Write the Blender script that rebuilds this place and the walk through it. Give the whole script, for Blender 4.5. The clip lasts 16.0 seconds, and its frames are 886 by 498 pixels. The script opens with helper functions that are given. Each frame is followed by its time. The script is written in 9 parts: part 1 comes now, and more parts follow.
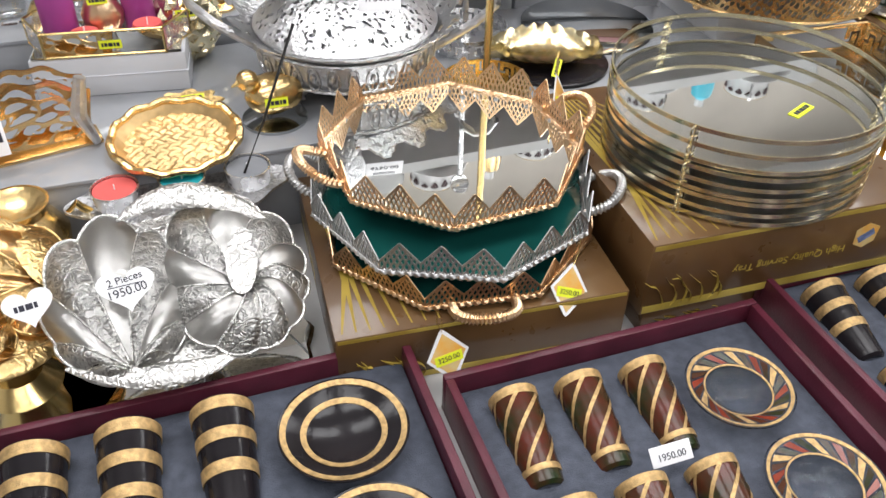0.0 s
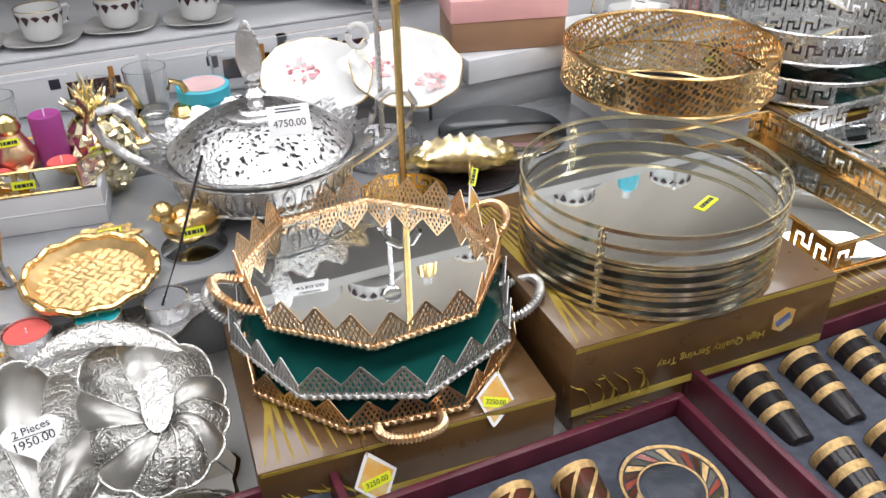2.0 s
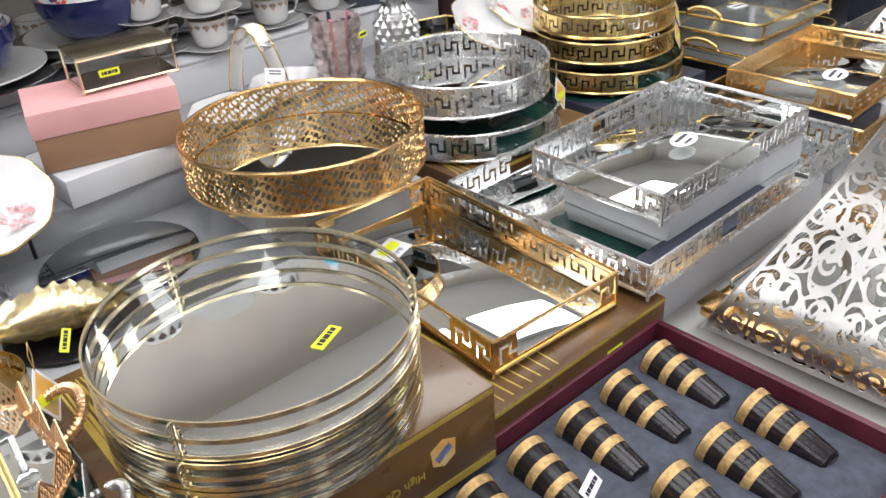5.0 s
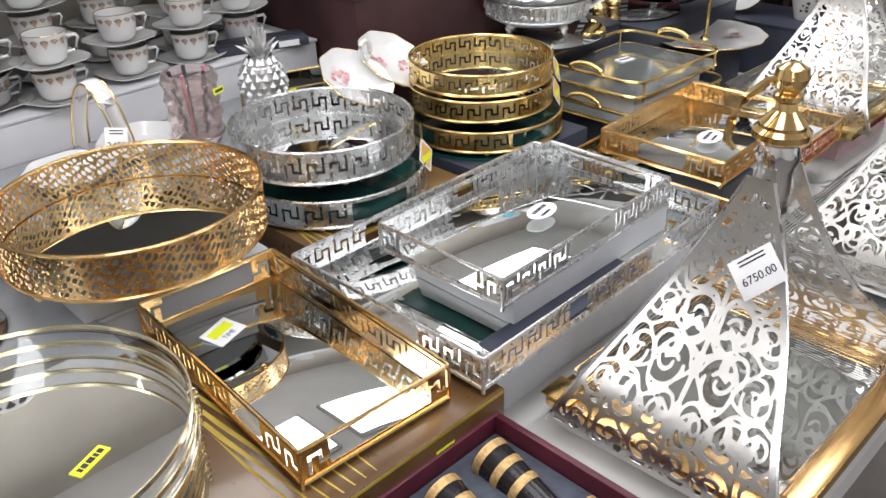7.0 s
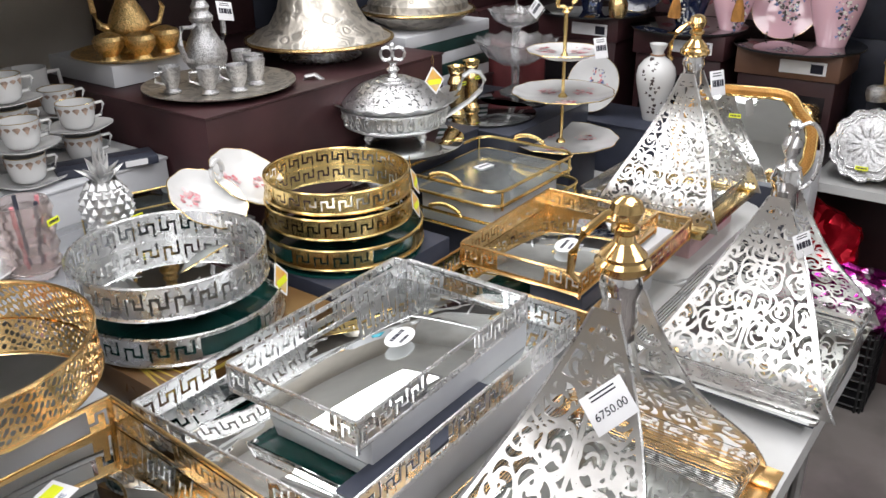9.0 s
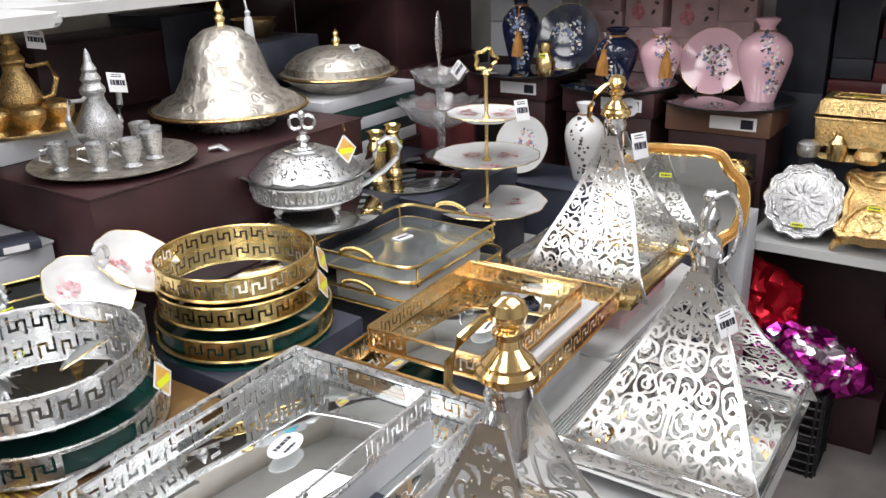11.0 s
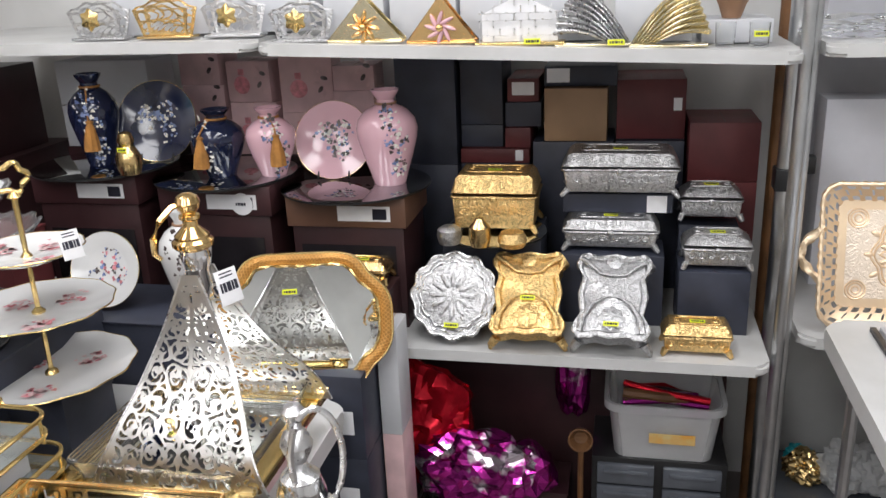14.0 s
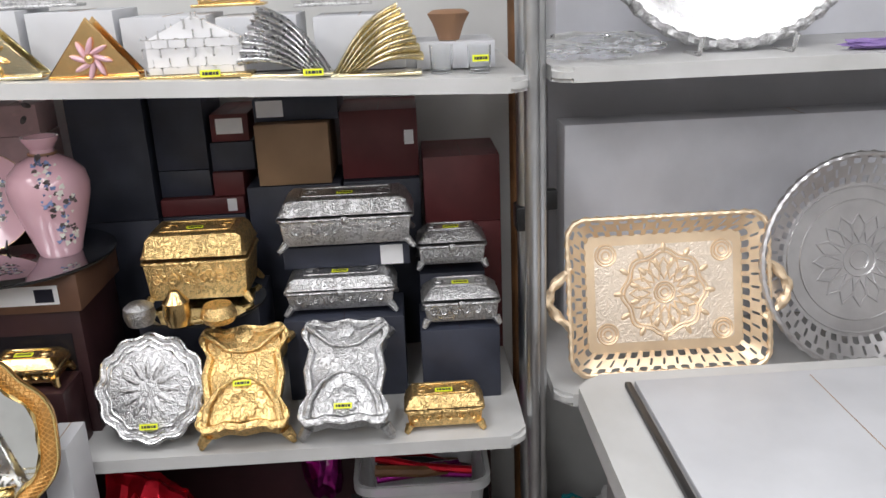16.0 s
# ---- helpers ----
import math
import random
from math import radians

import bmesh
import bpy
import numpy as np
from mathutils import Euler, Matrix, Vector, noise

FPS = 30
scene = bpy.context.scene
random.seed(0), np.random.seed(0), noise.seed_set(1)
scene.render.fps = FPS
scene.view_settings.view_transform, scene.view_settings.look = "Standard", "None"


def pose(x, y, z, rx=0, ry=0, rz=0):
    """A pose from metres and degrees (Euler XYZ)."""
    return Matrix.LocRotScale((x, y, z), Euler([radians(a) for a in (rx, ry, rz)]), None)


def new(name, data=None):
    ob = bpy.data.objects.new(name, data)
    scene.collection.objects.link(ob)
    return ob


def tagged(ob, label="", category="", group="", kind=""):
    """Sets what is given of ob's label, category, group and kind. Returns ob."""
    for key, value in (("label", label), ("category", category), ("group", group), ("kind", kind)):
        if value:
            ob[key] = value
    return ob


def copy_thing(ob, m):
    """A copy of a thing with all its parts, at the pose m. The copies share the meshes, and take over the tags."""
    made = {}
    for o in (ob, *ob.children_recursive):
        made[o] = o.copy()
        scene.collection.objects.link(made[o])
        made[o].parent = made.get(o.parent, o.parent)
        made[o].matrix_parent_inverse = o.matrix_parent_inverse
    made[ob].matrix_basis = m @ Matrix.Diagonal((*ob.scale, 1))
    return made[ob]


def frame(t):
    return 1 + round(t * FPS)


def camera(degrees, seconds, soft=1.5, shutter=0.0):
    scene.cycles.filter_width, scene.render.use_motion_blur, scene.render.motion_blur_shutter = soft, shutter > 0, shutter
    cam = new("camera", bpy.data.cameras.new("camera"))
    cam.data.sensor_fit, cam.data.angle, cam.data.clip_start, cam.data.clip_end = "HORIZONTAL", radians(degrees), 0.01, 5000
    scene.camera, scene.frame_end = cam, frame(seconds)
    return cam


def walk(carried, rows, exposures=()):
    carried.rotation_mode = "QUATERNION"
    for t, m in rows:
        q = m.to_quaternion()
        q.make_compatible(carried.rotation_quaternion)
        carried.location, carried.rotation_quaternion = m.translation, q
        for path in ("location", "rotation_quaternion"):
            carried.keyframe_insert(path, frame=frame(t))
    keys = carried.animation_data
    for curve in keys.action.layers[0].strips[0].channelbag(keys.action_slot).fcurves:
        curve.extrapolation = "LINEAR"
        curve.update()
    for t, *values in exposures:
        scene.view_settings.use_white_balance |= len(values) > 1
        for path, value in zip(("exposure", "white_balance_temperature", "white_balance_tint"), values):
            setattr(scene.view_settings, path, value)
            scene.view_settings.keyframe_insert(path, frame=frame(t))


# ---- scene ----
cam = camera(55.8, 16.0)
METRES, EYE, TILT, LEAN, TURN = 2.0, 1.55, -39.0, -1.0, -19.0
ROWS = [
    (0.0, 0.0, 0.0, 0.0, 0.0, 0.0, 0.0),
    (0.5, 0.0031, -0.001, 0.0048, -0.11, 3.2, 0.71),
    (1.0, 0.007, -0.001, 0.0073, -0.31, 5.37, 1.46),
    (1.5, 0.0144, 0.0002, 0.0093, -1.07, 6.45, 2.82),
    (2.0, 0.0262, -0.0004, 0.0094, -2.56, 6.67, 4.57),
    (2.5, 0.0428, -0.0031, 0.0111, -4.58, 6.65, 6.95),
    (3.0, 0.0557, 0.0028, 0.0202, -6.78, 7.46, 9.87),
    (3.5, 0.0751, 0.0225, 0.0335, -9.78, 7.38, 12.44),
    (4.0, 0.1051, 0.0458, 0.0467, -11.79, 7.15, 14.92),
    (4.5, 0.1397, 0.0761, 0.0651, -13.88, 6.45, 17.01),
    (7.0, 0.2825, 0.0921, 0.0955, -18.97, 6.45, 18.06),
    (7.5, 0.2974, 0.0895, 0.1036, -20.0, 7.88, 18.62),
    (8.0, 0.3056, 0.0902, 0.1116, -22.63, 8.37, 19.72),
    (8.5, 0.3161, 0.0908, 0.1227, -25.37, 8.77, 21.11),
    (11.0, 0.4136, 0.1109, 0.1426, -28.84, 11.86, 24.25),
    (11.5, 0.463, 0.1393, 0.1676, -33.78, 10.09, 27.47),
    (12.0, 0.5048, 0.1643, 0.1906, -37.32, 9.04, 30.09),
    (12.5, 0.553, 0.1931, 0.2114, -42.49, 6.79, 33.05),
    (13.0, 0.5965, 0.2089, 0.2212, -47.8, 3.93, 34.21),
    (13.5, 0.6426, 0.2149, 0.2233, -50.47, 3.04, 34.73),
    (14.0, 0.6873, 0.1979, 0.2224, -51.14, 3.39, 35.42),
    (14.5, 0.7401, 0.1844, 0.2165, -53.35, 3.1, 36.3),
    (15.0, 0.7738, 0.1834, 0.2092, -56.26, 1.37, 37.77),
    (15.5, 0.8246, 0.1925, 0.2041, -62.1, -2.02, 39.17),
    (16.0, 0.8832, 0.2003, 0.2089, -68.84, -6.37, 39.75),
]
walk(cam, [(t, pose(0, 0, EYE, TILT, LEAN, TURN) @ pose(METRES * x, METRES * y, METRES * z, 90 + pitch, roll, yaw)) for t, x, y, z, yaw, pitch, roll in ROWS], ((0.0, 0.0), (1.5, -0.06), (4.5, -0.06), (7.0, -0.06), (8.5, 0.0), (11.0, 0.05), (12.5, 0.14), (14.0, 0.1), (14.5, 0.02), (16.0, 0.0)))

# ---- light ----
world = bpy.data.worlds.new("world")
scene.world = world
world.use_nodes = True
world.node_tree.nodes["Background"].inputs[0].default_value = (1.0, 0.98, 0.95, 1)
world.node_tree.nodes["Background"].inputs[1].default_value = 0.12
scene.view_settings.exposure = 0.0
CEIL = 2.65
TUBES = [(-0.5, 0.5), (1.0, 0.5), (2.5, 0.5), (-0.5, 1.7), (1.0, 1.7), (2.5, 1.7), (-0.5, -0.9), (1.0, -0.9), (2.5, -0.9)]
TUBE_WATTS = 15.2
for tx, ty in TUBES:
    lamp = bpy.data.lights.new("tube_light", "AREA")
    lamp.shape, lamp.size, lamp.size_y, lamp.energy = "RECTANGLE", 1.2, 0.5, TUBE_WATTS
    lamp.color = (0.99, 0.985, 1.0)
    new("tube_light", lamp).matrix_world = pose(tx, ty, CEIL - 0.075)


# ---- materials ----
def mat(name, rgb, rough=0.5, metal=0.0, var=0.12, scale=8.0, bump=0.0, bscale=60.0, btype="noise", rvar=0.1, trans=0.0, ior=1.45, coat=0.0, rgb2=None, mixscale=None, thr=(0.35, 0.65), emit=None, isl=0.0):
    m = bpy.data.materials.new(name)
    m.use_nodes = True
    nt = m.node_tree
    N, L = nt.nodes, nt.links
    b = N["Principled BSDF"]
    tc = N.new("ShaderNodeTexCoord")
    no = N.new("ShaderNodeTexNoise")
    no.inputs["Scale"].default_value, no.inputs["Detail"].default_value = mixscale or scale, 6
    L.new(tc.outputs["Object"], no.inputs["Vector"])
    ramp = N.new("ShaderNodeValToRGB")
    hi = rgb2 if rgb2 else [min(1, c * (1 + var)) for c in rgb]
    lo = rgb if rgb2 else [c * (1 - var) for c in rgb]
    ramp.color_ramp.elements[0].position, ramp.color_ramp.elements[1].position = thr
    ramp.color_ramp.elements[0].color, ramp.color_ramp.elements[1].color = (*lo, 1), (*hi, 1)
    L.new(no.outputs["Fac"], ramp.inputs["Fac"])
    L.new(ramp.outputs["Color"], b.inputs["Base Color"])
    fine = N.new("ShaderNodeTexNoise")
    fine.inputs["Scale"].default_value, fine.inputs["Detail"].default_value = scale * 6, 3
    L.new(tc.outputs["Object"], fine.inputs["Vector"])
    mr = N.new("ShaderNodeMapRange")
    mr.inputs["To Min"].default_value, mr.inputs["To Max"].default_value = max(0.0, rough * (1 - rvar)), min(1, rough * (1 + rvar) + 0.01)
    L.new(fine.outputs["Fac"], mr.inputs["Value"])
    L.new(mr.outputs["Result"], b.inputs["Roughness"])
    b.inputs["Metallic"].default_value = metal
    b.inputs["IOR"].default_value = ior
    if trans:
        b.inputs["Transmission Weight"].default_value = trans
    if coat:
        b.inputs["Coat Weight"].default_value, b.inputs["Coat Roughness"].default_value = coat, 0.08
    if emit:
        b.inputs["Emission Color"].default_value, b.inputs["Emission Strength"].default_value = (*emit[:3], 1), emit[3]
    if bump:
        bp = N.new("ShaderNodeBump")
        bp.inputs["Strength"].default_value, bp.inputs["Distance"].default_value = bump, 0.0012 if btype in ("emboss", "voronoi") else 0.003
        if btype == "noise":
            t = N.new("ShaderNodeTexNoise")
            t.inputs["Scale"].default_value, t.inputs["Detail"].default_value = bscale, 4
            out = t.outputs["Fac"]
        elif btype == "wave":
            t = N.new("ShaderNodeTexWave")
            t.inputs["Scale"].default_value, t.inputs["Distortion"].default_value = bscale, 2.5
            out = t.outputs["Fac"]
        elif btype == "emboss":
            t = N.new("ShaderNodeTexVoronoi")
            t.feature, t.inputs["Scale"].default_value = "SMOOTH_F1", bscale
            wob = N.new("ShaderNodeTexNoise")
            wob.inputs["Scale"].default_value, wob.inputs["Detail"].default_value = bscale * 0.6, 3
            mixv = N.new("ShaderNodeMixRGB")
            mixv.inputs["Fac"].default_value = 0.06
            L.new(tc.outputs["Object"], mixv.inputs[1])
            L.new(wob.outputs["Color"], mixv.inputs[2])
            L.new(tc.outputs["Object"], wob.inputs["Vector"])
            sine = N.new("ShaderNodeMath")
            sine.operation = "SINE"
            mul = N.new("ShaderNodeMath")
            mul.operation, mul.inputs[1].default_value = "MULTIPLY", 17.0
            L.new(mixv.outputs["Color"], t.inputs["Vector"])
            L.new(t.outputs["Distance"], mul.inputs[0])
            L.new(mul.outputs[0], sine.inputs[0])
            out = sine.outputs[0]
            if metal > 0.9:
                # shade of the grooves multiplied into the base colour, low relief darker
                groove_shade = N.new("ShaderNodeMapRange")
                groove_shade.inputs["From Min"].default_value, groove_shade.inputs["From Max"].default_value = -1.0, 0.2
                groove_shade.inputs["To Min"].default_value, groove_shade.inputs["To Max"].default_value = 0.66, 1.0
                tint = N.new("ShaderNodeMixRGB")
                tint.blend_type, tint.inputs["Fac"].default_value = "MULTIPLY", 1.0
                L.new(out, groove_shade.inputs["Value"])
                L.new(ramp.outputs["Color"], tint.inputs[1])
                L.new(groove_shade.outputs["Result"], tint.inputs[2])
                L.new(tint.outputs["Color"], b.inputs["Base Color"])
        else:
            t = N.new("ShaderNodeTexVoronoi")
            t.inputs["Scale"].default_value = bscale
            out = t.outputs["Distance"]
        if btype != "emboss":
            L.new(tc.outputs["Object"], t.inputs["Vector"])
        L.new(out, bp.inputs["Height"])
        L.new(bp.outputs["Normal"], b.inputs["Normal"])
    return m


GOLD = mat("gold", (0.86, 0.58, 0.27), 0.22, 1.0, 0.08, 12, 0.08, 90)
GOLDY = mat("yellow_gold", (0.78, 0.58, 0.25), 0.22, 1.0, 0.1, 12, 0.08, 90)
PALE = mat("pale_gold", (0.88, 0.79, 0.55), 0.2, 1.0, 0.06, 12, 0.05, 90)
ROSE = mat("rose_gold", (0.90, 0.62, 0.38), 0.30, 1.0, 0.08, 12, 0.08, 90)
GOLD_OR = mat("orange_gold", (0.82, 0.52, 0.22), 0.24, 1.0, 0.1, 12, 0.1, 70)
BRONZE = mat("bronze_gilt", (0.80, 0.55, 0.33), 0.32, 1.0, 0.12, 12, 0.1, 90)
SILVER = mat("silver", (0.72, 0.72, 0.73), 0.27, 1.0, 0.06, 12, 0.06, 90)
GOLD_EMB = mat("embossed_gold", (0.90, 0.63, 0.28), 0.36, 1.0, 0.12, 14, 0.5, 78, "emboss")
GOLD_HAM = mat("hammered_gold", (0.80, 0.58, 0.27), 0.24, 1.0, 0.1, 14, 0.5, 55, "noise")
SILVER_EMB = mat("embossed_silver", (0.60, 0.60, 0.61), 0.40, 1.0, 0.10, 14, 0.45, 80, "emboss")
SILVER_CRYS = mat("cut_silver", (0.66, 0.66, 0.67), 0.40, 1.0, 0.08, 14, 0.9, 190, "voronoi")
SATIN = mat("satin_silver", (0.62, 0.62, 0.62), 0.46, 1.0, 0.06, 14, 0.08, 120)
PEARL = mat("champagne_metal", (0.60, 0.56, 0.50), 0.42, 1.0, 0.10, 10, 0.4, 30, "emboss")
MIRROR = mat("mirror_glass", (0.80, 0.82, 0.81), 0.015, 1.0, 0.02, 4)
MIRROR_D = mat("smoked_mirror", (0.46, 0.48, 0.49), 0.03, 1.0, 0.05, 4)
TEAL = mat("teal_mirror_back", (0.008, 0.075, 0.066), 0.08, 0.0, 0.1, 8, coat=1.0)
FROST = mat("pale_frosted_mirror", (0.66, 0.71, 0.71), 0.10, 0.88, 0.05, 6)
THIN = mat("thin_clear_glass", (0.97, 0.98, 0.98), 0.02, 0.0, 0.01, 4, trans=1.0, ior=1.14)
GLASS = mat("clear_glass", (0.97, 0.98, 0.98), 0.02, 0.0, 0.01, 4, trans=1.0)
CRYSTAL = mat("cut_crystal", (0.97, 0.97, 0.98), 0.03, 0.0, 0.01, 10, 0.7, 70, "voronoi", trans=0.9, ior=1.5)
ACRYL = mat("acrylic", (0.95, 0.95, 0.95), 0.05, 0.0, 0.02, 10, trans=0.85)
GARL = mat("muted_garland_print", (0.34, 0.25, 0.20), 0.25, 0.0, 0.4, 80)
PORC = mat("porcelain", (0.67, 0.67, 0.67), 0.12, 0.0, 0.03, 10, coat=0.5)
WHITE_PL = mat("white_plastic", (0.60, 0.60, 0.60), 0.38, 0.0, 0.06, 5, 0.06, 160, rgb2=(0.50, 0.50, 0.49))
WHITE_CARD = mat("white_card", (0.58, 0.59, 0.62), 0.5, 0.0, 0.06, 6, 0.03, 120)
GREY_CARD = mat("grey_card", (0.78, 0.79, 0.85), 0.25, 0.0, 0.1, 4, coat=0.3)
NAVY = mat("navy_card", (0.040, 0.045, 0.066), 0.45, 0.0, 0.3, 6, 0.05, 200)
MAROON = mat("maroon_card", (0.13, 0.03, 0.032), 0.5, 0.0, 0.25, 6, 0.05, 200)
DKWINE = mat("dark_wine_board", (0.042, 0.016, 0.018), 0.45, 0.0, 0.3, 5, 0.06, 120)
WINE = mat("wine_leatherette", (0.085, 0.013, 0.026), 0.38, 0.0, 0.2, 20, 0.15, 350)
FLOCK = mat("grey_flocking", (0.066, 0.075, 0.10), 0.9, 0.0, 0.2, 60, 0.4, 500)
BROWN = mat("brown_print_card", (0.085, 0.042, 0.015), 0.28, 0.0, 0.1, 6, 0.02, 100, rgb2=(0.145, 0.078, 0.030), coat=0.4)
YPRINT = mat("gold_print", (0.62, 0.47, 0.10), 0.3, 0.15, 0.3, 9, 0.0, rgb2=(0.36, 0.25, 0.04))
KRAFT = mat("kraft_card", (0.34, 0.215, 0.125), 0.6, 0.0, 0.1, 8, 0.05, 200)
MAUVE = mat("mauve_card", (0.30, 0.17, 0.10), 0.5, 0.0, 0.1, 8, 0.05, 200)
PINKCARD = mat("pink_card", (0.72, 0.38, 0.38), 0.5, 0.0, 0.08, 6, 0.04, 200)
PALEPINK = mat("pale_pink_card", (0.62, 0.42, 0.43), 0.5, 0.0, 0.12, 14, 0.04, 200)
PINKPORC = mat("pink_porcelain", (0.68, 0.42, 0.48), 0.12, 0.0, 0.05, 8, coat=0.6)
BLUEPORC = mat("navy_porcelain", (0.010, 0.015, 0.045), 0.12, 0.0, 0.3, 8, coat=0.6)
COBALT = mat("cobalt_porcelain", (0.012, 0.02, 0.11), 0.12, 0.0, 0.3, 8, coat=0.6)
BLACKGL = mat("black_glass", (0.014, 0.012, 0.014), 0.16, 0.0, 0.2, 8, 0.1, 140, ior=1.33)
AMBERGL = mat("dark_ruby_glass", (0.09, 0.018, 0.010), 0.16, 0.0, 0.5, 22, 0.1, 140, ior=1.35, rgb2=(0.02, 0.03, 0.012), mixscale=25)
GOLDBAND = mat("glitter_gold_band", (0.52, 0.345, 0.15), 0.42, 0.5, 0.25, 160, 0.3, 700)
TAG_Y = mat("yellow_sticker", (0.78, 0.84, 0.03), 0.5, 0.0, 0.05, 20)
TAG_W = mat("white_tag", (0.82, 0.82, 0.84), 0.5, 0.0, 0.04, 20)
TAG_O = mat("orange_tag", (0.75, 0.36, 0.05), 0.4, 0.0, 0.2, 30, rgb2=(0.70, 0.55, 0.25))
INK = mat("ink", (0.02, 0.02, 0.035), 0.6, 0.0, 0.1, 20)
WALLP = mat("beige_wall_paint", (0.60, 0.56, 0.50), 0.7, 0.0, 0.08, 3, 0.08, 60)
WALLD = mat("grey_wall_paint", (0.72, 0.72, 0.71), 0.7, 0.0, 0.1, 3, 0.08, 60)
CEILM = mat("ceiling_paint", (0.80, 0.80, 0.79), 0.8, 0.0, 0.05, 3, 0.06, 60)
FLOORM = mat("floor_tile", (0.20, 0.18, 0.17), 0.3, 0.0, 0.25, 4, 0.03, 80)
STEEL = mat("galvanised_pole", (0.55, 0.56, 0.57), 0.32, 1.0, 0.15, 10, 0.05, 80)
BLACKPL = mat("black_plastic", (0.015, 0.015, 0.016), 0.4, 0.0, 0.2, 10, 0.05, 200)
GREYPL = mat("smoke_grey_plastic", (0.10, 0.11, 0.13), 0.25, 0.0, 0.2, 8, coat=0.3)
CLEARPL = mat("cloudy_clear_plastic", (0.85, 0.86, 0.87), 0.3, 0.0, 0.05, 10, 0.1, 40, trans=0.65)
REDFOIL = mat("red_foil", (0.62, 0.012, 0.03), 0.2, 0.7, 0.2, 20, 0.5, 60)
MAGFOIL = mat("magenta_foil", (0.50, 0.035, 0.34), 0.16, 0.95, 0.4, 16, 0.3, 40, rgb2=(0.84, 0.74, 0.84), mixscale=12, thr=(0.54, 0.60))
TAN_TASSEL = mat("tan_tassel", (0.42, 0.19, 0.045), 0.8, 0.0, 0.2, 40, 0.5, 300, "wave")
WOODM = mat("brown_wood", (0.16, 0.075, 0.03), 0.5, 0.0, 0.3, 12, 0.2, 30, "wave")
PURPLEW = mat("purple_wax", (0.30, 0.045, 0.22), 0.45, 0.0, 0.08, 12)
REDW = mat("coral_wax", (0.66, 0.11, 0.10), 0.45, 0.0, 0.08, 12)
TEALW = mat("teal_wax", (0.02, 0.36, 0.42), 0.45, 0.0, 0.08, 12)
GREYW = mat("grey_wax", (0.20, 0.21, 0.23), 0.45, 0.0, 0.08, 12)
CYAN = mat("cyan_tin", (0.07, 0.45, 0.58), 0.35, 0.0, 0.06, 12)
PETAL_P = mat("pink_print", (0.62, 0.24, 0.27), 0.2, 0.0, 0.3, 60)
PETAL_B = mat("blue_print", (0.16, 0.21, 0.38), 0.2, 0.0, 0.4, 60)
PETAL_D = mat("dark_leaf_print", (0.10, 0.08, 0.08), 0.2, 0.0, 0.4, 60)
PETAL_W = mat("white_print", (0.75, 0.72, 0.66), 0.2, 0.0, 0.1, 60)
PETAL_R = mat("red_print", (0.62, 0.08, 0.06), 0.2, 0.0, 0.2, 60)
GREENCARD = mat("dark_green_card", (0.012, 0.04, 0.036), 0.4, 0.0, 0.2, 6)
BASKET = mat("woven_gold", (0.66, 0.46, 0.22), 0.36, 0.85, 0.2, 30, 0.2, 90)


# ---- mesh helpers ----
def finish(bm, smooth=35):
    bmesh.ops.recalc_face_normals(bm, faces=bm.faces)
    for f in bm.faces:
        f.smooth = True
    for e in bm.edges:
        if len(e.link_faces) == 2 and e.calc_face_angle(0) > radians(smooth):
            e.smooth = False
    return bm


STEP_TOP = mat("grey_glass_cover", (0.30, 0.31, 0.33), 0.12, 0.0, 0.15, 5, coat=0.6)


def to_mesh(name, bm, material, smooth=35):
    finish(bm, smooth)
    me = bpy.data.meshes.new(name)
    bm.to_mesh(me)
    bm.free()
    for m in material if isinstance(material, (list, tuple)) else [material]:
        me.materials.append(m)
    return me


def part(name, bm, material, parent, label="", m=None):
    """Links a bmesh as one mesh object under a thing or part."""
    ob = new(name, bm if isinstance(bm, bpy.types.Mesh) else to_mesh(name, bm, material))
    ob.parent = parent
    if m is not None:
        ob.matrix_basis = m
    if label:
        ob["label"] = label
    return ob


def thing(name, m, label, category, group="", kind=""):
    return_ob = new(name)
    return_ob.empty_display_size = 0.05
    return_ob.matrix_basis = m
    return tagged(return_ob, label, category, group, kind)


def solo(name, bm, material, m, label, category, group="", kind=""):
    ob = new(name, bm if isinstance(bm, bpy.types.Mesh) else to_mesh(name, bm, material))
    ob.matrix_basis = m
    return tagged(ob, label, category, group, kind)


def box(sx, sy, sz, x=0, y=0, z=0, bev=0.002, bm=None, taper=1.0):
    """A box of that size whose base's centre is at x, y, z; taper scales its base."""
    own = bmesh.new()
    bmesh.ops.create_cube(own, size=1)
    for v in own.verts:
        k = taper if v.co.z < 0 else 1.0
        v.co = Vector((v.co.x * sx * k, v.co.y * sy * k, (v.co.z + 0.5) * sz))
    if bev:
        bmesh.ops.bevel(own, geom=own.edges[:], offset=min(bev, 0.3 * min(sx, sy, sz)), segments=2, profile=0.5, affect="EDGES")
    for v in own.verts:
        v.co += Vector((x, y, z))
    return own if bm is None else join(bm, own)


def join(bm, other):
    me = bpy.data.meshes.new("tmp")
    other.to_mesh(me)
    other.free()
    bm.from_mesh(me)
    bpy.data.meshes.remove(me)
    return bm


def moved(bm, m):
    bmesh.ops.transform(bm, matrix=m, verts=bm.verts)
    return bm


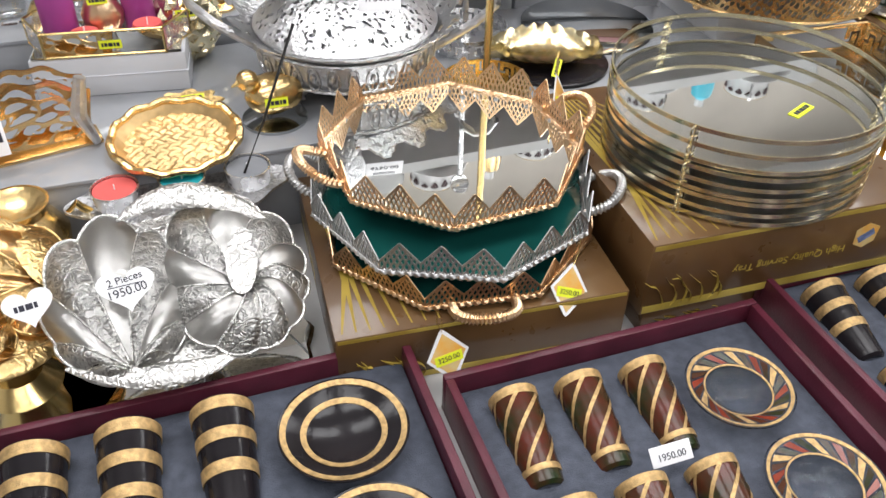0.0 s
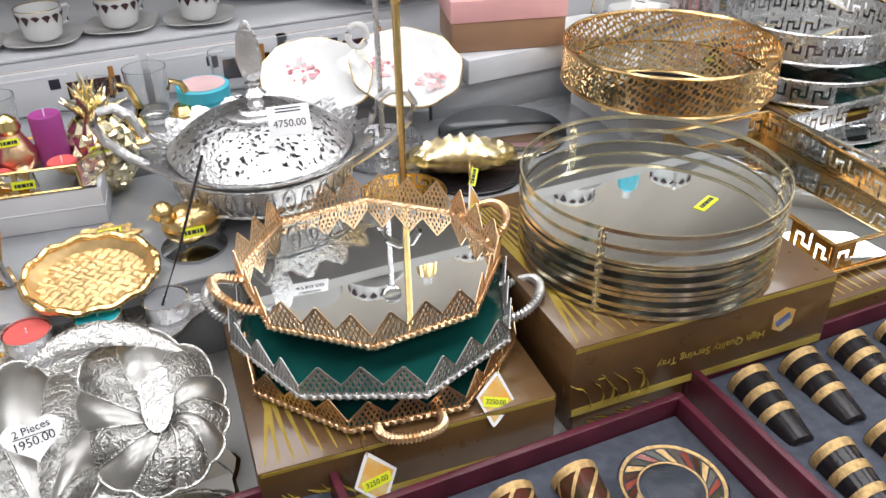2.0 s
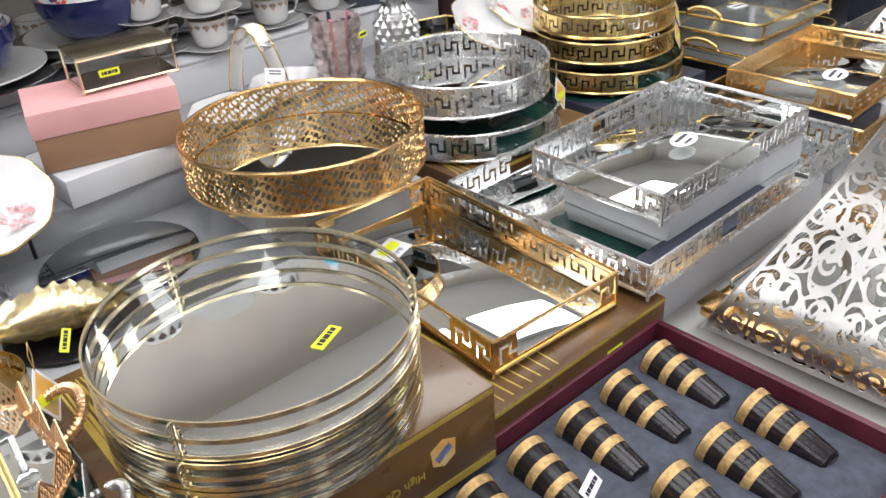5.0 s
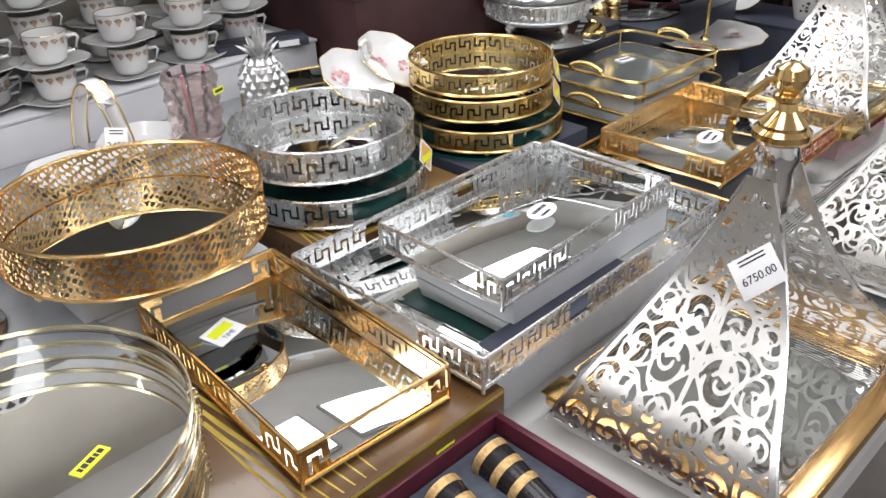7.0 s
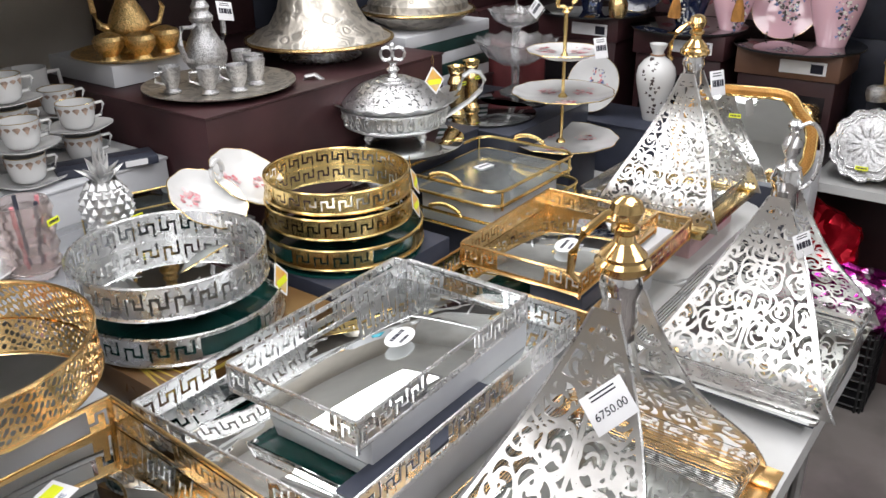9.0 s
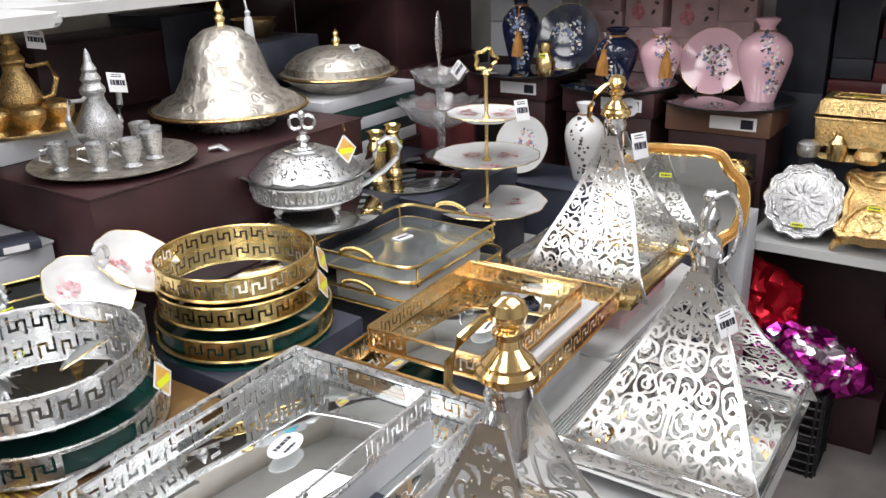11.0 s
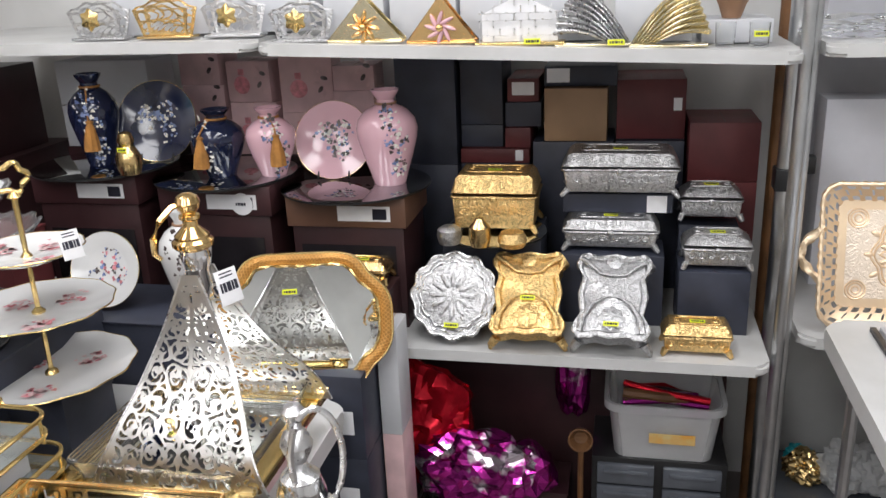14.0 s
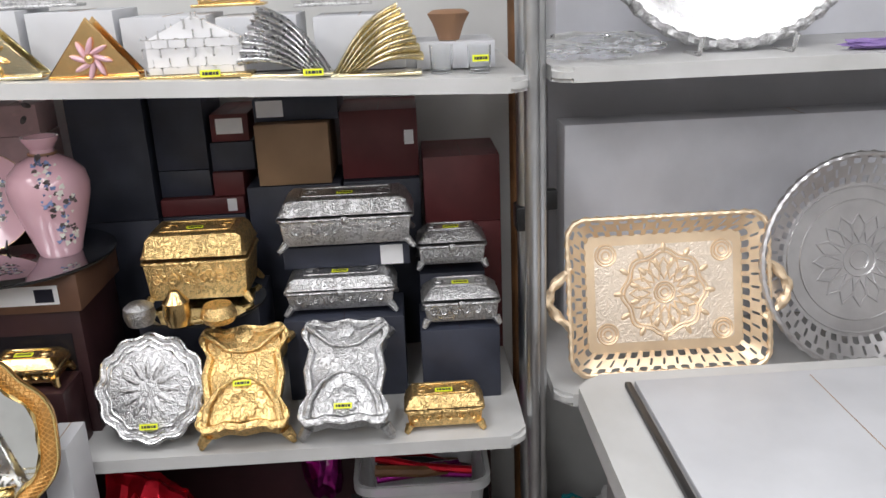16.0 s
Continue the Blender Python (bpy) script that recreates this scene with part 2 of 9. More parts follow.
def lathe(prof, n=40, wave=0, amp=0.0, fx=1.0, fy=1.0, amp_z=0.0):
    """A turned shape from (radius, height) pairs; wave and amp scallop the outer rings."""
    bm = bmesh.new()
    rmax = max(p[0] for p in prof)
    rings = []
    for r, z in prof:
        if r < 1e-5:
            rings.append([bm.verts.new((0, 0, z))])
            continue
        ring = []
        for i in range(n):
            a = 2 * math.pi * i / n
            k = r / rmax
            rr = r * (1 + amp * k * k * math.cos(wave * a)) if wave else r
            ring.append(bm.verts.new((rr * math.cos(a) * fx, rr * math.sin(a) * fy, z + (amp_z * k * k * math.cos(wave * a) if wave else 0))))
        rings.append(ring)
    for a, b in zip(rings, rings[1:]):
        if len(a) == 1 and len(b) == 1:
            continue
        for i in range(n):
            j = (i + 1) % n
            if len(a) == 1:
                bm.faces.new((a[0], b[i], b[j]))
            elif len(b) == 1:
                bm.faces.new((a[i], a[j], b[0]))
            else:
                bm.faces.new((a[i], a[j], b[j], b[i]))
    return bm


def tube(pts, r, n=8, closed=False, twist=0.0, flat=1.0):
    """A tube along points; r may be one radius or one for each point; twist makes it a rope."""
    bm = bmesh.new()
    pts = [Vector(p) for p in pts]
    k = len(pts)
    rings = []
    up = Vector((0, 0, 1))
    for i, p in enumerate(pts):
        a = pts[(i - 1) % k] if closed or i else p
        b = pts[(i + 1) % k] if closed or i < k - 1 else p
        d = (b - a).normalized()
        ref = up if abs(d.z) < 0.9 else Vector((1, 0, 0))
        s = d.cross(ref).normalized()
        t = s.cross(d).normalized()
        rr = r[i] if isinstance(r, (list, tuple)) else r
        ring = []
        for j in range(n):
            ang = 2 * math.pi * j / n
            q = rr * (1 + 0.28 * math.cos(2 * ang - twist * i)) if twist else rr
            ring.append(bm.verts.new(p + s * math.cos(ang) * q + t * math.sin(ang) * q * flat))
        rings.append(ring)
    for i in range(k if closed else k - 1):
        a, b = rings[i], rings[(i + 1) % k]
        for j in range(n):
            bm.faces.new((a[j], a[(j + 1) % n], b[(j + 1) % n], b[j]))
    if not closed:
        bm.faces.new(rings[0])
        bm.faces.new(rings[-1])
    return bm


def circle(r, z, n=64, x=0, y=0, fx=1, fy=1):
    return [(x + r * fx * math.cos(2 * math.pi * i / n), y + r * fy * math.sin(2 * math.pi * i / n), z) for i in range(n)]


def ball(r, x=0, y=0, z=0, n=16, bm=None, sz=1.0):
    own = bmesh.new()
    bmesh.ops.create_uvsphere(own, u_segments=n, v_segments=max(6, n // 2), radius=r)
    for v in own.verts:
        v.co = Vector((v.co.x + x, v.co.y + y, v.co.z * sz + z))
    return own if bm is None else join(bm, own)


def slab(outline, z0, z1, bev=0.0):
    """A flat plate with the given outline between two heights."""
    bm = bmesh.new()
    lo = [bm.verts.new((x, y, z0)) for x, y in outline]
    hi = [bm.verts.new((x, y, z1)) for x, y in outline]
    bm.faces.new(lo[::-1])
    bm.faces.new(hi)
    n = len(outline)
    for i in range(n):
        bm.faces.new((lo[i], lo[(i + 1) % n], hi[(i + 1) % n], hi[i]))
    return bm


def rounded(sx, sy, r, n=6):
    out = []
    for cx, cy, a0 in ((1, 1, 0), (-1, 1, 90), (-1, -1, 180), (1, -1, 270)):
        for i in range(n + 1):
            a = radians(a0 + 90 * i / n)
            out.append((cx * (sx / 2 - r) + r * math.cos(a), cy * (sy / 2 - r) + r * math.sin(a)))
    return out


KEY = ("######", "#####.", "#...#.", "#.#.#.", "#.#...", "#.####", "######")


def key_band(bm, length, height, warp, t=0.0015, spans=((0, 1),), units=None):
    """A pierced meander band as real strips; warp maps (along, up, outward) into space."""
    rows = len(KEY)
    ch = height / rows
    units = units or max(2, round(length / (ch * 6)))
    cols = units * 6
    cw = length / cols
    along = (0.0, 1.35, 2.0, 3.35, 4.0, 5.35)
    down = (0.0, 0.8, 2.05, 2.8, 4.05, 4.8, 6.05, 7.0)

    def filled(c, r):
        if r < 0 or r >= rows or c < 0 or c >= cols:
            return False
        if r in (0, rows - 1):
            return True
        f = (c + 0.5) / cols
        return any(a <= f <= b for a, b in spans) and KEY[r][c % 6] == "#"

    verts = {}

    def v(c, r, k):
        if (c, r, k) not in verts:
            verts[c, r, k] = bm.verts.new(warp((c // 6 * 6 + along[c % 6]) * cw, height - down[r] * ch, (k - 0.5) * t))
        return verts[c, r, k]

    for r in range(rows):
        for c in range(cols):
            if not filled(c, r):
                continue
            bm.faces.new((v(c, r, 1), v(c, r + 1, 1), v(c + 1, r + 1, 1), v(c + 1, r, 1)))
            bm.faces.new((v(c, r, 0), v(c + 1, r, 0), v(c + 1, r + 1, 0), v(c, r + 1, 0)))
            for dc, dr, p, q in ((-1, 0, (c, r), (c, r + 1)), (1, 0, (c + 1, r), (c + 1, r + 1)), (0, -1, (c, r), (c + 1, r)), (0, 1, (c, r + 1), (c + 1, r + 1))):
                if not filled(c + dc, r + dr):
                    bm.faces.new((v(*p, 0), v(*q, 0), v(*q, 1), v(*p, 1)))
    return bm


def pierced(field, nu, nv, warp, t=0.002):
    """A sheet with holes: solid where field(u, v) > 0, u and v in 0..1; warp maps (u, v, outward)."""
    bm = bmesh.new()
    val = [[field(i / nu, j / nv) for j in range(nv + 1)] for i in range(nu + 1)]
    verts = {}

    def vert(key, u, v, k):
        if (key, k) not in verts:
            verts[key, k] = bm.verts.new(warp(u, v, (k - 0.5) * t))
        return verts[key, k]

    for i in range(nu):
        for j in range(nv):
            cor = [(i, j), (i + 1, j), (i + 1, j + 1), (i, j + 1)]
            vs = [val[a][b] for a, b in cor]
            if max(vs) <= 0:
                continue
            poly = []
            for q in range(4):
                a, b = cor[q], cor[(q + 1) % 4]
                fa, fb = vs[q], vs[(q + 1) % 4]
                if fa > 0:
                    poly.append(((a, None), a[0] / nu, a[1] / nv, False))
                if (fa > 0) != (fb > 0):
                    s = fa / (fa - fb)
                    lo, hi = min(a, b), max(a, b)
                    poly.append(((lo, hi), (a[0] + (b[0] - a[0]) * s) / nu, (a[1] + (b[1] - a[1]) * s) / nv, True))
            if len(poly) < 3:
                continue
            try:
                bm.faces.new([vert(k, u, v, 1) for k, u, v, _ in poly])
                bm.faces.new([vert(k, u, v, 0) for k, u, v, _ in reversed(poly)])
                for q in range(len(poly)):
                    p1, p2 = poly[q], poly[(q + 1) % len(poly)]
                    if p1[3] and p2[3]:
                        bm.faces.new([vert(*p1[:3], 1), vert(*p1[:3], 0), vert(*p2[:3], 0), vert(*p2[:3], 1)])
            except ValueError:
                pass
    return bm


def lettering(text, size, parent, m, name="lettering", material=None):
    cu = bpy.data.curves.new("text", "FONT")
    cu.body, cu.size, cu.align_x, cu.align_y, cu.extrude = text, size, "CENTER", "CENTER", 0.0002
    tmp = new("text_tmp", cu)
    bpy.context.view_layer.update()
    me = bpy.data.meshes.new_from_object(tmp.evaluated_get(bpy.context.evaluated_depsgraph_get()))
    bpy.data.objects.remove(tmp)
    me.materials.clear()
    me.materials.append(material or INK)
    ob = new(name, me)
    ob.parent = parent
    ob.matrix_basis = m
    return ob


def bars(parent, w, h, m, n=5):
    """Writing too small to read: short ink bars on a tag."""
    bm = bmesh.new()
    x = -w * 0.38
    for i in range(n):
        bw = w * (0.09 + 0.05 * ((i * 7) % 3))
        box(bw, h * 0.45, 0.0004, x + bw / 2, 0, 0, 0, bm)
        x += bw + w * 0.035
    return part("writing", bm, INK, parent, m=m)


def sticker(m, w=0.034, h=0.012, text=""):
    """A yellow price sticker on its own, at pose m (its face along +z)."""
    ob = solo("price_sticker", box(w, h, 0.0006, 0, 0, 0, 0), TAG_Y, m, "small yellow printed price sticker on the goods", "price sticker", "price stickers")
    if text:
        lettering(text, h * 0.75, ob, pose(0, 0, 0.0009))
    else:
        bars(ob, w, h, pose(0, 0, 0.0007))
    return ob


def face(x, y, z, tilt=55, yaw=0, roll=0):
    """A pose whose +z looks up and towards the front of the table."""
    return pose(x, y, z) @ pose(0, 0, 0, 0, 0, yaw) @ pose(0, 0, 0, tilt) @ pose(0, 0, 0, 0, 0, roll)


def white_tag(m, w=0.055, h=0.04, text="", small=True, name="price_tag", label="white card price tag with handwriting, tied on"):
    ob = solo(name, box(w, h, 0.0008, 0, 0, 0, 0.0003), TAG_W, m, label, "price tag", "white price tags")
    if text:
        lettering(text, min(h * 0.5, w * 1.7 / max(4, len(text))), ob, pose(0, -h * 0.1, 0.0012))
    else:
        bars(ob, w, h * 0.6, pose(0, 0, 0.001))
    if small and h > 0.03:
        for k in range(2):
            part("printed_line", box(w * 0.6, h * 0.04, 0.0003, 0, h * (0.3 + 0.1 * k), 0.0008, 0), INK, ob)
    return ob


def blooms(parent, spots, colours, seed, spread, place, size=0.008, count=14, name="flower_print"):
    """Printed flowers as small thin petals; place(x, y) gives the pose on the glazed surface."""
    rnd = random.Random(seed)
    for ci, c in enumerate(colours):
        for sx, sy in spots:
            bm = bmesh.new()
            for k in range(count):
                a, r = rnd.uniform(0, 6.283), spread * math.sqrt(rnd.random())
                s = size * rnd.uniform(0.35, 1.0)
                own = bmesh.new()
                vs = [own.verts.new((s * math.cos(q) * (0.6 + 0.4 * math.cos(3 * q + k)), s * 0.7 * math.sin(q), 0.0004 + 0.0002 * ci)) for q in [6.283 * j / 8 for j in range(8)]]
                own.faces.new(vs)
                join(bm, moved(own, place(sx + r * math.cos(a), sy + r * math.sin(a)) @ pose(0, 0, 0, 0, 0, rnd.uniform(0, 360))))
            part(name, bm, c, parent)


def carton(x, y, z, sx, sy, sz, material, label, rz=0, category="box", group="", lid=None, name="cardboard_box", stick=None):
    """A closed carton; lid: material of a lift-off lid with its own skirt."""
    e = thing(name, pose(x, y, z, 0, 0, rz), label, category, group)
    part("body", box(sx, sy, sz * (0.6 if lid else 1), 0, 0, 0, 0.002), material, e)
    if lid:
        part("lid", box(sx + 0.006, sy + 0.006, sz * 0.42, 0, 0, sz * 0.58, 0.002), lid, e)
    else:
        part("flap_seam", box(sx * 0.96, 0.0015, 0.0006, 0, 0, sz, 0), DKWINE if material in (MAROON, NAVY) else KRAFT, e)
    if stick:
        w, h, ox, oz = stick
        part("paper_label", box(w, 0.0008, h, ox, -sy / 2 - 0.0006, oz, 0), TAG_W, e)
    return e


# ---- room ----
def structure(name, bm, material, label, category="wall"):
    return solo(name, bm, material, Matrix(), label, category, kind="structure")


TABLE, SHELF = 0.74, 0.753
structure("floor", box(6.6, 5.6, 0.1, 0.9, 0.0, -0.1, 0), FLOORM, "dark worn shop floor, mostly hidden by goods", "floor")
structure("ceiling", box(6.6, 5.6, 0.1, 0.9, 0.0, CEIL, 0), CEILM, "plain off-white painted shop ceiling", "ceiling")
structure("wall_north", box(6.6, 0.1, CEIL, 0.9, 2.75, 0, 0), WALLP, "beige painted wall behind the display table")
structure("wall_south", box(6.6, 0.1, CEIL, 0.9, -2.75, 0, 0), WALLD, "plain painted wall across the aisle")
structure("wall_east", box(0.1, 5.4, CEIL, 4.1, 0.0, 0, 0), WALLD, "greyish painted wall behind the white shelves")
structure("wall_west", box(0.1, 5.4, CEIL, -2.3, 0.0, 0, 0), WALLD, "plain painted wall at the end of the shop")
for k, (tx, ty) in enumerate(TUBES):
    e = thing("ceiling_tube_lamp", pose(tx, ty, CEIL - 0.075), "broad white fluorescent lamp fitting fixed to the ceiling", "ceiling lamp", "ceiling tubes")
    part("housing", box(1.26, 0.56, 0.05, 0, 0, 0.025), WHITE_PL, e)
    for sx in (-0.62, 0.62):
        part("end_cap", box(0.03, 0.54, 0.036, sx, 0, -0.012), WHITE_PL, e)


def folding_table(x0, x1, y0, y1, top, label, legs=True, name="folding_table"):
    sx, sy = x1 - x0, y1 - y0
    e = thing(name, pose((x0 + x1) / 2, (y0 + y1) / 2, 0), label, "table", "white folding tables")
    bm = slab(rounded(sx, sy, 0.05), top - 0.045, top)
    bmesh.ops.bevel(bm, geom=[ed for ed in bm.edges if abs(ed.verts[0].co.z - ed.verts[1].co.z) < 1e-6], offset=0.008, segments=2, affect="EDGES")
    part("tabletop", bm, WHITE_PL, e)
    for lx in (-sx / 2 + 0.1, sx / 2 - 0.1):
        for ly in (-sy / 2 + 0.06, sy / 2 - 0.06):
            part("leg", tube([(lx, ly, 0), (lx, ly, top - 0.05)], 0.014, 10), STEEL, e)
        part("crossbar", tube([(lx, -sy / 2 + 0.06, 0.25), (lx, sy / 2 - 0.06, 0.25)], 0.009, 8), STEEL, e)
    return e


folding_table(-1.3, 0.98, 0.27, 1.45, TABLE, "long white plastic folding table crowded with trays")
folding_table(0.985, 2.44, 0.29, 1.45, TABLE, "second white plastic folding table under the mirrored trays")
folding_table(2.445, 3.08, 0.70, 1.45, TABLE, "short white plastic table under the far pyramid and cake stand")
folding_table(-1.3, 3.3, 1.455, 2.45, TABLE, "white plastic table at the back loaded with porcelain")


# ---- shelves ----
def shelf_board(name, x0, x1, y0, y1, top, thick, label, tilt=0.0):
    bm = slab(rounded(x1 - x0, y1 - y0, 0.035), -thick, 0)
    bmesh.ops.bevel(bm, geom=[ed for ed in bm.edges if abs(ed.verts[0].co.z - ed.verts[1].co.z) < 1e-6], offset=0.008, segments=2, affect="EDGES")
    return solo(name, bm, WHITE_PL, pose((x0 + x1) / 2, (y0 + y1) / 2, top, tilt), label, "shelf", "white shelf boards")


shelf_board("shelf_board", 3.33, 3.97, -0.24, 1.9, SHELF, 0.028, "lower white plastic shelf board crowded with trinket boxes")
shelf_board("shelf_board", 3.355, 3.97, -0.255, 0.96, 1.484, 0.028, "upper white shelf board carrying napkin holders", 2.0)
shelf_board("shelf_board", 3.355, 3.97, 0.962, 2.05, 1.517, 0.028, "upper white shelf board in the corner", 0.4)
shelf_board("shelf_board", 1.95, 3.34, 1.92, 2.62, 1.505, 0.028, "white shelf board high on the back wall")
shelf_board("shelf_board", -1.3, 1.945, 1.72, 2.62, 1.505, 0.028, "white shelf board high over the porcelain")
shelf_board("shelf_board", 3.40, 3.97, -1.6, -0.31, 0.80, 0.028, "white shelf board behind the neighbouring table")
shelf_board("shelf_board", 3.37, 3.97, -1.6, -0.30, 1.475, 0.028, "upper white shelf board with a big silver platter")
folding_table(2.25, 3.32, -1.25, -0.33, 0.885, "white folding table with a boxed item lying on it")
carton(2.79, -0.765, 0.885, 0.95, 0.66, 0.012, WHITE_CARD, "flat glossy white box lying on the table", name="flat_white_box")
part_edge = solo("dark_strip", box(0.95, 0.012, 0.010, 0, 0, 0, 0.001), BLACKPL, pose(2.79, -0.422, 0.885), "thin dark strip lying along the table edge", "strip")

for name, x, y, r, mtl in (("shelf_post", 3.40, -0.262, 0.014, STEEL), ("shelf_post", 3.62, -0.28, 0.019, STEEL), ("shelf_post", 3.44, -0.285, 0.011, STEEL), ("shelf_post", 3.8, -0.29, 0.022, WOODM), ("shelf_post", 3.40, -1.57, 0.014, STEEL), ("shelf_post", 3.92, 0.97, 0.014, STEEL)):
    e = thing(name, pose(x, y, 0), "grey metal upright post of the shelving" if mtl is STEEL else "brown wooden upright behind the shelving", "post", "shelf posts")
    part("pole", tube([(0, 0, 0), (0, 0, 2.3)], r, 14), mtl, e)
    if r == 0.019:
        part("clamp", box(0.056, 0.048, 0.055, 0, 0, 1.10, 0.004), BLACKPL, e)
        part("clamp_lever", box(0.028, 0.05, 0.045, 0.005, -0.045, 1.14, 0.004), BLACKPL, e)
    if r == 0.014:
        part("foot", lathe([(0, 0), (0.02, 0), (0.02, 0.03), (0.015, 0.04), (0, 0.04)], 14), BLACKPL, e)
for k, (cy, ph) in enumerate(((-0.30, 0.0), (-0.315, 1.7), (-0.29, 3.1))):
    pts = [(3.70 - 0.03 * k + 0.02 * math.sin(i * 0.5 + ph), cy + 0.012 * math.cos(i * 0.7 + ph), 0.003 + 2.2 * i / 40) for i in range(41)]
    solo("electric_cable", tube(pts, 0.004, 6), WHITE_CARD if k else BLACKPL, Matrix(), "loose electric cable hanging behind the shelving post", "cable", "cables")

# glossy cartons standing behind the gold and silver trays
carton(3.80, -0.95, 0.80, 0.10, 1.12, 0.50, GREY_CARD, "large glossy pale grey carton standing on the shelf", rz=0)
carton(3.92, -0.95, 0.80, 0.07, 1.15, 0.62, mat("darker_grey_card", (0.42, 0.42, 0.45), 0.45, 0, 0.1, 4), "large matt grey carton behind the trays")
carton(3.86, -0.85, 1.475, 0.16, 0.95, 0.30, GREY_CARD, "grey carton behind the silver platter")

# cartons stacked on the lower shelf, dark wine, navy and kraft
LIFT = 0.034
STACK = [
    (3.90, 0.66, .72, .178, .36, NAVY), (3.90, 0.66, 1.08, .178, .32, NAVY),
    (3.90, 0.465, .72, .20, .365, NAVY), (3.90, 0.465, 1.085, .20, .042, MAROON), (3.92, 0.503, 1.127, .124, .065, NAVY), (3.92, 0.503, 1.192, .124, .20, NAVY),
    (3.91, 0.40, 1.127, .076, .058, MAROON), (3.92, 0.385, 1.185, .105, .07, NAVY), (3.92, 0.385, 1.255, .092, .066, MAROON),
    (3.89, 0.245, .72, .225, .43, NAVY), (3.89, 0.239, 1.150, .174, .146, KRAFT), (3.92, 0.228, 1.296, .20, .056, NAVY),
    (3.90, 0.038, .72, .186, .43, NAVY), (3.92, 0.038, 1.150, .186, .164, MAROON),
    (3.85, -0.150, .72, .182, .33, MAROON), (3.85, -0.150, 1.05, .182, .160, MAROON),
]
for i, (x, y, z, w, h, mtl) in enumerate(STACK):
    words = {MAROON: "dark wine-red gift carton", NAVY: "navy-black gift carton", KRAFT: "plain brown kraft carton"}[mtl]
    carton(x, y, z + LIFT, 0.2, w - 0.004, h - 0.002, mtl, words + " in the stack behind the trinket boxes", group="stacked gift cartons")
    if i in (3, 8, 11, 13):
        dy, lw, lh = {3: (-0.07, 0.022, 0.03), 8: (0.0, 0.062, 0.036), 11: (0.06, 0.062, 0.038), 13: (-0.07, 0.022, 0.034)}[i]
        solo("paper_label", box(0.0008, lw, lh, 0, 0, 0, 0), TAG_W, pose(x - 0.1012, y + dy, z + LIFT + (h - lh) * 0.6), "white paper label stuck on a carton end", "label", "carton labels")
# pink cartons with a printed bottle, heaped a little askew
carton(3.87, 1.10, SHELF, 0.2, 0.62, 0.391, DKWINE, "long dark wine-red carton under the pink ones")
PINKS = ((1.33, 1.145, .13, .13, 0), (1.33, 1.276, .13, .075, 2), (1.33, 1.352, .13, .09, -3), (1.175, 1.145, .145, .155, 0), (1.175, 1.301, .143, .118, -7), (1.01, 1.145, .15, .125, 0), (1.01, 1.271, .155, .160, 6), (.865, 1.145, .12, .185, 0), (.865, 1.331, .12, .07, 3))
for i, (y, z, w, h, tw) in enumerate(PINKS):
    e = carton(3.84, y, z, 0.12, w, h, PALEPINK, "pale pink printed perfume carton in the shelf corner", group="pink cartons", rz=tw)
    if h > 0.1:
        part("bottle_print", lathe([(0, 0), (0.026, 0), (0.026, 0.0008), (0, 0.0008)], 24), PETAL_P, e, m=pose(-0.0604, 0.15 * w, h * 0.42, 0, -90, 0))
        part("cap_print", box(0.001, 0.018, 0.018, -0.0606, 0.15 * w, h * 0.42 + 0.028, 0.0003), PETAL_P, e)
    for k in range(5):
        part("leaf_print", ball(0.006, 0, 0, 0, 6, sz=1.8), PETAL_D if k % 2 else PALEPINK, e, m=pose(-0.0603, -0.34 * w + 0.012 * (k % 3), h * 0.3 + 0.016 * k, 35 * k) @ Matrix.Diagonal((0.08, 1, 1, 1)))
for y, z in ((1.62, 1.18), (1.62, 1.31)):
    carton(3.80, y, z, 0.15, 0.30, 0.125, WHITE_CARD, "plain white carton in the shelf corner")
carton(3.84, 1.62, SHELF, 0.22, 0.32, 0.425, DKWINE, "dark wine board cupboard side in the corner", category="cabinet", name="corner_cabinet")

# dark display blocks that carry the silver and porcelain along the back
def plinth(x0, x1, y0, y1, z0, z1, mtl=DKWINE, label="dark wine-red covered display block at the back"):
    e = thing("display_block", pose((x0 + x1) / 2, (y0 + y1) / 2, z0), label, "display block", "display blocks")
    part("body", box(x1 - x0, y1 - y0, z1 - z0 - 0.006, 0, 0, 0, 0.003), mtl, e)
    part("top", box(x1 - x0 + 0.006, y1 - y0 + 0.006, 0.006, 0, 0, z1 - z0 - 0.006, 0.001), mtl, e)
    return e


plinth(1.84, 2.72, 1.60, 2.4, TABLE, 1.145)
plinth(2.30, 2.6, 1.30, 1.595, TABLE, 0.80, NAVY, "low navy block at the back of the table")
plinth(2.2, 2.62, 1.40, 1.595, 0.801, 0.97, NAVY, "navy block under the silver tureen")
plinth(2.73, 3.2, 1.74, 2.4, TABLE, 0.98)
for k in range(5):
    e = carton(2.96, 1.90, 0.981 + k * 0.038, 0.46, 0.30, 0.037, GREENCARD if k % 2 else WHITE_CARD, "flat carton in a dark green and white stack", group="green and white cartons")
plinth(2.25, 2.7, 2.405, 2.68, TABLE, 1.36)
plinth(2.705, 3.0, 2.41, 2.68, TABLE, 1.40, NAVY, "tall navy carton stack against the back wall")
plinth(3.005, 3.33, 2.41, 2.68, TABLE, 1.44, DKWINE, "tall wine-red carton stack in the corner")
plinth(3.365, 3.95, 1.92, 2.60, 0.0, 1.16, DKWINE, "wine-red covered block filling the corner")
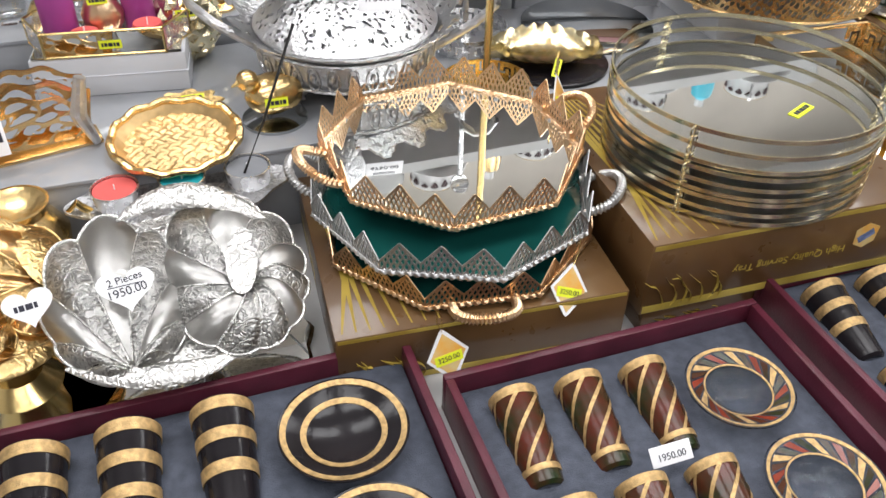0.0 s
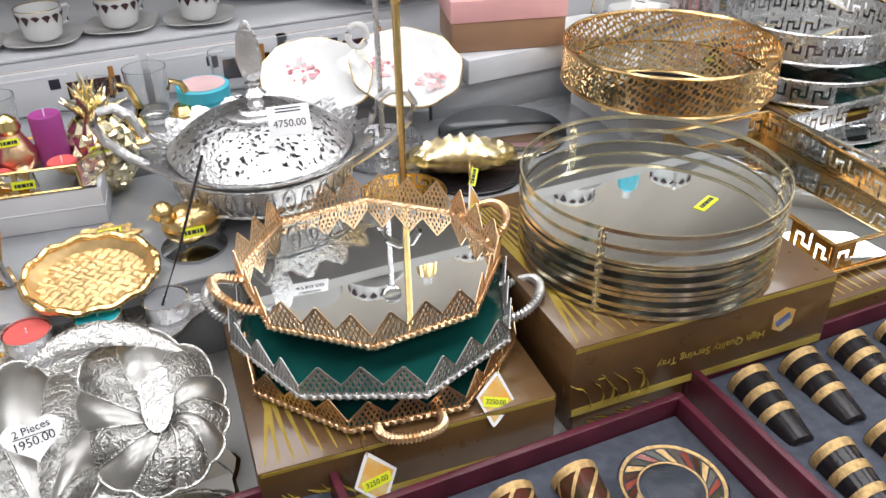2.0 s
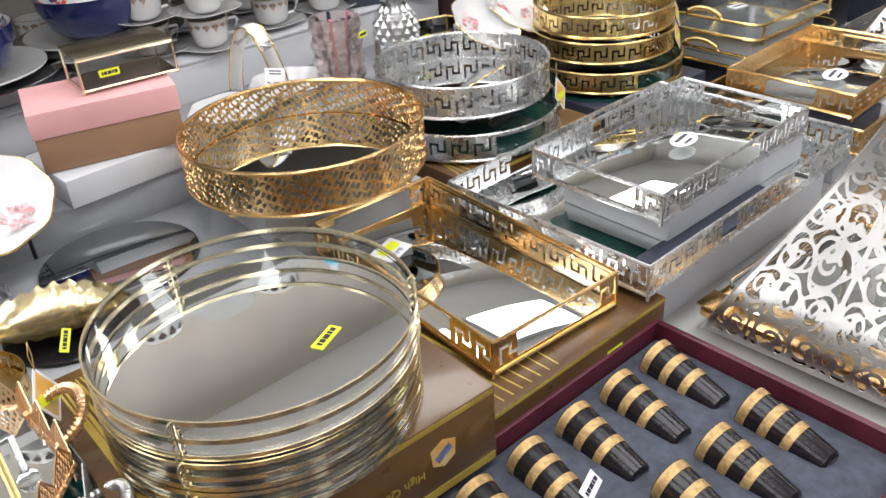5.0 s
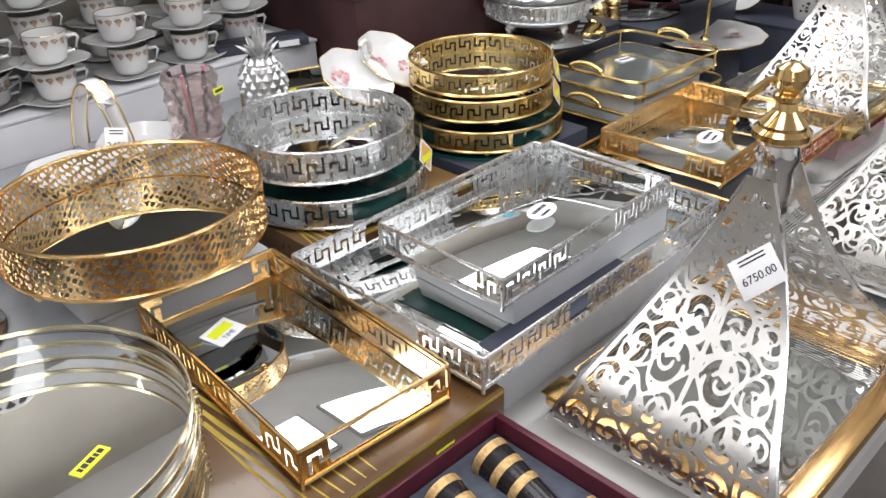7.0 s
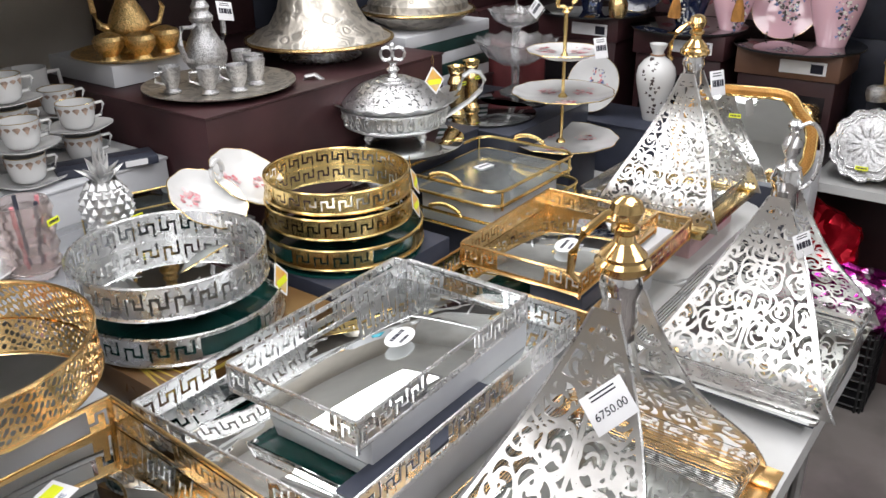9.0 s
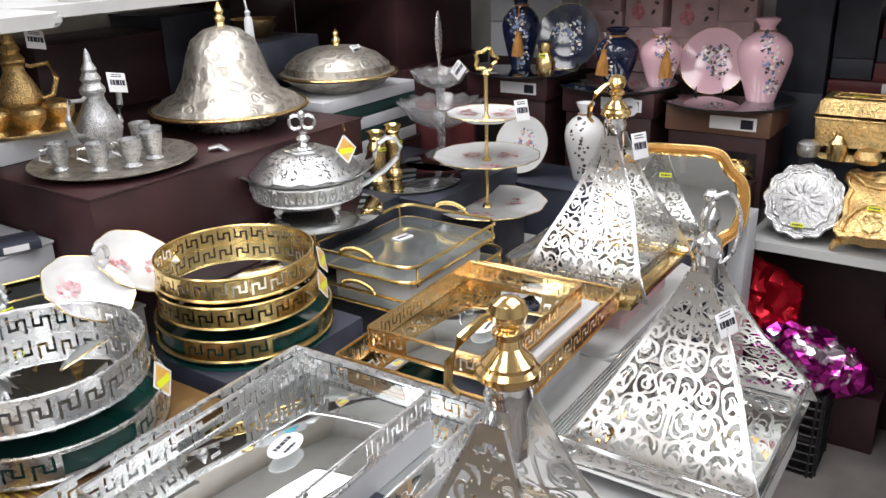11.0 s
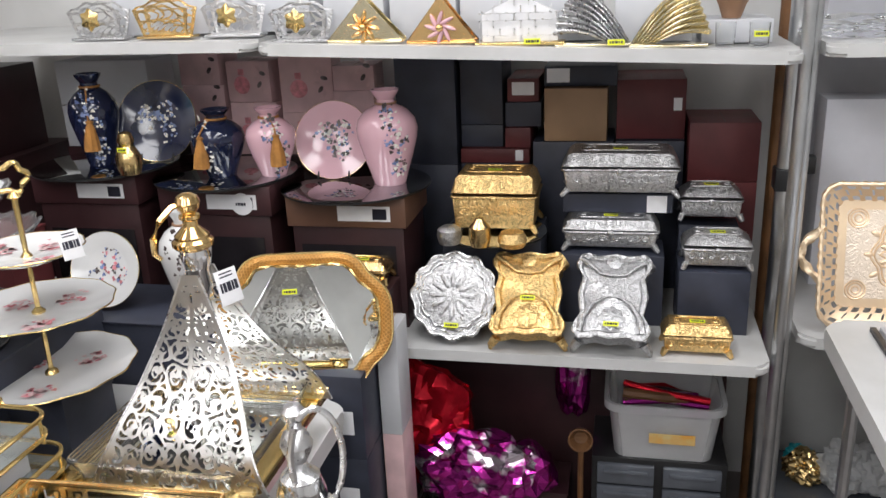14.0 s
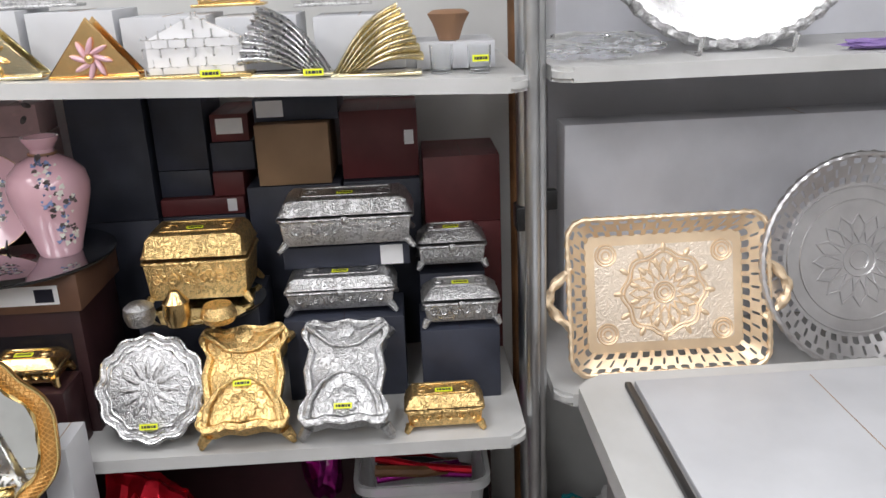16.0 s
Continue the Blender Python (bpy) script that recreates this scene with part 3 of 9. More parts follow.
carton(3.62, 2.2, 1.162, 0.5, 0.5, 0.26, DKWINE, "dark wine-red carton in the far corner")
plinth(3.21, 3.36, 1.62, 2.4, TABLE, 1.05, MAROON)
plinth(2.63, 3.1, 1.30, 1.735, TABLE, 0.96, NAVY, "navy block behind the cake stand")
plinth(-0.9, 0.97, 1.07, 1.44, TABLE, 0.885, STEP_TOP, "white covered display step behind the trays")
plinth(0.975, 1.28, 1.20, 1.44, TABLE, 0.88, WHITE_CARD, "white covered display step under the gold lace tray")
plinth(-0.9, 0.66, 1.46, 1.70, TABLE, 0.93, STEP_TOP, "white covered step with porcelain on it")
plinth(0.665, 1.83, 1.46, 1.75, TABLE, 0.945, STEP_TOP, "white covered step with porcelain on it")
plinth(-0.9, 1.83, 1.755, 2.42, TABLE, 1.03, WHITE_CARD, "high white covered step for cups and bowls")
GIFTBROWN = mat("brown_gift_card", (0.13, 0.066, 0.042), 0.5, 0.0, 0.15, 8, 0.05, 200)
# cupboard boxes under the round mirrors, with printed sides
for x, y, w, z0, z1 in ((3.56, 0.80, 0.30, SHELF, 1.115), (3.56, 1.16, 0.30, SHELF, 1.14), (3.56, 1.54, 0.3, SHELF, 1.165)):
    e = thing("printed_carton", pose(x, y, z0), "dark patterned carton with a white barcode label carrying a round mirror", "carton", "patterned cartons")
    part("body", box(0.22, w, z1 - z0 - 0.085, 0, 0, 0, 0.003), DKWINE, e)
    part("upper_box", box(0.24, w + 0.02, 0.08, 0, 0, z1 - z0 - 0.083, 0.003), GIFTBROWN if y < 1 else DKWINE, e)
    part("barcode_label", box(0.001, 0.14, 0.04, -0.1207, -0.05, z1 - z0 - 0.065, 0), TAG_W, e)
    for b in range(9):
        part("barcode_bar", box(0.0006, 0.003 + 0.002 * (b % 3), 0.028, -0.1215, -0.075 - 0.004 * b, z1 - z0 - 0.06, 0), INK, e)
    part("glass_front", box(0.002, w * 0.85, (z1 - z0) * 0.55, -0.112, 0, 0.03, 0.0005), BLACKGL, e)


# ---- below the lower shelf ----
def drawer_tower(x, y, z):
    e = thing("drawer_tower", pose(x, y, z), "two-column tower of small smoke-grey plastic drawers on the floor", "drawer unit")
    part("carcass", box(0.30, 0.36, 0.36, 0.01, 0, 0, 0.004), BLACKPL, e)
    for c in (-0.088, 0.088):
        for r in range(5):
            d = part("drawer", box(0.02, 0.155, 0.060, -0.148, c, 0.010 + r * 0.069, 0.008), GREYPL, e)
            part("grip", box(0.012, 0.12, 0.012, -0.160, c, 0.046 + r * 0.069, 0.004), GREYPL, d)
    return e


drawer_tower(3.66, -0.01, 0.0)
e = thing("plastic_tub", pose(3.62, -0.02, 0.361), "clear plastic tub full of foil ribbon and tools", "tub")
bm = bmesh.new()
o1, o0 = rounded(0.22, 0.30, 0.04), rounded(0.185, 0.26, 0.035)
rings = [[bm.verts.new((x, y, z)) for x, y in o] for o, z in ((o0, 0.0), (o1, 0.17), (rounded(0.24, 0.32, 0.045), 0.172), (rounded(0.24, 0.32, 0.045), 0.15), (rounded(0.212, 0.292, 0.038), 0.168), (rounded(0.179, 0.254, 0.033), 0.004))]
bm.faces.new(rings[0])
bm.faces.new(rings[-1])
for a, b in zip(rings, rings[1:]):
    for i in range(len(a)):
        bm.faces.new((a[i], a[(i + 1) % len(a)], b[(i + 1) % len(a)], b[i]))
part("tub_shell", bm, CLEARPL, e)
part("tub_label", box(0.001, 0.12, 0.03, -0.112, -0.02, 0.06, 0), TAG_O, e)


def crumpled(r, sz, seed, n=18, sharp=0.28):
    """A crumpled bag: creased facets round an uneven core."""
    bm = bmesh.new()
    bmesh.ops.create_icosphere(bm, subdivisions=4 if n > 16 else 3, radius=1.0)
    rnd = random.Random(seed)
    off = Vector((seed, 2 * seed, -seed))
    for v in bm.verts:
        d = v.co.normalized()
        fold = noise.noise(d * 1.4 + off) * 0.55 + abs(noise.noise(d * 3.1 - off)) * 0.6 + noise.noise(d * 5 + off) * 0.5 + rnd.uniform(-0.05, 0.05)
        k = 0.85 + sharp * 1.3 * fold
        v.co = Vector((d.x * r[0] * k, d.y * r[1] * k, max(-0.75, d.z) * r[2] * k))
    lo = min(v.co.z for v in bm.verts)
    for v in bm.verts:
        v.co.z -= lo
    for e in bm.edges:
        e.smooth = False
    return bm


def gift_bag(w, d, h, seed):
    """A standing foil bag: a creased box, its mouth pinched and pulled aside."""
    bm = box(w, d, h, 0, 0, 0, 0)
    bmesh.ops.subdivide_edges(bm, edges=bm.edges[:], cuts=11, use_grid_fill=True)
    for v in bm.verts:
        f = v.co.z / h
        q = v.co * 16 + Vector((seed, 0, seed))
        v.co.x = v.co.x * (1 - 0.55 * f) + noise.noise(q * 1.8) * 0.026
        v.co.y = v.co.y * (1 - 0.12 * f) + noise.noise(q + Vector((9, 2, 0))) * 0.012 - 0.02 * f
        v.co.z += (noise.noise(q + Vector((0, 5, 7))) * 0.02 + v.co.y * 0.5) * f
    bmesh.ops.triangulate(bm, faces=bm.faces[:])
    return bm


for i in range(7):
    a = i * 0.9
    solo("ribbon_roll", tube([(0, -0.12 + 0.03 * (i % 3), 0), (0.02 * math.sin(a), 0.0, 0.012), (0.0, 0.11, 0.003 * i)], 0.010 + 0.002 * (i % 3), 8), (MAGFOIL, WOODM, REDFOIL, BLACKPL)[i % 4], pose(3.61 + 0.03 * math.sin(a), -0.02, 0.485 + 0.007 * i, 0, 0, 12 * math.sin(2 * a)), "roll of shiny ribbon lying in the plastic tub", "ribbon", "ribbon rolls")
solo("foil_bag", gift_bag(0.09, 0.19, 0.34, 3.3), REDFOIL, pose(3.475, 0.60, 0.285), "crumpled shiny red foil gift bag under the shelf", "gift bag", "foil bags")
solo("foil_bag", crumpled((0.10, 0.17, 0.12), 1, 7.1, 18, 0.26), MAGFOIL, pose(3.41, 0.47, 0.262), "crumpled magenta and silver foil bag in the crate", "gift bag", "foil bags")
solo("foil_bag", crumpled((0.09, 0.10, 0.10), 1, 9.4, 16, 0.22), MAGFOIL, pose(3.54, 0.36, 0.20), "crumpled magenta foil bag beside the crate", "gift bag", "foil bags")
solo("foil_bag", crumpled((0.05, 0.06, 0.17), 1, 5.2, 16, 0.2), MAGFOIL, pose(3.74, 0.235, 0.36), "upright purple foil wrap behind the tub", "gift bag", "foil bags")
plinth(3.74, 3.95, -0.2, 1.4, 0.0, 0.62, DKWINE, "stack of dark wine cartons in the shadow under the shelf")
plinth(3.56, 3.72, 0.24, 1.3, 0.0, 0.20, DKWINE, "low dark carton on the floor under the shelf")
e = thing("wooden_ladle", pose(3.52, 0.20, 0.2), "light wooden ladle standing against the drawers", "ladle")
part("bowl", lathe([(0, 0), (0.022, 0.004), (0.032, 0.02), (0.034, 0.035), (0.03, 0.035), (0.018, 0.012), (0, 0.009)], 20), WOODM, e, m=pose(0, 0, 0.22, 0, -80))
part("handle", tube([(0, 0, 0.0), (-0.01, 0, 0.1), (0, 0, 0.2)], 0.008, 8), WOODM, e)
e = thing("plastic_crate", pose(3.43, 0.50, 0.0), "black plastic mesh crate on the floor with foil bags", "crate")
for k in range(9):
    z = 0.02 + k * 0.032
    part("rail", tube([(x, y, z) for x, y in rounded(0.2, 0.26, 0.02)], 0.004, 5, True), BLACKPL, e)
for k in range(12):
    x, y = rounded(0.2, 0.26, 0.02, 2)[k % 12]
    part("upright_slat", tube([(x, y, 0), (x, y, 0.29)], 0.005, 5), BLACKPL, e)
part("crate_floor", box(0.19, 0.25, 0.006), BLACKPL, e)
# cartons beside the table end
for k, (x, y, z, sx, sy, sz, mtl) in enumerate(((3.25, 0.64, 0, .10, .05, .3, WHITE_CARD), (3.25, 0.64, .301, .10, .05, .28, PALEPINK), (3.25, 0.64, .582, .10, .05, .28, WHITE_CARD), (3.16, 0.77, 0, .15, .2, .38, WHITE_CARD), (3.16, 0.77, .381, .15, .2, .2, NAVY), (3.16, 0.77, .582, .15, .2, .212, NAVY))):
    e = carton(x, y, z, sx, sy, sz, mtl, "dark carton with a white label at the table end" if mtl is NAVY else "pale carton stacked at the table end")
    if mtl is NAVY:
        part("paper_label", box(0.0008, 0.05, 0.06, -sx / 2 - 0.0006, -0.05, sz * 0.3, 0), TAG_W, e)
for k, (x, y, z, mtl, r) in enumerate(((3.7, -0.42, 0.36, GOLD_HAM, .06), (3.68, -0.52, 0.28, CLEARPL, .08), (3.75, -0.42, 0.56, TEALW, .05), (3.66, -0.62, 0.50, CLEARPL, .09))):
    solo("wrapped_package", crumpled((r, r, r * 0.9), 1, 2.0 + k), mtl, pose(x, y, 0.22 + 0.0 * z), "clear and gold wrapped goods heaped under the shelf", "wrapped goods", "wrapped goods")
carton(3.68, -0.52, 0.0, 0.35, 0.4, 0.218, GREYPL, "grey plastic storage box on the floor", name="storage_box")
carton(3.72, -0.95, 0.0, 0.3, 0.4, 0.5, GREYPL, "grey plastic storage box under the shelf", name="storage_box")


# ---- trays ----
def straight(p, ang):
    c, s = math.cos(radians(ang)), math.sin(radians(ang))
    return lambda u, v, w: Vector((p[0] + u * c + w * s, p[1] + u * s - w * c, p[2] + v))


def bent(r, z, flare=0.0):
    return lambda u, v, w: Vector(((r + flare * v + w) * math.cos(u / r), (r + flare * v + w) * math.sin(u / r), z + v))


def key_tray(x, y, z, sx, sy, h, metal, label, rz=0, floor_mat=None, long_spans=((0, 1),), short_spans=((0, 1),), units=None):
    """A rectangular mirror tray with pierced meander sides, rails, feet and clear side panes."""
    e = thing("mirror_tray", pose(x, y, z, 0, 0, rz), label, "tray", "rectangular mirror trays")
    part("mirror_base", box(sx - 0.004, sy - 0.004, 0.005, 0, 0, 0.008, 0.001), floor_mat or MIRROR, e)
    part("base_backing", box(sx - 0.008, sy - 0.008, 0.003, 0, 0, 0.0045, 0), TEAL, e)
    for p, ang, ln, sp in (((-sx / 2, -sy / 2, 0.01), 0, sx, long_spans), ((sx / 2, sy / 2, 0.01), 180, sx, long_spans), ((sx / 2, -sy / 2, 0.01), 90, sy, short_spans), ((-sx / 2, sy / 2, 0.01), 270, sy, short_spans)):
        part("pierced_side", key_band(bmesh.new(), ln, h - 0.01, straight(p, ang), spans=sp), metal, e)
    for zz, r in ((0.009, 0.003), (h, 0.0028)):
        part("rail", tube([(a, b, zz) for a, b in rounded(sx + 0.002, sy + 0.002, 0.004, 2)], r, 6, True), metal, e)
    for a in (-1, 1):
        for b in (-1, 1):
            part("corner_post", box(0.005, 0.005, h, a * sx / 2, b * sy / 2, 0, 0.001), metal, e)
            part("foot", ball(0.006, a * (sx / 2 - 0.01), b * (sy / 2 - 0.01), 0.002, 10, sz=0.7), metal, e)
    if short_spans != ((0, 1),):
        for b in (-1, 1):
            part("clear_pane", box(0.0025, sy - 0.02, h - 0.018, b * (sx / 2 - 0.004), 0, 0.014, 0), GLASS, e)
    return e


def key_round(x, y, z, r, h, metal, label, floor_mat=None, gaps=True, turn=0.0, units=27):
    e = thing("round_tray", pose(x, y, z, 0, 0, turn), label, "tray", "round mirror trays")
    part("mirror_base", lathe([(0, 0.006), (r - 0.003, 0.006), (r - 0.003, 0.011), (0, 0.011)], 64), floor_mat or MIRROR, e)
    part("base_backing", lathe([(0, 0.002), (r - 0.006, 0.002), (r - 0.004, 0.0055), (0, 0.0055)], 64), TEAL, e)
    sp = tuple((k / 4 + 0.02, k / 4 + 0.17) for k in range(4)) if gaps else ((0, 1),)
    part("pierced_band", key_band(bmesh.new(), 2 * math.pi * r, h - 0.012, bent(r, 0.01), spans=sp, units=units), metal, e)
    for zz, rr in ((0.008, 0.0035), (h, 0.003)):
        part("rim_wire", tube(circle(r, zz, 72), rr, 6, True), metal, e)
    if gaps:
        part("clear_pane", lathe([(r - 0.006, 0.012), (r - 0.004, 0.012), (r - 0.004, h - 0.004), (r - 0.006, h - 0.004), (r - 0.006, 0.012)], 64), GLASS, e)
    for k in range(4):
        a = radians(45 + 90 * k)
        part("foot", ball(0.007, (r - 0.012) * math.cos(a), (r - 0.012) * math.sin(a), 0.0, 10, sz=0.8), metal, e)
    return e


def print_box(x, y, z, sx, sy, sz, label, rz=0, words=False):
    """A brown tray carton with gilt printed swirls at its edges."""
    e = thing("tray_carton", pose(x, y, z, 0, 0, rz), label, "carton", "brown tray cartons")
    part("body", box(sx, sy, sz, 0, 0, 0, 0.0015), BROWN, e)
    rnd = random.Random(int(x * 100))
    part("gilt_edge_print", box(sx - 0.006, 0.0006, sz * 0.10, 0, -sy / 2 - 0.0004, sz * 0.02, 0), YPRINT, e)
    part("gilt_edge_print", box(sx - 0.006, 0.0006, sz * 0.06, 0, -sy / 2 - 0.0004, sz * 0.92, 0), YPRINT, e)
    for side in (0, 1):
        for k in range(7):
            pts = []
            a0 = rnd.uniform(0.5, 1.4)
            for i in range(8):
                f = i / 7
                u = 0.03 + 0.24 * k / 7 * (sx if side == 0 else sy) + 0.05 * f * math.cos(a0 + f)
                v = sz * (0.06 + 0.8 * f * (0.5 + 0.5 * rnd.random() * 0.2))
                pts.append((-sx / 2 + u, -sy / 2 - 0.0003, v) if side == 0 else (-sx / 2 - 0.0003, sy / 2 - 0.01 - u * 1.4, v))
            part("gilt_swirl_print", tube(pts, [0.0012 + 0.003 * math.sin(math.pi * i / 7) for i in range(8)], 4, flat=0.12 if side == 0 else 1.0), YPRINT, e) if side == 0 else part("gilt_swirl_print", moved(tube([(0, q[1], q[2]) for q in pts], [0.0012 + 0.003 * math.sin(math.pi * i / 7) for i in range(8)], 4), Matrix.Diagonal((0.12, 1, 1, 1)).to_4x4() @ Matrix.Identity(4)), YPRINT, e, m=pose(-sx / 2, 0, 0))
    bm = bmesh.new()
    for k in range(9):
        f = k / 8
        q = tube([(-sx / 2 + 0.01 + 0.14 * f, -sy / 2 + 0.01, sz), (-sx / 2 + 0.03 + 0.12 * f * f, sy * (-0.2 + 0.3 * f), sz), (-sx / 2 + 0.02 + 0.05 * f, sy / 2 - 0.02, sz)], [0.001, 0.004, 0.001], 4, flat=0.12)
        join(bm, q)
    part("gilt_swirl_print", bm, YPRINT, e)
    if words:
        lettering("High Quality Serving Tray", 0.017, e, pose(sx * 0.02, -sy / 2 - 0.0008, sz * 0.42, 90) @ pose(0, 0, 0, 0, 0, 180), material=YPRINT)
        b = part("emblem", slab([(0, -0.021), (0.017, -0.012), (0.019, 0.012), (0, 0.021), (-0.019, 0.012), (-0.017, -0.012)], 0, 0.0006), TAG_O, e, m=pose(sx * 0.30, -sy / 2 - 0.0002, sz * 0.55, 90, 0, 0))
        part("emblem_band", box(0.026, 0.012, 0.0004, 0, 0, 0.0006, 0), PETAL_B, b, m=pose(0, 0, 0, 0, 0, 30))
    return e


def zig_tray(x, y, z, w, d, h, metal, label, rz=0, floor_mat=None, handles="side"):
    """An eight-sided mirror tray with an outward leaning lattice rim of pointed peaks and rope handles."""
    e = thing("octagonal_tray", pose(x, y, z, 0, 0, rz), label, "tray", "octagonal lattice trays")
    c = 0.29
    out = [(-w / 2, -d * (0.5 - c)), (-w * (0.5 - c), -d / 2), (w * (0.5 - c), -d / 2), (w / 2, -d * (0.5 - c)), (w / 2, d * (0.5 - c)), (w * (0.5 - c), d / 2), (-w * (0.5 - c), d / 2), (-w / 2, d * (0.5 - c))]
    part("mirror_base", slab(out, 0.004, 0.008), floor_mat or MIRROR, e)
    part("base_backing", slab([(a * 0.99, b * 0.99) for a, b in out], 0.0, 0.0038), TEAL, e)
    part("rope_edge", tube([(out[i % 8][0] + (out[(i + 1) % 8][0] - out[i % 8][0]) * k / 60, out[i % 8][1] + (out[(i + 1) % 8][1] - out[i % 8][1]) * k / 60, 0.008) for i in range(8) for k in range(60)], 0.004, 7, True, twist=1.5), metal, e)
    for i in range(8):
        a, b = Vector((*out[i], 0.008)), Vector((*out[(i + 1) % 8], 0.008))
        ln = (b - a).length
        du = (b - a).normalized()
        outw = Vector((du.y, -du.x, 0))
        up = (outw * 0.10 + Vector((0, 0, 1))).normalized()
        nrm = du.cross(up).normalized()
        peaks = max(2, round(ln / 0.046))
        pw = ln / peaks
        bm = bmesh.new()

        def strip(p, q, wd=0.0011):
            p3, q3 = a + du * p[0] + up * p[1], a + du * q[0] + up * q[1]
            dd = (q3 - p3)
            if dd.length < 1e-4:
                return
            sd = dd.normalized().cross(nrm).normalized() * wd
            o = nrm * 0.0008
            vs = [bm.verts.new(s) for s in (p3 - sd - o, p3 + sd - o, q3 + sd - o, q3 - sd - o, p3 - sd + o, p3 + sd + o, q3 + sd + o, q3 - sd + o)]
            for f in ((3, 2, 1, 0), (4, 5, 6, 7), (0, 1, 5, 4), (1, 2, 6, 5), (2, 3, 7, 6), (3, 0, 4, 7)):
                bm.faces.new([vs[k] for k in f])

        base = h * 0.36
        for k in range(peaks):
            x0 = k * pw
            apex = (x0 + pw / 2, h)
            strip((x0, base), apex, 0.0014)
            strip(apex, (x0 + pw, base), 0.0014)
            nb = 6
            for j in range(1, nb):
                f = j / nb
                # bars that run parallel to the two slopes of the peak
                strip((x0 + pw * f, 0), (x0 + pw / 2 + pw / 2 * f, h - (h - base) * f))
                strip((x0 + pw * f, 0), (x0 + pw / 2 * f, base + (h - base) * f))
            strip((x0, 0), (x0 + pw * 0.5, h))
            strip((x0 + pw, 0), (x0 + pw * 0.5, h))
            strip((x0, 0), (x0, base))
        part("lattice_side", bm, metal, e)
    for s in (-1, 1):
        pts = [(s * (w / 2 - 0.004 + 0.052 * math.sin(math.pi * k / 120) ** 0.7), -0.040 * math.cos(math.pi * k / 120) * (1 + 0.15 * math.sin(math.pi * k / 120)), 0.014 + h * 0.55 * math.sin(math.pi * k / 120)) for k in range(121)]
        if handles == "front":
            pts = [(q[1] * 1.0, s * (abs(q[0]) - w / 2 + d / 2), q[2] * 0.6) for q in pts]
        part("rope_handle", tube(pts, 0.0058, 8, twist=1.5), metal, e)
    return e


# eight-sided stack on its carton
print_box(0.325, 0.875, TABLE, 0.385, 0.36, 0.09, "brown gilt-printed tray carton under the octagonal trays", rz=-4)
zig_tray(0.335, 0.885, 0.832, 0.35, 0.35, 0.044, BRONZE, "bronze-gilt lattice-rimmed octagonal mirror tray, lowest of a stack", -8, TEAL, "front")
zig_tray(0.335, 0.895, 0.872, 0.36, 0.36, 0.049, SATIN, "silver lattice-rimmed octagonal mirror tray within a stack", -24, TEAL)
zig_tray(0.345, 0.935, 0.918, 0.335, 0.345, 0.048, ROSE, "rose-gold lattice-rimmed octagonal mirror tray topping a stack", 4)


def diamond_tag(m, text=""):
    ob = thing("diamond_tag", m, "diamond-shaped orange tag with a yellow price sticker", "price tag", "diamond tags")
    part("card", slab([(a * 0.9, b * 0.9) for a, b in ((0.031, 0.0), (0.028, 0.004), (0.004, 0.036), (0, 0.039), (-0.004, 0.036), (-0.028, 0.004), (-0.031, 0), (-0.028, -0.004), (-0.004, -0.036), (0, -0.039), (0.004, -0.036), (0.028, -0.004))], 0, 0.0008), TAG_W, ob)
    part("printed_field", slab([(a * 0.76, b * 0.76) for a, b in ((0.031, 0), (0, 0.039), (-0.031, 0), (0, -0.039))], 0.0008, 0.0012), TAG_O, ob)
    st = part("yellow_sticker", box(0.036, 0.013, 0.0005, 0, -0.004, 0.0012, 0), TAG_Y, ob)
    if text:
        lettering(text, 0.009, ob, pose(0, -0.004, 0.0020))
    part("string_loop", tube([(0, 0.031, 0.001), (0.004, 0.050, 0.004), (0.001, 0.065, 0.008), (-0.003, 0.050, 0.004)], 0.0008, 5, True), GOLDY, ob)
    return ob


# round trays with gilt rings on their carton
print_box(0.735, 0.875, TABLE, 0.40, 0.38, 0.043, "second brown tray carton below the round trays")
print_box(0.74, 0.87, 0.784, 0.42, 0.40, 0.118, "brown gilt-printed carton of a serving tray, upside-down lettering", rz=-2, words=True)


def ring_tray(x, y, z, r, h, label, chains=True):
    e = thing("round_tray", pose(x, y, z), label, "tray", "gilt ring trays")
    part("mirror_base", lathe([(0, 0.003), (r - 0.002, 0.003), (r - 0.002, 0.007), (0, 0.007)], 72), MIRROR, e)
    part("base_backing", lathe([(0, 0.0), (r - 0.005, 0.0), (r - 0.004, 0.0028), (0, 0.0028)], 72), SATIN, e)
    for zz in (0.006, h * 0.55, h):
        bm = lathe([(r - 0.001, zz - 0.003), (r + 0.001, zz - 0.003), (r + 0.001, zz + 0.003), (r - 0.001, zz + 0.003), (r - 0.001, zz - 0.003)], 84)
        part("gilt_ring", bm, PALE, e)
    for k in range(3):
        a = radians(35 + 120 * k + 180)
        ch = part("chain_strut", tube([(0, 0, 0), (0, 0, h)], 0.0015, 6), PALE, e, m=pose(r * math.cos(a), r * math.sin(a), 0))
        for q in range(4):
            part("chain_link", tube([(0.006 * math.cos(t), 0, h * (q + 0.5) / 4 + 0.007 * math.sin(t)) for t in [6.283 * i / 12 for i in range(12)]], 0.0015, 5, True), PALE, ch)
    part("clear_side", lathe([(r - 0.0035, 0.008), (r - 0.002, 0.008), (r - 0.002, h - 0.004), (r - 0.0035, h - 0.004), (r - 0.0035, 0.008)], 72), GLASS, e)
    return e


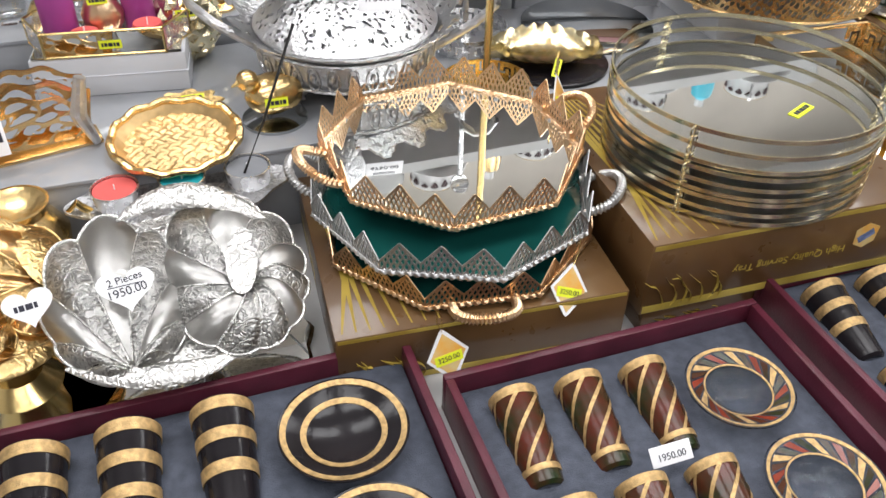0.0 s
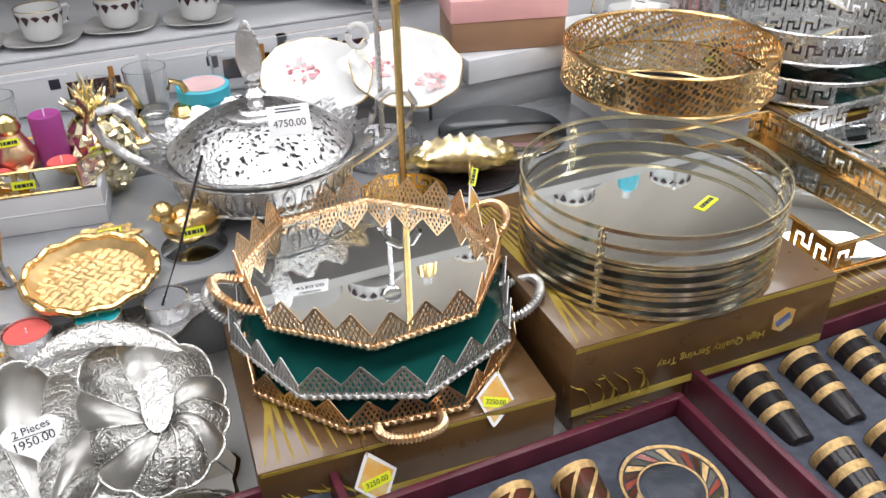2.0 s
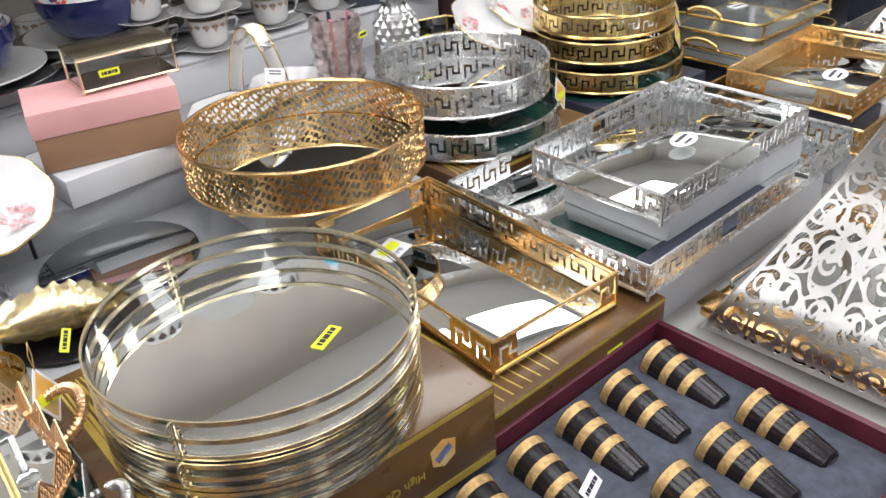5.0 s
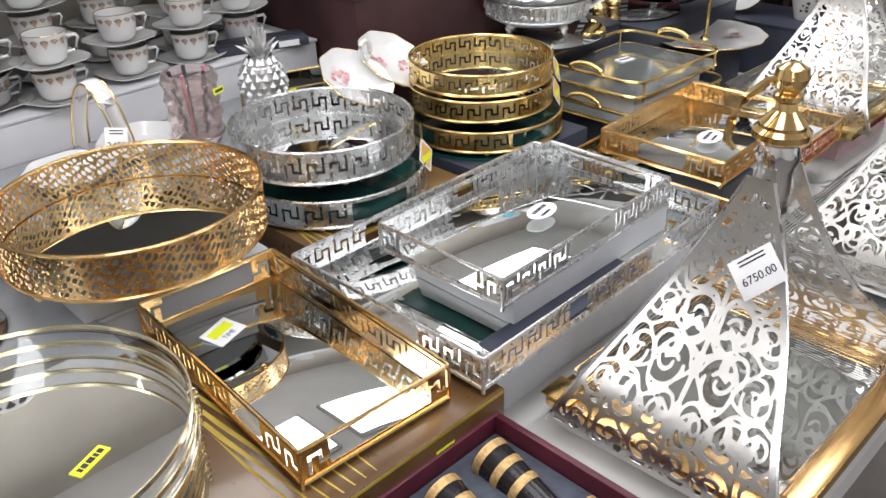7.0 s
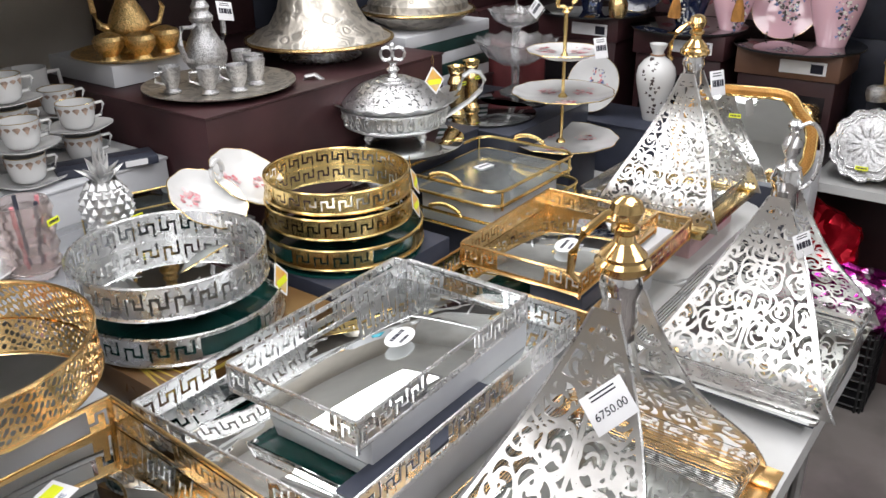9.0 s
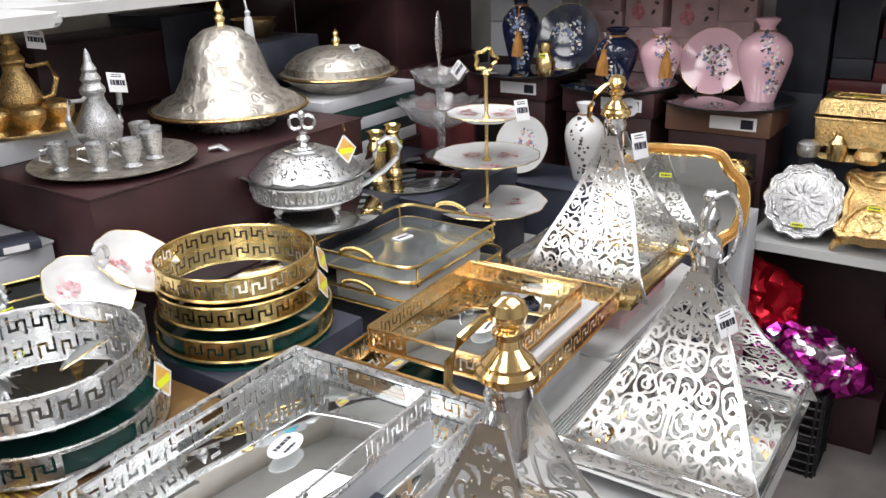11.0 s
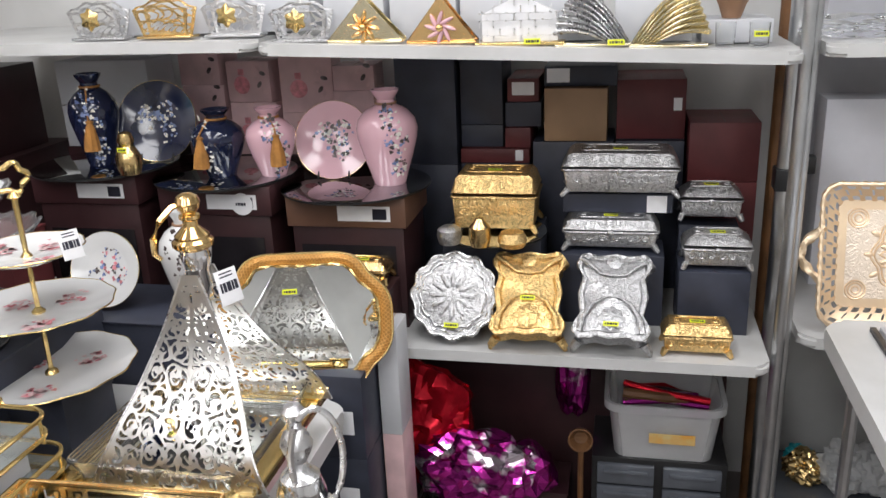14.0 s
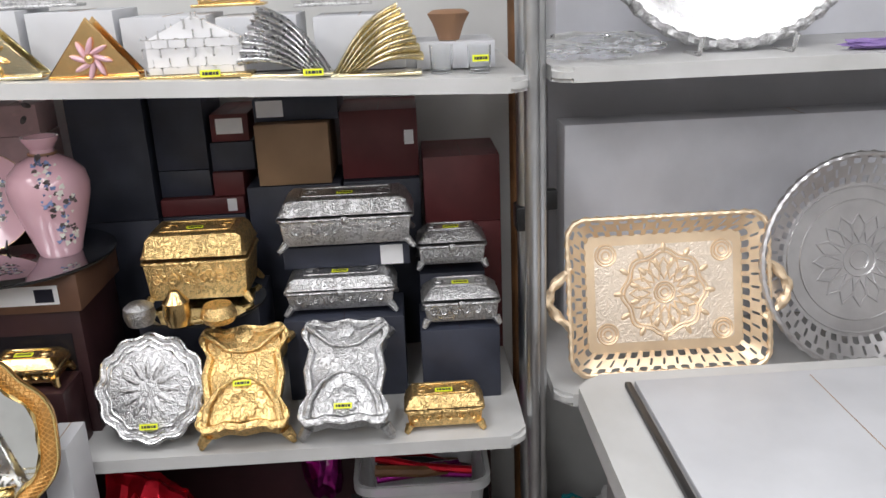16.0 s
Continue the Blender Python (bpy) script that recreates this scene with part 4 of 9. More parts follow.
ring_tray(0.738, 0.838, 0.903, 0.184, 0.036, "lowest round mirror tray with thin pale-gold rings")
ring_tray(0.738, 0.838, 0.941, 0.184, 0.036, "round mirror tray with thin pale-gold rings, stacked in the middle")
ring_tray(0.742, 0.842, 0.979, 0.186, 0.050, "round mirror tray with thin pale-gold rings on top of the stack")

# gold meander tray on its carton
print_box(1.13, 0.93, TABLE, 0.38, 0.5, 0.094, "brown gilt-printed carton under the gold meander tray")
key_tray(1.137, 0.945, 0.835, 0.24, 0.445, 0.062, GOLD, "gold rectangular mirror tray with a pierced meander rim", -3, short_spans=((0, 0.62), (0.8, 1)), long_spans=((0, 0.16), (0.84, 1)))

# silver meander trays
carton(1.60, 0.90, TABLE, 0.58, 0.36, 0.10, WHITE_CARD, "white carton under the big silver tray")
key_tray(1.60, 0.905, 0.841, 0.64, 0.425, 0.06, SILVER, "large silver rectangular mirror tray with a pierced meander rim", 1, long_spans=((0, 0.3), (0.38, 0.66), (0.74, 1)), short_spans=((0, 0.3), (0.7, 1)))
carton(1.63, 0.86, 0.855, 0.42, 0.22, 0.05, WHITE_CARD, "white carton lying in the big silver tray")
key_tray(1.605, 0.875, 0.9055, 0.45, 0.262, 0.055, SILVER, "smaller silver mirror tray with a pierced meander rim, lying on top", 1, long_spans=((0, 0.36), (0.64, 1)), short_spans=((0, 0.2), (0.8, 1)))
# thin navy sheet that paints a dark reflection onto the tray's mirror
solo("dark_insert", box(0.34, 0.06, 0.004, 0, 0, 0, 0.001), NAVY, pose(1.52, 0.728, 0.8545), "flat dark sheet standing in for a dark reflection in the big silver tray's mirror", "box")

# orange-gold meander trays
carton(2.2, 0.9, TABLE, 0.40, 0.3, 0.085, WHITE_CARD, "white carton under the orange-gold trays")
key_tray(2.235, 0.885, 0.826, 0.55, 0.36, 0.058, GOLD, "large orange-gold mirror tray with a pierced meander rim", 2, short_spans=((0, 0.35), (0.65, 1)))
carton(2.3, 0.8, 0.840, 0.30, 0.14, 0.034, WHITE_CARD, "slim white carton with a dark end in the orange-gold tray")
solo("dark_insert", box(0.12, 0.12, 0.034, 0, 0, 0, 0.002), NAVY, pose(2.09, 0.80, 0.840), "black carton in the orange-gold tray", "box")
key_tray(2.205, 0.885, 0.8755, 0.385, 0.275, 0.055, GOLD, "smaller orange-gold mirror tray with a pierced meander rim, lying on top", 2, short_spans=((0, 0.3), (0.7, 1)))

# round meander trays
carton(1.535, 1.335, 0.925, 0.2, 0.18, 0.0225, WHITE_CARD, "flat white carton between the round silver trays")
print_box(1.55, 1.33, TABLE, 0.40, 0.36, 0.12, "brown gilt-printed carton under the round silver trays")
key_round(1.535, 1.335, 0.862, 0.190, 0.060, SILVER, "lower round silver mirror tray with pierced meander panels", TEAL)
key_round(1.525, 1.338, 0.948, 0.178, 0.068, SILVER, "upper round silver mirror tray with a pierced meander rim", None, False, 20)
carton(1.985, 1.335, TABLE, 0.36, 0.34, 0.11, NAVY, "black carton under the round gold trays")
solo("glass_sheet", lathe([(0, 0), (0.18, 0), (0.18, 0.006), (0, 0.006)], 48), TEAL, pose(1.985, 1.335, 0.851), "round dark green mirror under the gold trays", "mirror")
key_round(1.985, 1.335, 0.864, 0.182, 0.052, GOLDY, "lowest round gold mirror tray with pierced meander panels", TEAL, True)
key_round(1.978, 1.338, 0.928, 0.164, 0.052, GOLDY, "middle round gold tray with a pierced meander rim", None, False, 10)
key_round(1.978, 1.338, 0.985, 0.161, 0.052, GOLDY, "top round gold tray with a pierced meander rim", None, False, 35)


# gold lace drum tray
def lace(u, v):
    a = u * 2 * math.pi * 30
    w = abs(math.sin(a + 2.0 * math.sin(v * 12)))
    w2 = abs(math.sin(a * 2 - 3 * v * 5))
    w3 = abs(math.sin(a * 0.5 + v * 14))
    edge = 0.35 if v < 0.07 or v > 0.93 else 0
    return 0.34 - min(w, w2 * 0.9, w3 * 0.9) + edge


e = thing("round_tray", pose(1.095, 1.275, 0.948), "round gold tray with a tall pierced lace rim, on feet", "tray", "round mirror trays")
part("mirror_base", lathe([(0, 0.012), (0.203, 0.012), (0.203, 0.017), (0, 0.017)], 64), MIRROR, e)
part("lace_band", pierced(lace, 560, 18, lambda u, v, w: Vector(((0.207 + w) * math.cos(6.28319 * u), (0.207 + w) * math.sin(6.28319 * u), 0.013 + 0.072 * v)), 0.0015), GOLD, e)
for zz in (0.012, 0.085):
    part("rim_wire", tube(circle(0.207, zz, 72), 0.003, 6, True), GOLD, e)
for k in range(4):
    a = radians(20 + 90 * k)
    part("foot", ball(0.009, 0.2 * math.cos(a), 0.2 * math.sin(a), 0.008, 10), GOLD, e)
carton(1.095, 1.30, 0.882, 0.28, 0.2, 0.0535, WHITE_CARD, "white carton under the gold lace tray")
solo("round_mirror", lathe([(0, 0), (0.15, 0), (0.155, 0.004), (0.15, 0.008), (0, 0.008)], 64), MIRROR_D, pose(1.095, 1.275, 0.937), "round smoked mirror plate under the lace tray", "mirror", "round mirrors")


# gold-edged glass trays with bead handles
def glass_tray(x, y, z, sx, sy, h, label, rz=0):
    e = thing("glass_tray", pose(x, y, z, 0, 0, rz), label, "tray", "gilt glass trays")
    part("mirror_base", slab(rounded(sx, sy, 0.04), 0.012, 0.017), FROST, e)
    part("base_backing", slab(rounded(sx - 0.01, sy - 0.01, 0.036), 0.008, 0.0118), TEAL, e)
    for zz in (0.014, h):
        part("gilt_rail", tube([(a, b, zz) for a, b in rounded(sx, sy, 0.042)], 0.0042, 8, True), GOLDY, e)
    for s in (-1, 1):
        pts = [(s * (sx / 2 + 0.002), -0.05 + 0.10 * k / 14, h + 0.022 * math.sin(math.pi * k / 14) ** 0.5) for k in range(15)]
        hd = part("handle", tube(pts, 0.0035, 8), GOLDY, e)
        for q in pts[1:-1]:
            part("bead", ball(0.0062, *q, 8), GOLDY, hd)
    for a in (-1, 1):
        for b in (-1, 1):
            part("foot", tube([(a * (sx / 2 - 0.03), b * (sy / 2 - 0.005), 0), (a * (sx / 2 - 0.03), b * (sy / 2 - 0.005), h)], 0.0035, 6), GOLDY, e)
    return e


carton(2.42, 1.22, TABLE, 0.3, 0.24, 0.095, NAVY, "black carton under the gilt glass trays")
glass_tray(2.42, 1.22, 0.836, 0.40, 0.32, 0.045, "lower glass tray with gilt rails, a carton lying in it", 0)
carton(2.42, 1.22, 0.854, 0.30, 0.22, 0.05, WHITE_CARD, "white and green carton between the glass trays")
glass_tray(2.42, 1.225, 0.905, 0.38, 0.30, 0.05, "upper glass tray with gilt rails and beaded handles", 0)


# ---- pierced two-sided holders on trays ----
def taper(v):
    """Half width of a panel by its height."""
    return 0.10 + 0.90 * (1 - v) ** 1.04


def bell(v):
    """How far a panel stands out from the middle: upright at the foot, then drawn in to a slim neck."""
    return 0.07 + 0.93 / (1 + (v / 0.46) ** 2.7)


def scroll(seed, w, h, size=1.0):
    """Mirrored C-scrolls and leaves cut out of an ogee panel, w wide and h high."""
    rnd = random.Random(seed)
    curls = []
    rows = int(h / (0.036 * size))
    for row in range(rows):
        z0 = (row + 0.6) * h / rows
        hw = taper(z0 / h) * w / 2
        n = max(1, round(hw / (0.036 * size)))
        for k in range(n):
            curls.append(((k + 0.5 + rnd.uniform(-0.12, 0.12)) * hw / n, z0 + rnd.uniform(-0.005, 0.005), rnd.uniform(0.015, 0.0195) * size, rnd.choice((-1, 1)), rnd.uniform(0, 6.28)))

    def f(u, v):
        hw = taper(v) * w / 2
        x, z = abs(u - 0.5) * 2 * hw, v * h
        if hw - x < 0.006 + 0.003 * size or z < 0.008 or v > 0.95:
            return 0.1
        best = 0.055 - x / 0.06 if v < 0.85 else 0.0
        for x0, z0, r0, sg, ph in curls:
            dx, dz = x - x0, z - z0
            if abs(dx) > r0 * 1.5 or abs(dz) > r0 * 1.5:
                continue
            d = math.hypot(dx, dz) / r0
            ang = math.atan2(dz, dx) * sg + ph
            k = (d - ang / 6.283) % 0.66
            if d < 1.15:
                best = max(best, 0.10 - abs(k - 0.33))
            best = max(best, 0.10 - abs(d - 1.12 - 0.2 * math.sin(3 * ang)))
            leaf = abs(math.sin(2.5 * ang + 1.0)) * 0.55 + 0.35
            best = max(best, 0.5 * (leaf - d) if 0.2 < d < 0.9 and ang % 6.283 < 2.4 else -1)
        return max(best, -0.12)
    return f


BRIGHT = mat("polished_steel_sheet", (0.53, 0.515, 0.50), 0.29, 1.0, 0.08, 10, 0.5, 24)


def pyramid(x, y, z, hx, w, height, label, knob, rz=0, seed=1, size=1.0):
    """Two pierced ogee panels that lean together at a faceted neck under a knob; the other two sides are open."""
    e = thing("pierced_holder", pose(x, y, z, 0, 0, rz), label, "napkin holder", "pierced holders")

    def lean(v):
        return hx * bell(v)

    for k in range(2):
        p = part("pierced_panel", pierced(scroll(seed + k, w, height, size), 92, 112, lambda u, v, q: Vector((-lean(v) - q, (u - 0.5) * w * taper(v), v * height)), 0.0022), BRIGHT, e, m=pose(0, 0, 0, 0, 0, 180 * k))
        for sd in (-1, 1):
            part("bright_edge", tube([(-lean(v) - 0.001, sd * (w / 2 * taper(v) - 0.0005), v * height) for v in [i / 24 for i in range(25)]], 0.0022, 5), SILVER, p)
    zt = height * 0.985
    part("faceted_neck", lathe([(0, -0.05), (0.024, -0.05), (0.022, -0.03), (0.026, -0.02), (0.023, 0.008), (0.029, 0.028), (0.022, 0.05), (0, 0.05)], 10), NECK, e, m=pose(0, 0, zt, 0, 0, 22))
    zt += 0.046
    if knob == "gold":
        part("gold_knob", lathe([(0, 0), (0.030, 0), (0.036, 0.006), (0.036, 0.014), (0.030, 0.019), (0.030, 0.024), (0.024, 0.03), (0.014, 0.04), (0.0125, 0.05), (0.018, 0.054), (0.018, 0.06), (0.0125, 0.064), (0.019, 0.071), (0.022, 0.082), (0.018, 0.093), (0.008, 0.099), (0, 0.1)], 28), KNOBGOLD, e, m=pose(0, 0, zt))
        part("gold_bail_handle", tube([(-0.005, 0, 0.083), (-0.028, 0.004, 0.078), (-0.052, 0.008, 0.058), (-0.066, 0.01, 0.03), (-0.068, 0.01, 0.004), (-0.058, 0.008, -0.008)], [0.004, 0.0055, 0.006, 0.006, 0.005, 0.004], 8), KNOBGOLD, e, m=pose(0, 0, zt, 0, 0, -35))
    else:
        part("silver_knob", lathe([(0, 0), (0.020, 0), (0.022, 0.006), (0.012, 0.014), (0.009, 0.024), (0.014, 0.034), (0.018, 0.046), (0.014, 0.058), (0.008, 0.064), (0.007, 0.072), (0.012, 0.077), (0.013, 0.085), (0.008, 0.092), (0, 0.094)], 24), SILVER, e, m=pose(0, 0, zt))
        part("silver_ring", tube([(0.028 * math.cos(t), 0.0, 0.026 + 0.06 * math.sin(t)) for t in [6.283 * i / 32 for i in range(32)]], 0.0038, 8, True), SILVER, e, m=pose(-0.006, -0.024, zt + 0.006, 0, 0, -62))
    return e


NECK = mat("polished_neck", (0.84, 0.84, 0.85), 0.08, 1.0, 0.03, 10)
KNOBGOLD = mat("polished_gold_knob", (0.86, 0.60, 0.27), 0.13, 1.0, 0.06, 10, 0.04, 60)


def gilt_tray(x, y, z, sx, sy, h, label, rz=0, metal=None):
    """A mirror tray with a flared reeded clear rim standing in a broad gilt edge."""
    e = thing("gilt_tray", pose(x, y, z, 0, 0, rz), label, "tray", "gilt base trays")
    part("mirror_base", slab(rounded(sx, sy, 0.012), 0.006, 0.012), MIRROR, e)
    part("base_board", box(sx - 0.01, sy - 0.01, 0.006, 0, 0, 0, 0), NAVY, e)
    if metal:
        for a, b, lx, ly in ((0, -1, sx + 0.046, 0.036), (0, 1, sx + 0.046, 0.036), (-1, 0, 0.036, sy - 0.026), (1, 0, 0.036, sy - 0.026)):
            part("gilt_edge", box(lx, ly, h, a * (sx / 2 + 0.005), b * (sy / 2 + 0.005), 0.0, 0.005), metal, e)
        for a in (-1, 1):
            for b in (-1, 1):
                part("corner_cap", box(0.05, 0.05, 0.004, a * (sx / 2 + 0.002), b * (sy / 2 + 0.002), h, 0.001), metal, e)
    bm = bmesh.new()
    rows = []
    for i in range(17):
        f = i / 16
        grow = 0.03 * f ** 1.3 - 0.03 + 0.0022 * (i % 2)
        rows.append([bm.verts.new((a, b, 0.0125 + 0.046 * f)) for a, b in rounded(sx + grow, sy + grow, 0.022, 4)])
    for i in range(17):
        f = 1 - i / 16
        grow = 0.03 * f ** 1.3 - 0.036
        rows.append([bm.verts.new((a, b, 0.0125 + 0.046 * f)) for a, b in rounded(sx + grow, sy + grow, 0.022, 4)])
    rows.append(rows[0])
    for p, q in zip(rows, rows[1:]):
        for i in range(len(p)):
            bm.faces.new((p[i], p[(i + 1) % len(p)], q[(i + 1) % len(p)], q[i]))
    part("reeded_rim", bm, REEDED, e)
    return e


REEDED = mat("reeded_clear_acrylic", (0.97, 0.97, 0.97), 0.03, 0.0, 0.01, 10, trans=0.97, ior=1.3)

carton(1.60, 0.47, TABLE, 0.36, 0.28, 0.03, NAVY, "black carton under the gold-knobbed holder")
gilt_tray(1.61, 0.475, 0.771, 0.395, 0.33, 0.022, "broad gilt-edged mirror tray with a reeded clear rim", metal=GOLD_OR)
pyramid(1.60, 0.470, 0.772, 0.226, 0.36, 0.367, "polished pierced scrollwork holder with a gold knob and bail handle", "gold", 2, seed=3, size=1.35)
carton(2.215, 0.45, TABLE, 0.30, 0.24, 0.03, WHITE_CARD, "white carton under the ring-handled holder")
gilt_tray(2.215, 0.455, 0.771, 0.42, 0.35, 0.016, "frameless mirror tray with a reeded clear rim")
pyramid(2.215, 0.442, 0.786, 0.20, 0.36, 0.316, "polished pierced scrollwork holder with a silver knob and ring", "silver", 2, seed=5, size=1.0)
carton(2.75, 0.88, TABLE, 0.30, 0.28, 0.075, PALEPINK, "pale pink carton under the far scrollwork holder")
gilt_tray(2.75, 0.885, 0.816, 0.35, 0.33, 0.022, "gilt-edged mirror tray under the far scrollwork holder", metal=GOLDY)
pyramid(2.75, 0.838, 0.829, 0.172, 0.33, 0.345, "polished pierced scrollwork holder with a gold figure knob", "gold", 2, seed=9)


# ---- boxed glass sets ----
def band_glass(z_tilt=0, kind="black"):
    """A tea glass with gilt bands; lies on its side in the box."""
    e = thing("tea_glass", Matrix(), "black tea glass with glitter-gold bands lying in its box" if kind == "black" else "dark ruby tea glass with slanting gold stripes lying in its box", "glass", kind + " tea glasses")
    r = lambda f: 0.0215 + 0.008 * f
    H = 0.122
    prof = [(0, 0.004), (r(0) - 0.004, 0), (r(0), 0.004)] + [(r(i / 8), 0.004 + (H - 0.004) * i / 8) for i in range(1, 9)] + [(r(1) - 0.002, H), (r(0.5) - 0.003, H * 0.5), (r(0.1) - 0.003, 0.014), (0, 0.012)]
    part("glass_body", lathe(prof, 28), BLACKGL if kind == "black" else AMBERGL, e)
    if kind == "black":
        for f in (0.42, 0.68, 0.94):
            part("gold_band", lathe([(r(f - 0.05) + 0.0003, H * (f - 0.05)), (r(f - 0.05) + 0.0009, H * (f - 0.05)), (r(f + 0.05) + 0.0009, H * (f + 0.05)), (r(f + 0.05) + 0.0003, H * (f + 0.05))], 28), GOLDBAND, e)
    else:
        for f0, f1 in ((0.91, 1.0), (0.13, 0.19)):
            part("gold_band", lathe([(r(f0) + 0.0003, H * f0), (r(f0) + 0.0009, H * f0), (r(f1) + 0.0009, H * f1), (r(f1), H * f1)], 28), GOLDBAND, e)
        for k in range(6):
            bm = bmesh.new()
            rows = []
            for i in range(11):
                f = 0.14 + 0.8 * i / 10
                a = 3.9 * f + k * 6.283 / 6
                rows.append([bm.verts.new(((r(f) + 0.0008) * math.cos(a + d), (r(f) + 0.0008) * math.sin(a + d), H * f)) for d in (-0.11, 0.0, 0.11)])
            for p, q in zip(rows, rows[1:]):
                for j in range(2):
                    bm.faces.new((p[j], p[j + 1], q[j + 1], q[j]))
            part("gold_stripe", bm, GOLDBAND, e)
    return e


SEGRED = mat("deep_red_enamel", (0.19, 0.03, 0.014), 0.2, 0.0, 0.2, 30)


def saucer_set(x, y, z, kind, rz=0):
    e = thing("saucer", pose(x, y, z, 0, 0, rz) @ Matrix.Scale(1.12 if kind == "black" else 0.98, 4), "black glass saucer with two gold rings" if kind == "black" else "clear glass saucer with ruby, green and gold segments", "saucer", "boxed saucers")
    part("dish", lathe([(0, 0.004), (0.03, 0.002), (0.036, 0.006), (0.066, 0.018), (0.0665, 0.02), (0.036, 0.010), (0.03, 0.006), (0, 0.006)], 48), BLACKGL if kind == "black" else THIN, e)
    ring = lambda a, b: lathe([(a, 0.0102 + (a - 0.036) * 0.33), (a, 0.0112 + (a - 0.036) * 0.33), (b, 0.0112 + (b - 0.036) * 0.33), (b, 0.0102 + (b - 0.036) * 0.33)], 48)
    if kind == "black":
        part("gold_ring", ring(0.038, 0.044), GOLDBAND, e)
        part("gold_ring", ring(0.058, 0.064), GOLDBAND, e)
    else:
        part("gold_ring", ring(0.040, 0.042), GOLDBAND, e)
        part("gold_ring", ring(0.060, 0.064), GOLDBAND, e)
        for k in range(24):
            bm = bmesh.new()
            a0 = 6.283 * k / 24
            vs = []
            for rr, off in ((0.043, 0), (0.043, 0.19), (0.058, 0.54), (0.058, 0.35)):
                vs.append(bm.verts.new((rr * math.cos(a0 + off), rr * math.sin(a0 + off), 0.0113 + (rr - 0.036) * 0.33)))
            bm.faces.new(vs)
            part("segment", bm, (AMBERGL, SEGRED, AMBERGL, GOLDBAND)[k % 4], e)
    return e


def set_box(x0, x1, y0, y1, z, h, label):
    """An open wine-red presentation box with a flocked inlay."""
    sx, sy = x1 - x0, y1 - y0
    e = thing("presentation_box", pose((x0 + x1) / 2, (y0 + y1) / 2, z), label, "presentation box", "open glass-set boxes")
    part("bottom", box(sx, sy, 0.004, 0, 0, 0, 0), WINE, e)
    for a, b, lx, ly in ((0, -1, sx, 0.011), (0, 1, sx, 0.011), (-1, 0, 0.011, sy - 0.022), (1, 0, 0.011, sy - 0.022)):
        part("wall", box(lx, ly, h - 0.004, a * (sx / 2 - 0.0055), b * (sy / 2 - 0.0055), 0.004, 0.002), WINE, e)
    part("flocked_inlay", box(sx - 0.023, sy - 0.023, h - 0.032, 0, 0, 0.004, 0.004), FLOCK, e)
    return z + h - 0.028


BLACK = band_glass()
RUBY = band_glass(kind="ruby")
lie = lambda x, y, z, rz: pose(x, y, z, 0, 0, rz) @ pose(0, 0, 0, -80, 0, 0) @ pose(0, 0, -0.122)
zi = set_box(0.715, 1.305, 0.285, 0.685, TABLE, 0.062, "open wine-red box of twelve black and gold tea glasses")
first = True
for r, y in enumerate((0.642, 0.49)):
    for c in range(6):
        m = lie(0.787 + 0.0912 * c, y, zi + 0.012, -4)
        if first:
            BLACK.matrix_basis, first = m, False
        else:
            copy_thing(BLACK, m)
zi2 = set_box(0.235, 0.675, 0.20, 0.645, TABLE, 0.062, "open wine-red box of ruby and gold tea glasses with saucers")
RUBY.matrix_basis = lie(0.307, 0.597, zi2 + 0.012, -3)
for x, y in ((0.391, 0.594), (0.476, 0.590), (0.307, 0.440), (0.391, 0.440), (0.476, 0.437)):
    copy_thing(RUBY, lie(x, y, zi2 + 0.012, -3))
saucer_set(0.570, 0.520, zi2 + 0.004, "ruby")
saucer_set(0.580, 0.375, zi2 + 0.004, "ruby")
zi1 = set_box(-0.34, 0.213, 0.25, 0.72, TABLE, 0.062, "open wine-red box of black banded tea glasses with saucers")
for x in (-0.225, -0.127, -0.024):
    for y in (0.652, 0.49):
        copy_thing(BLACK, lie(x, y, zi1 + 0.016, -2) @ Matrix.Scale(1.2, 4))
saucer_set(0.104, 0.605, zi1 + 0.004, "black")
saucer_set(0.104, 0.45, zi1 + 0.004, "black")
white_tag(face(0.432, 0.452, zi2 + 0.034, 40), 0.05, 0.022, "1950.00", False)
white_tag(face(0.965, 0.53, zi + 0.04, 40, 20), 0.04, 0.02, "", False)


# ---- tureens, stands and dishes ----
def lace_lines(u, v, r, h, k):
    """Winding lines of two interlaced noises, seamless round a ring of radius r."""
    p = Vector((r * math.cos(6.28319 * u), r * math.sin(6.28319 * u), v * h)) * k
    return 0.21 - min(abs(noise.noise(p)), abs(noise.noise(p * 1.25 + Vector((7.3, 2.1, 4.4)))))


def filigree(u, v):
    """Leafy filigree over a lid, with a starry flower twelve times round."""
    t = abs((u * 12) % 1 - 0.5) * 2
    star = math.hypot(t * 0.55, v - 0.30) * 4.2 * (1 + 0.3 * math.cos(6 * math.atan2(v - 0.30, t * 0.55)))
    return max(lace_lines(u, v, 0.12 - 0.08 * v, 0.10, 105), 0.5 - star) if 0.05 < v < 0.95 else 0.2


def crest(u, v):
    """A lacy scalloped crest, eighteen lobes round a rim."""
    t = (u * 18) % 1 - 0.5
    top = 0.76 + 0.22 * math.cos(2 * math.pi * t)
    if v > top:
        return -0.1
    if v < 0.12 or v > top - 0.13:
        return 0.2
    return lace_lines(u, v, 0.14, 0.04, 95)


def lid_line(v, q):
    return 0.126 - 0.086 * v + q * 0.5, 0.094 + 0.047 * math.sin(0.5 * math.pi * v) ** 0.9 + q


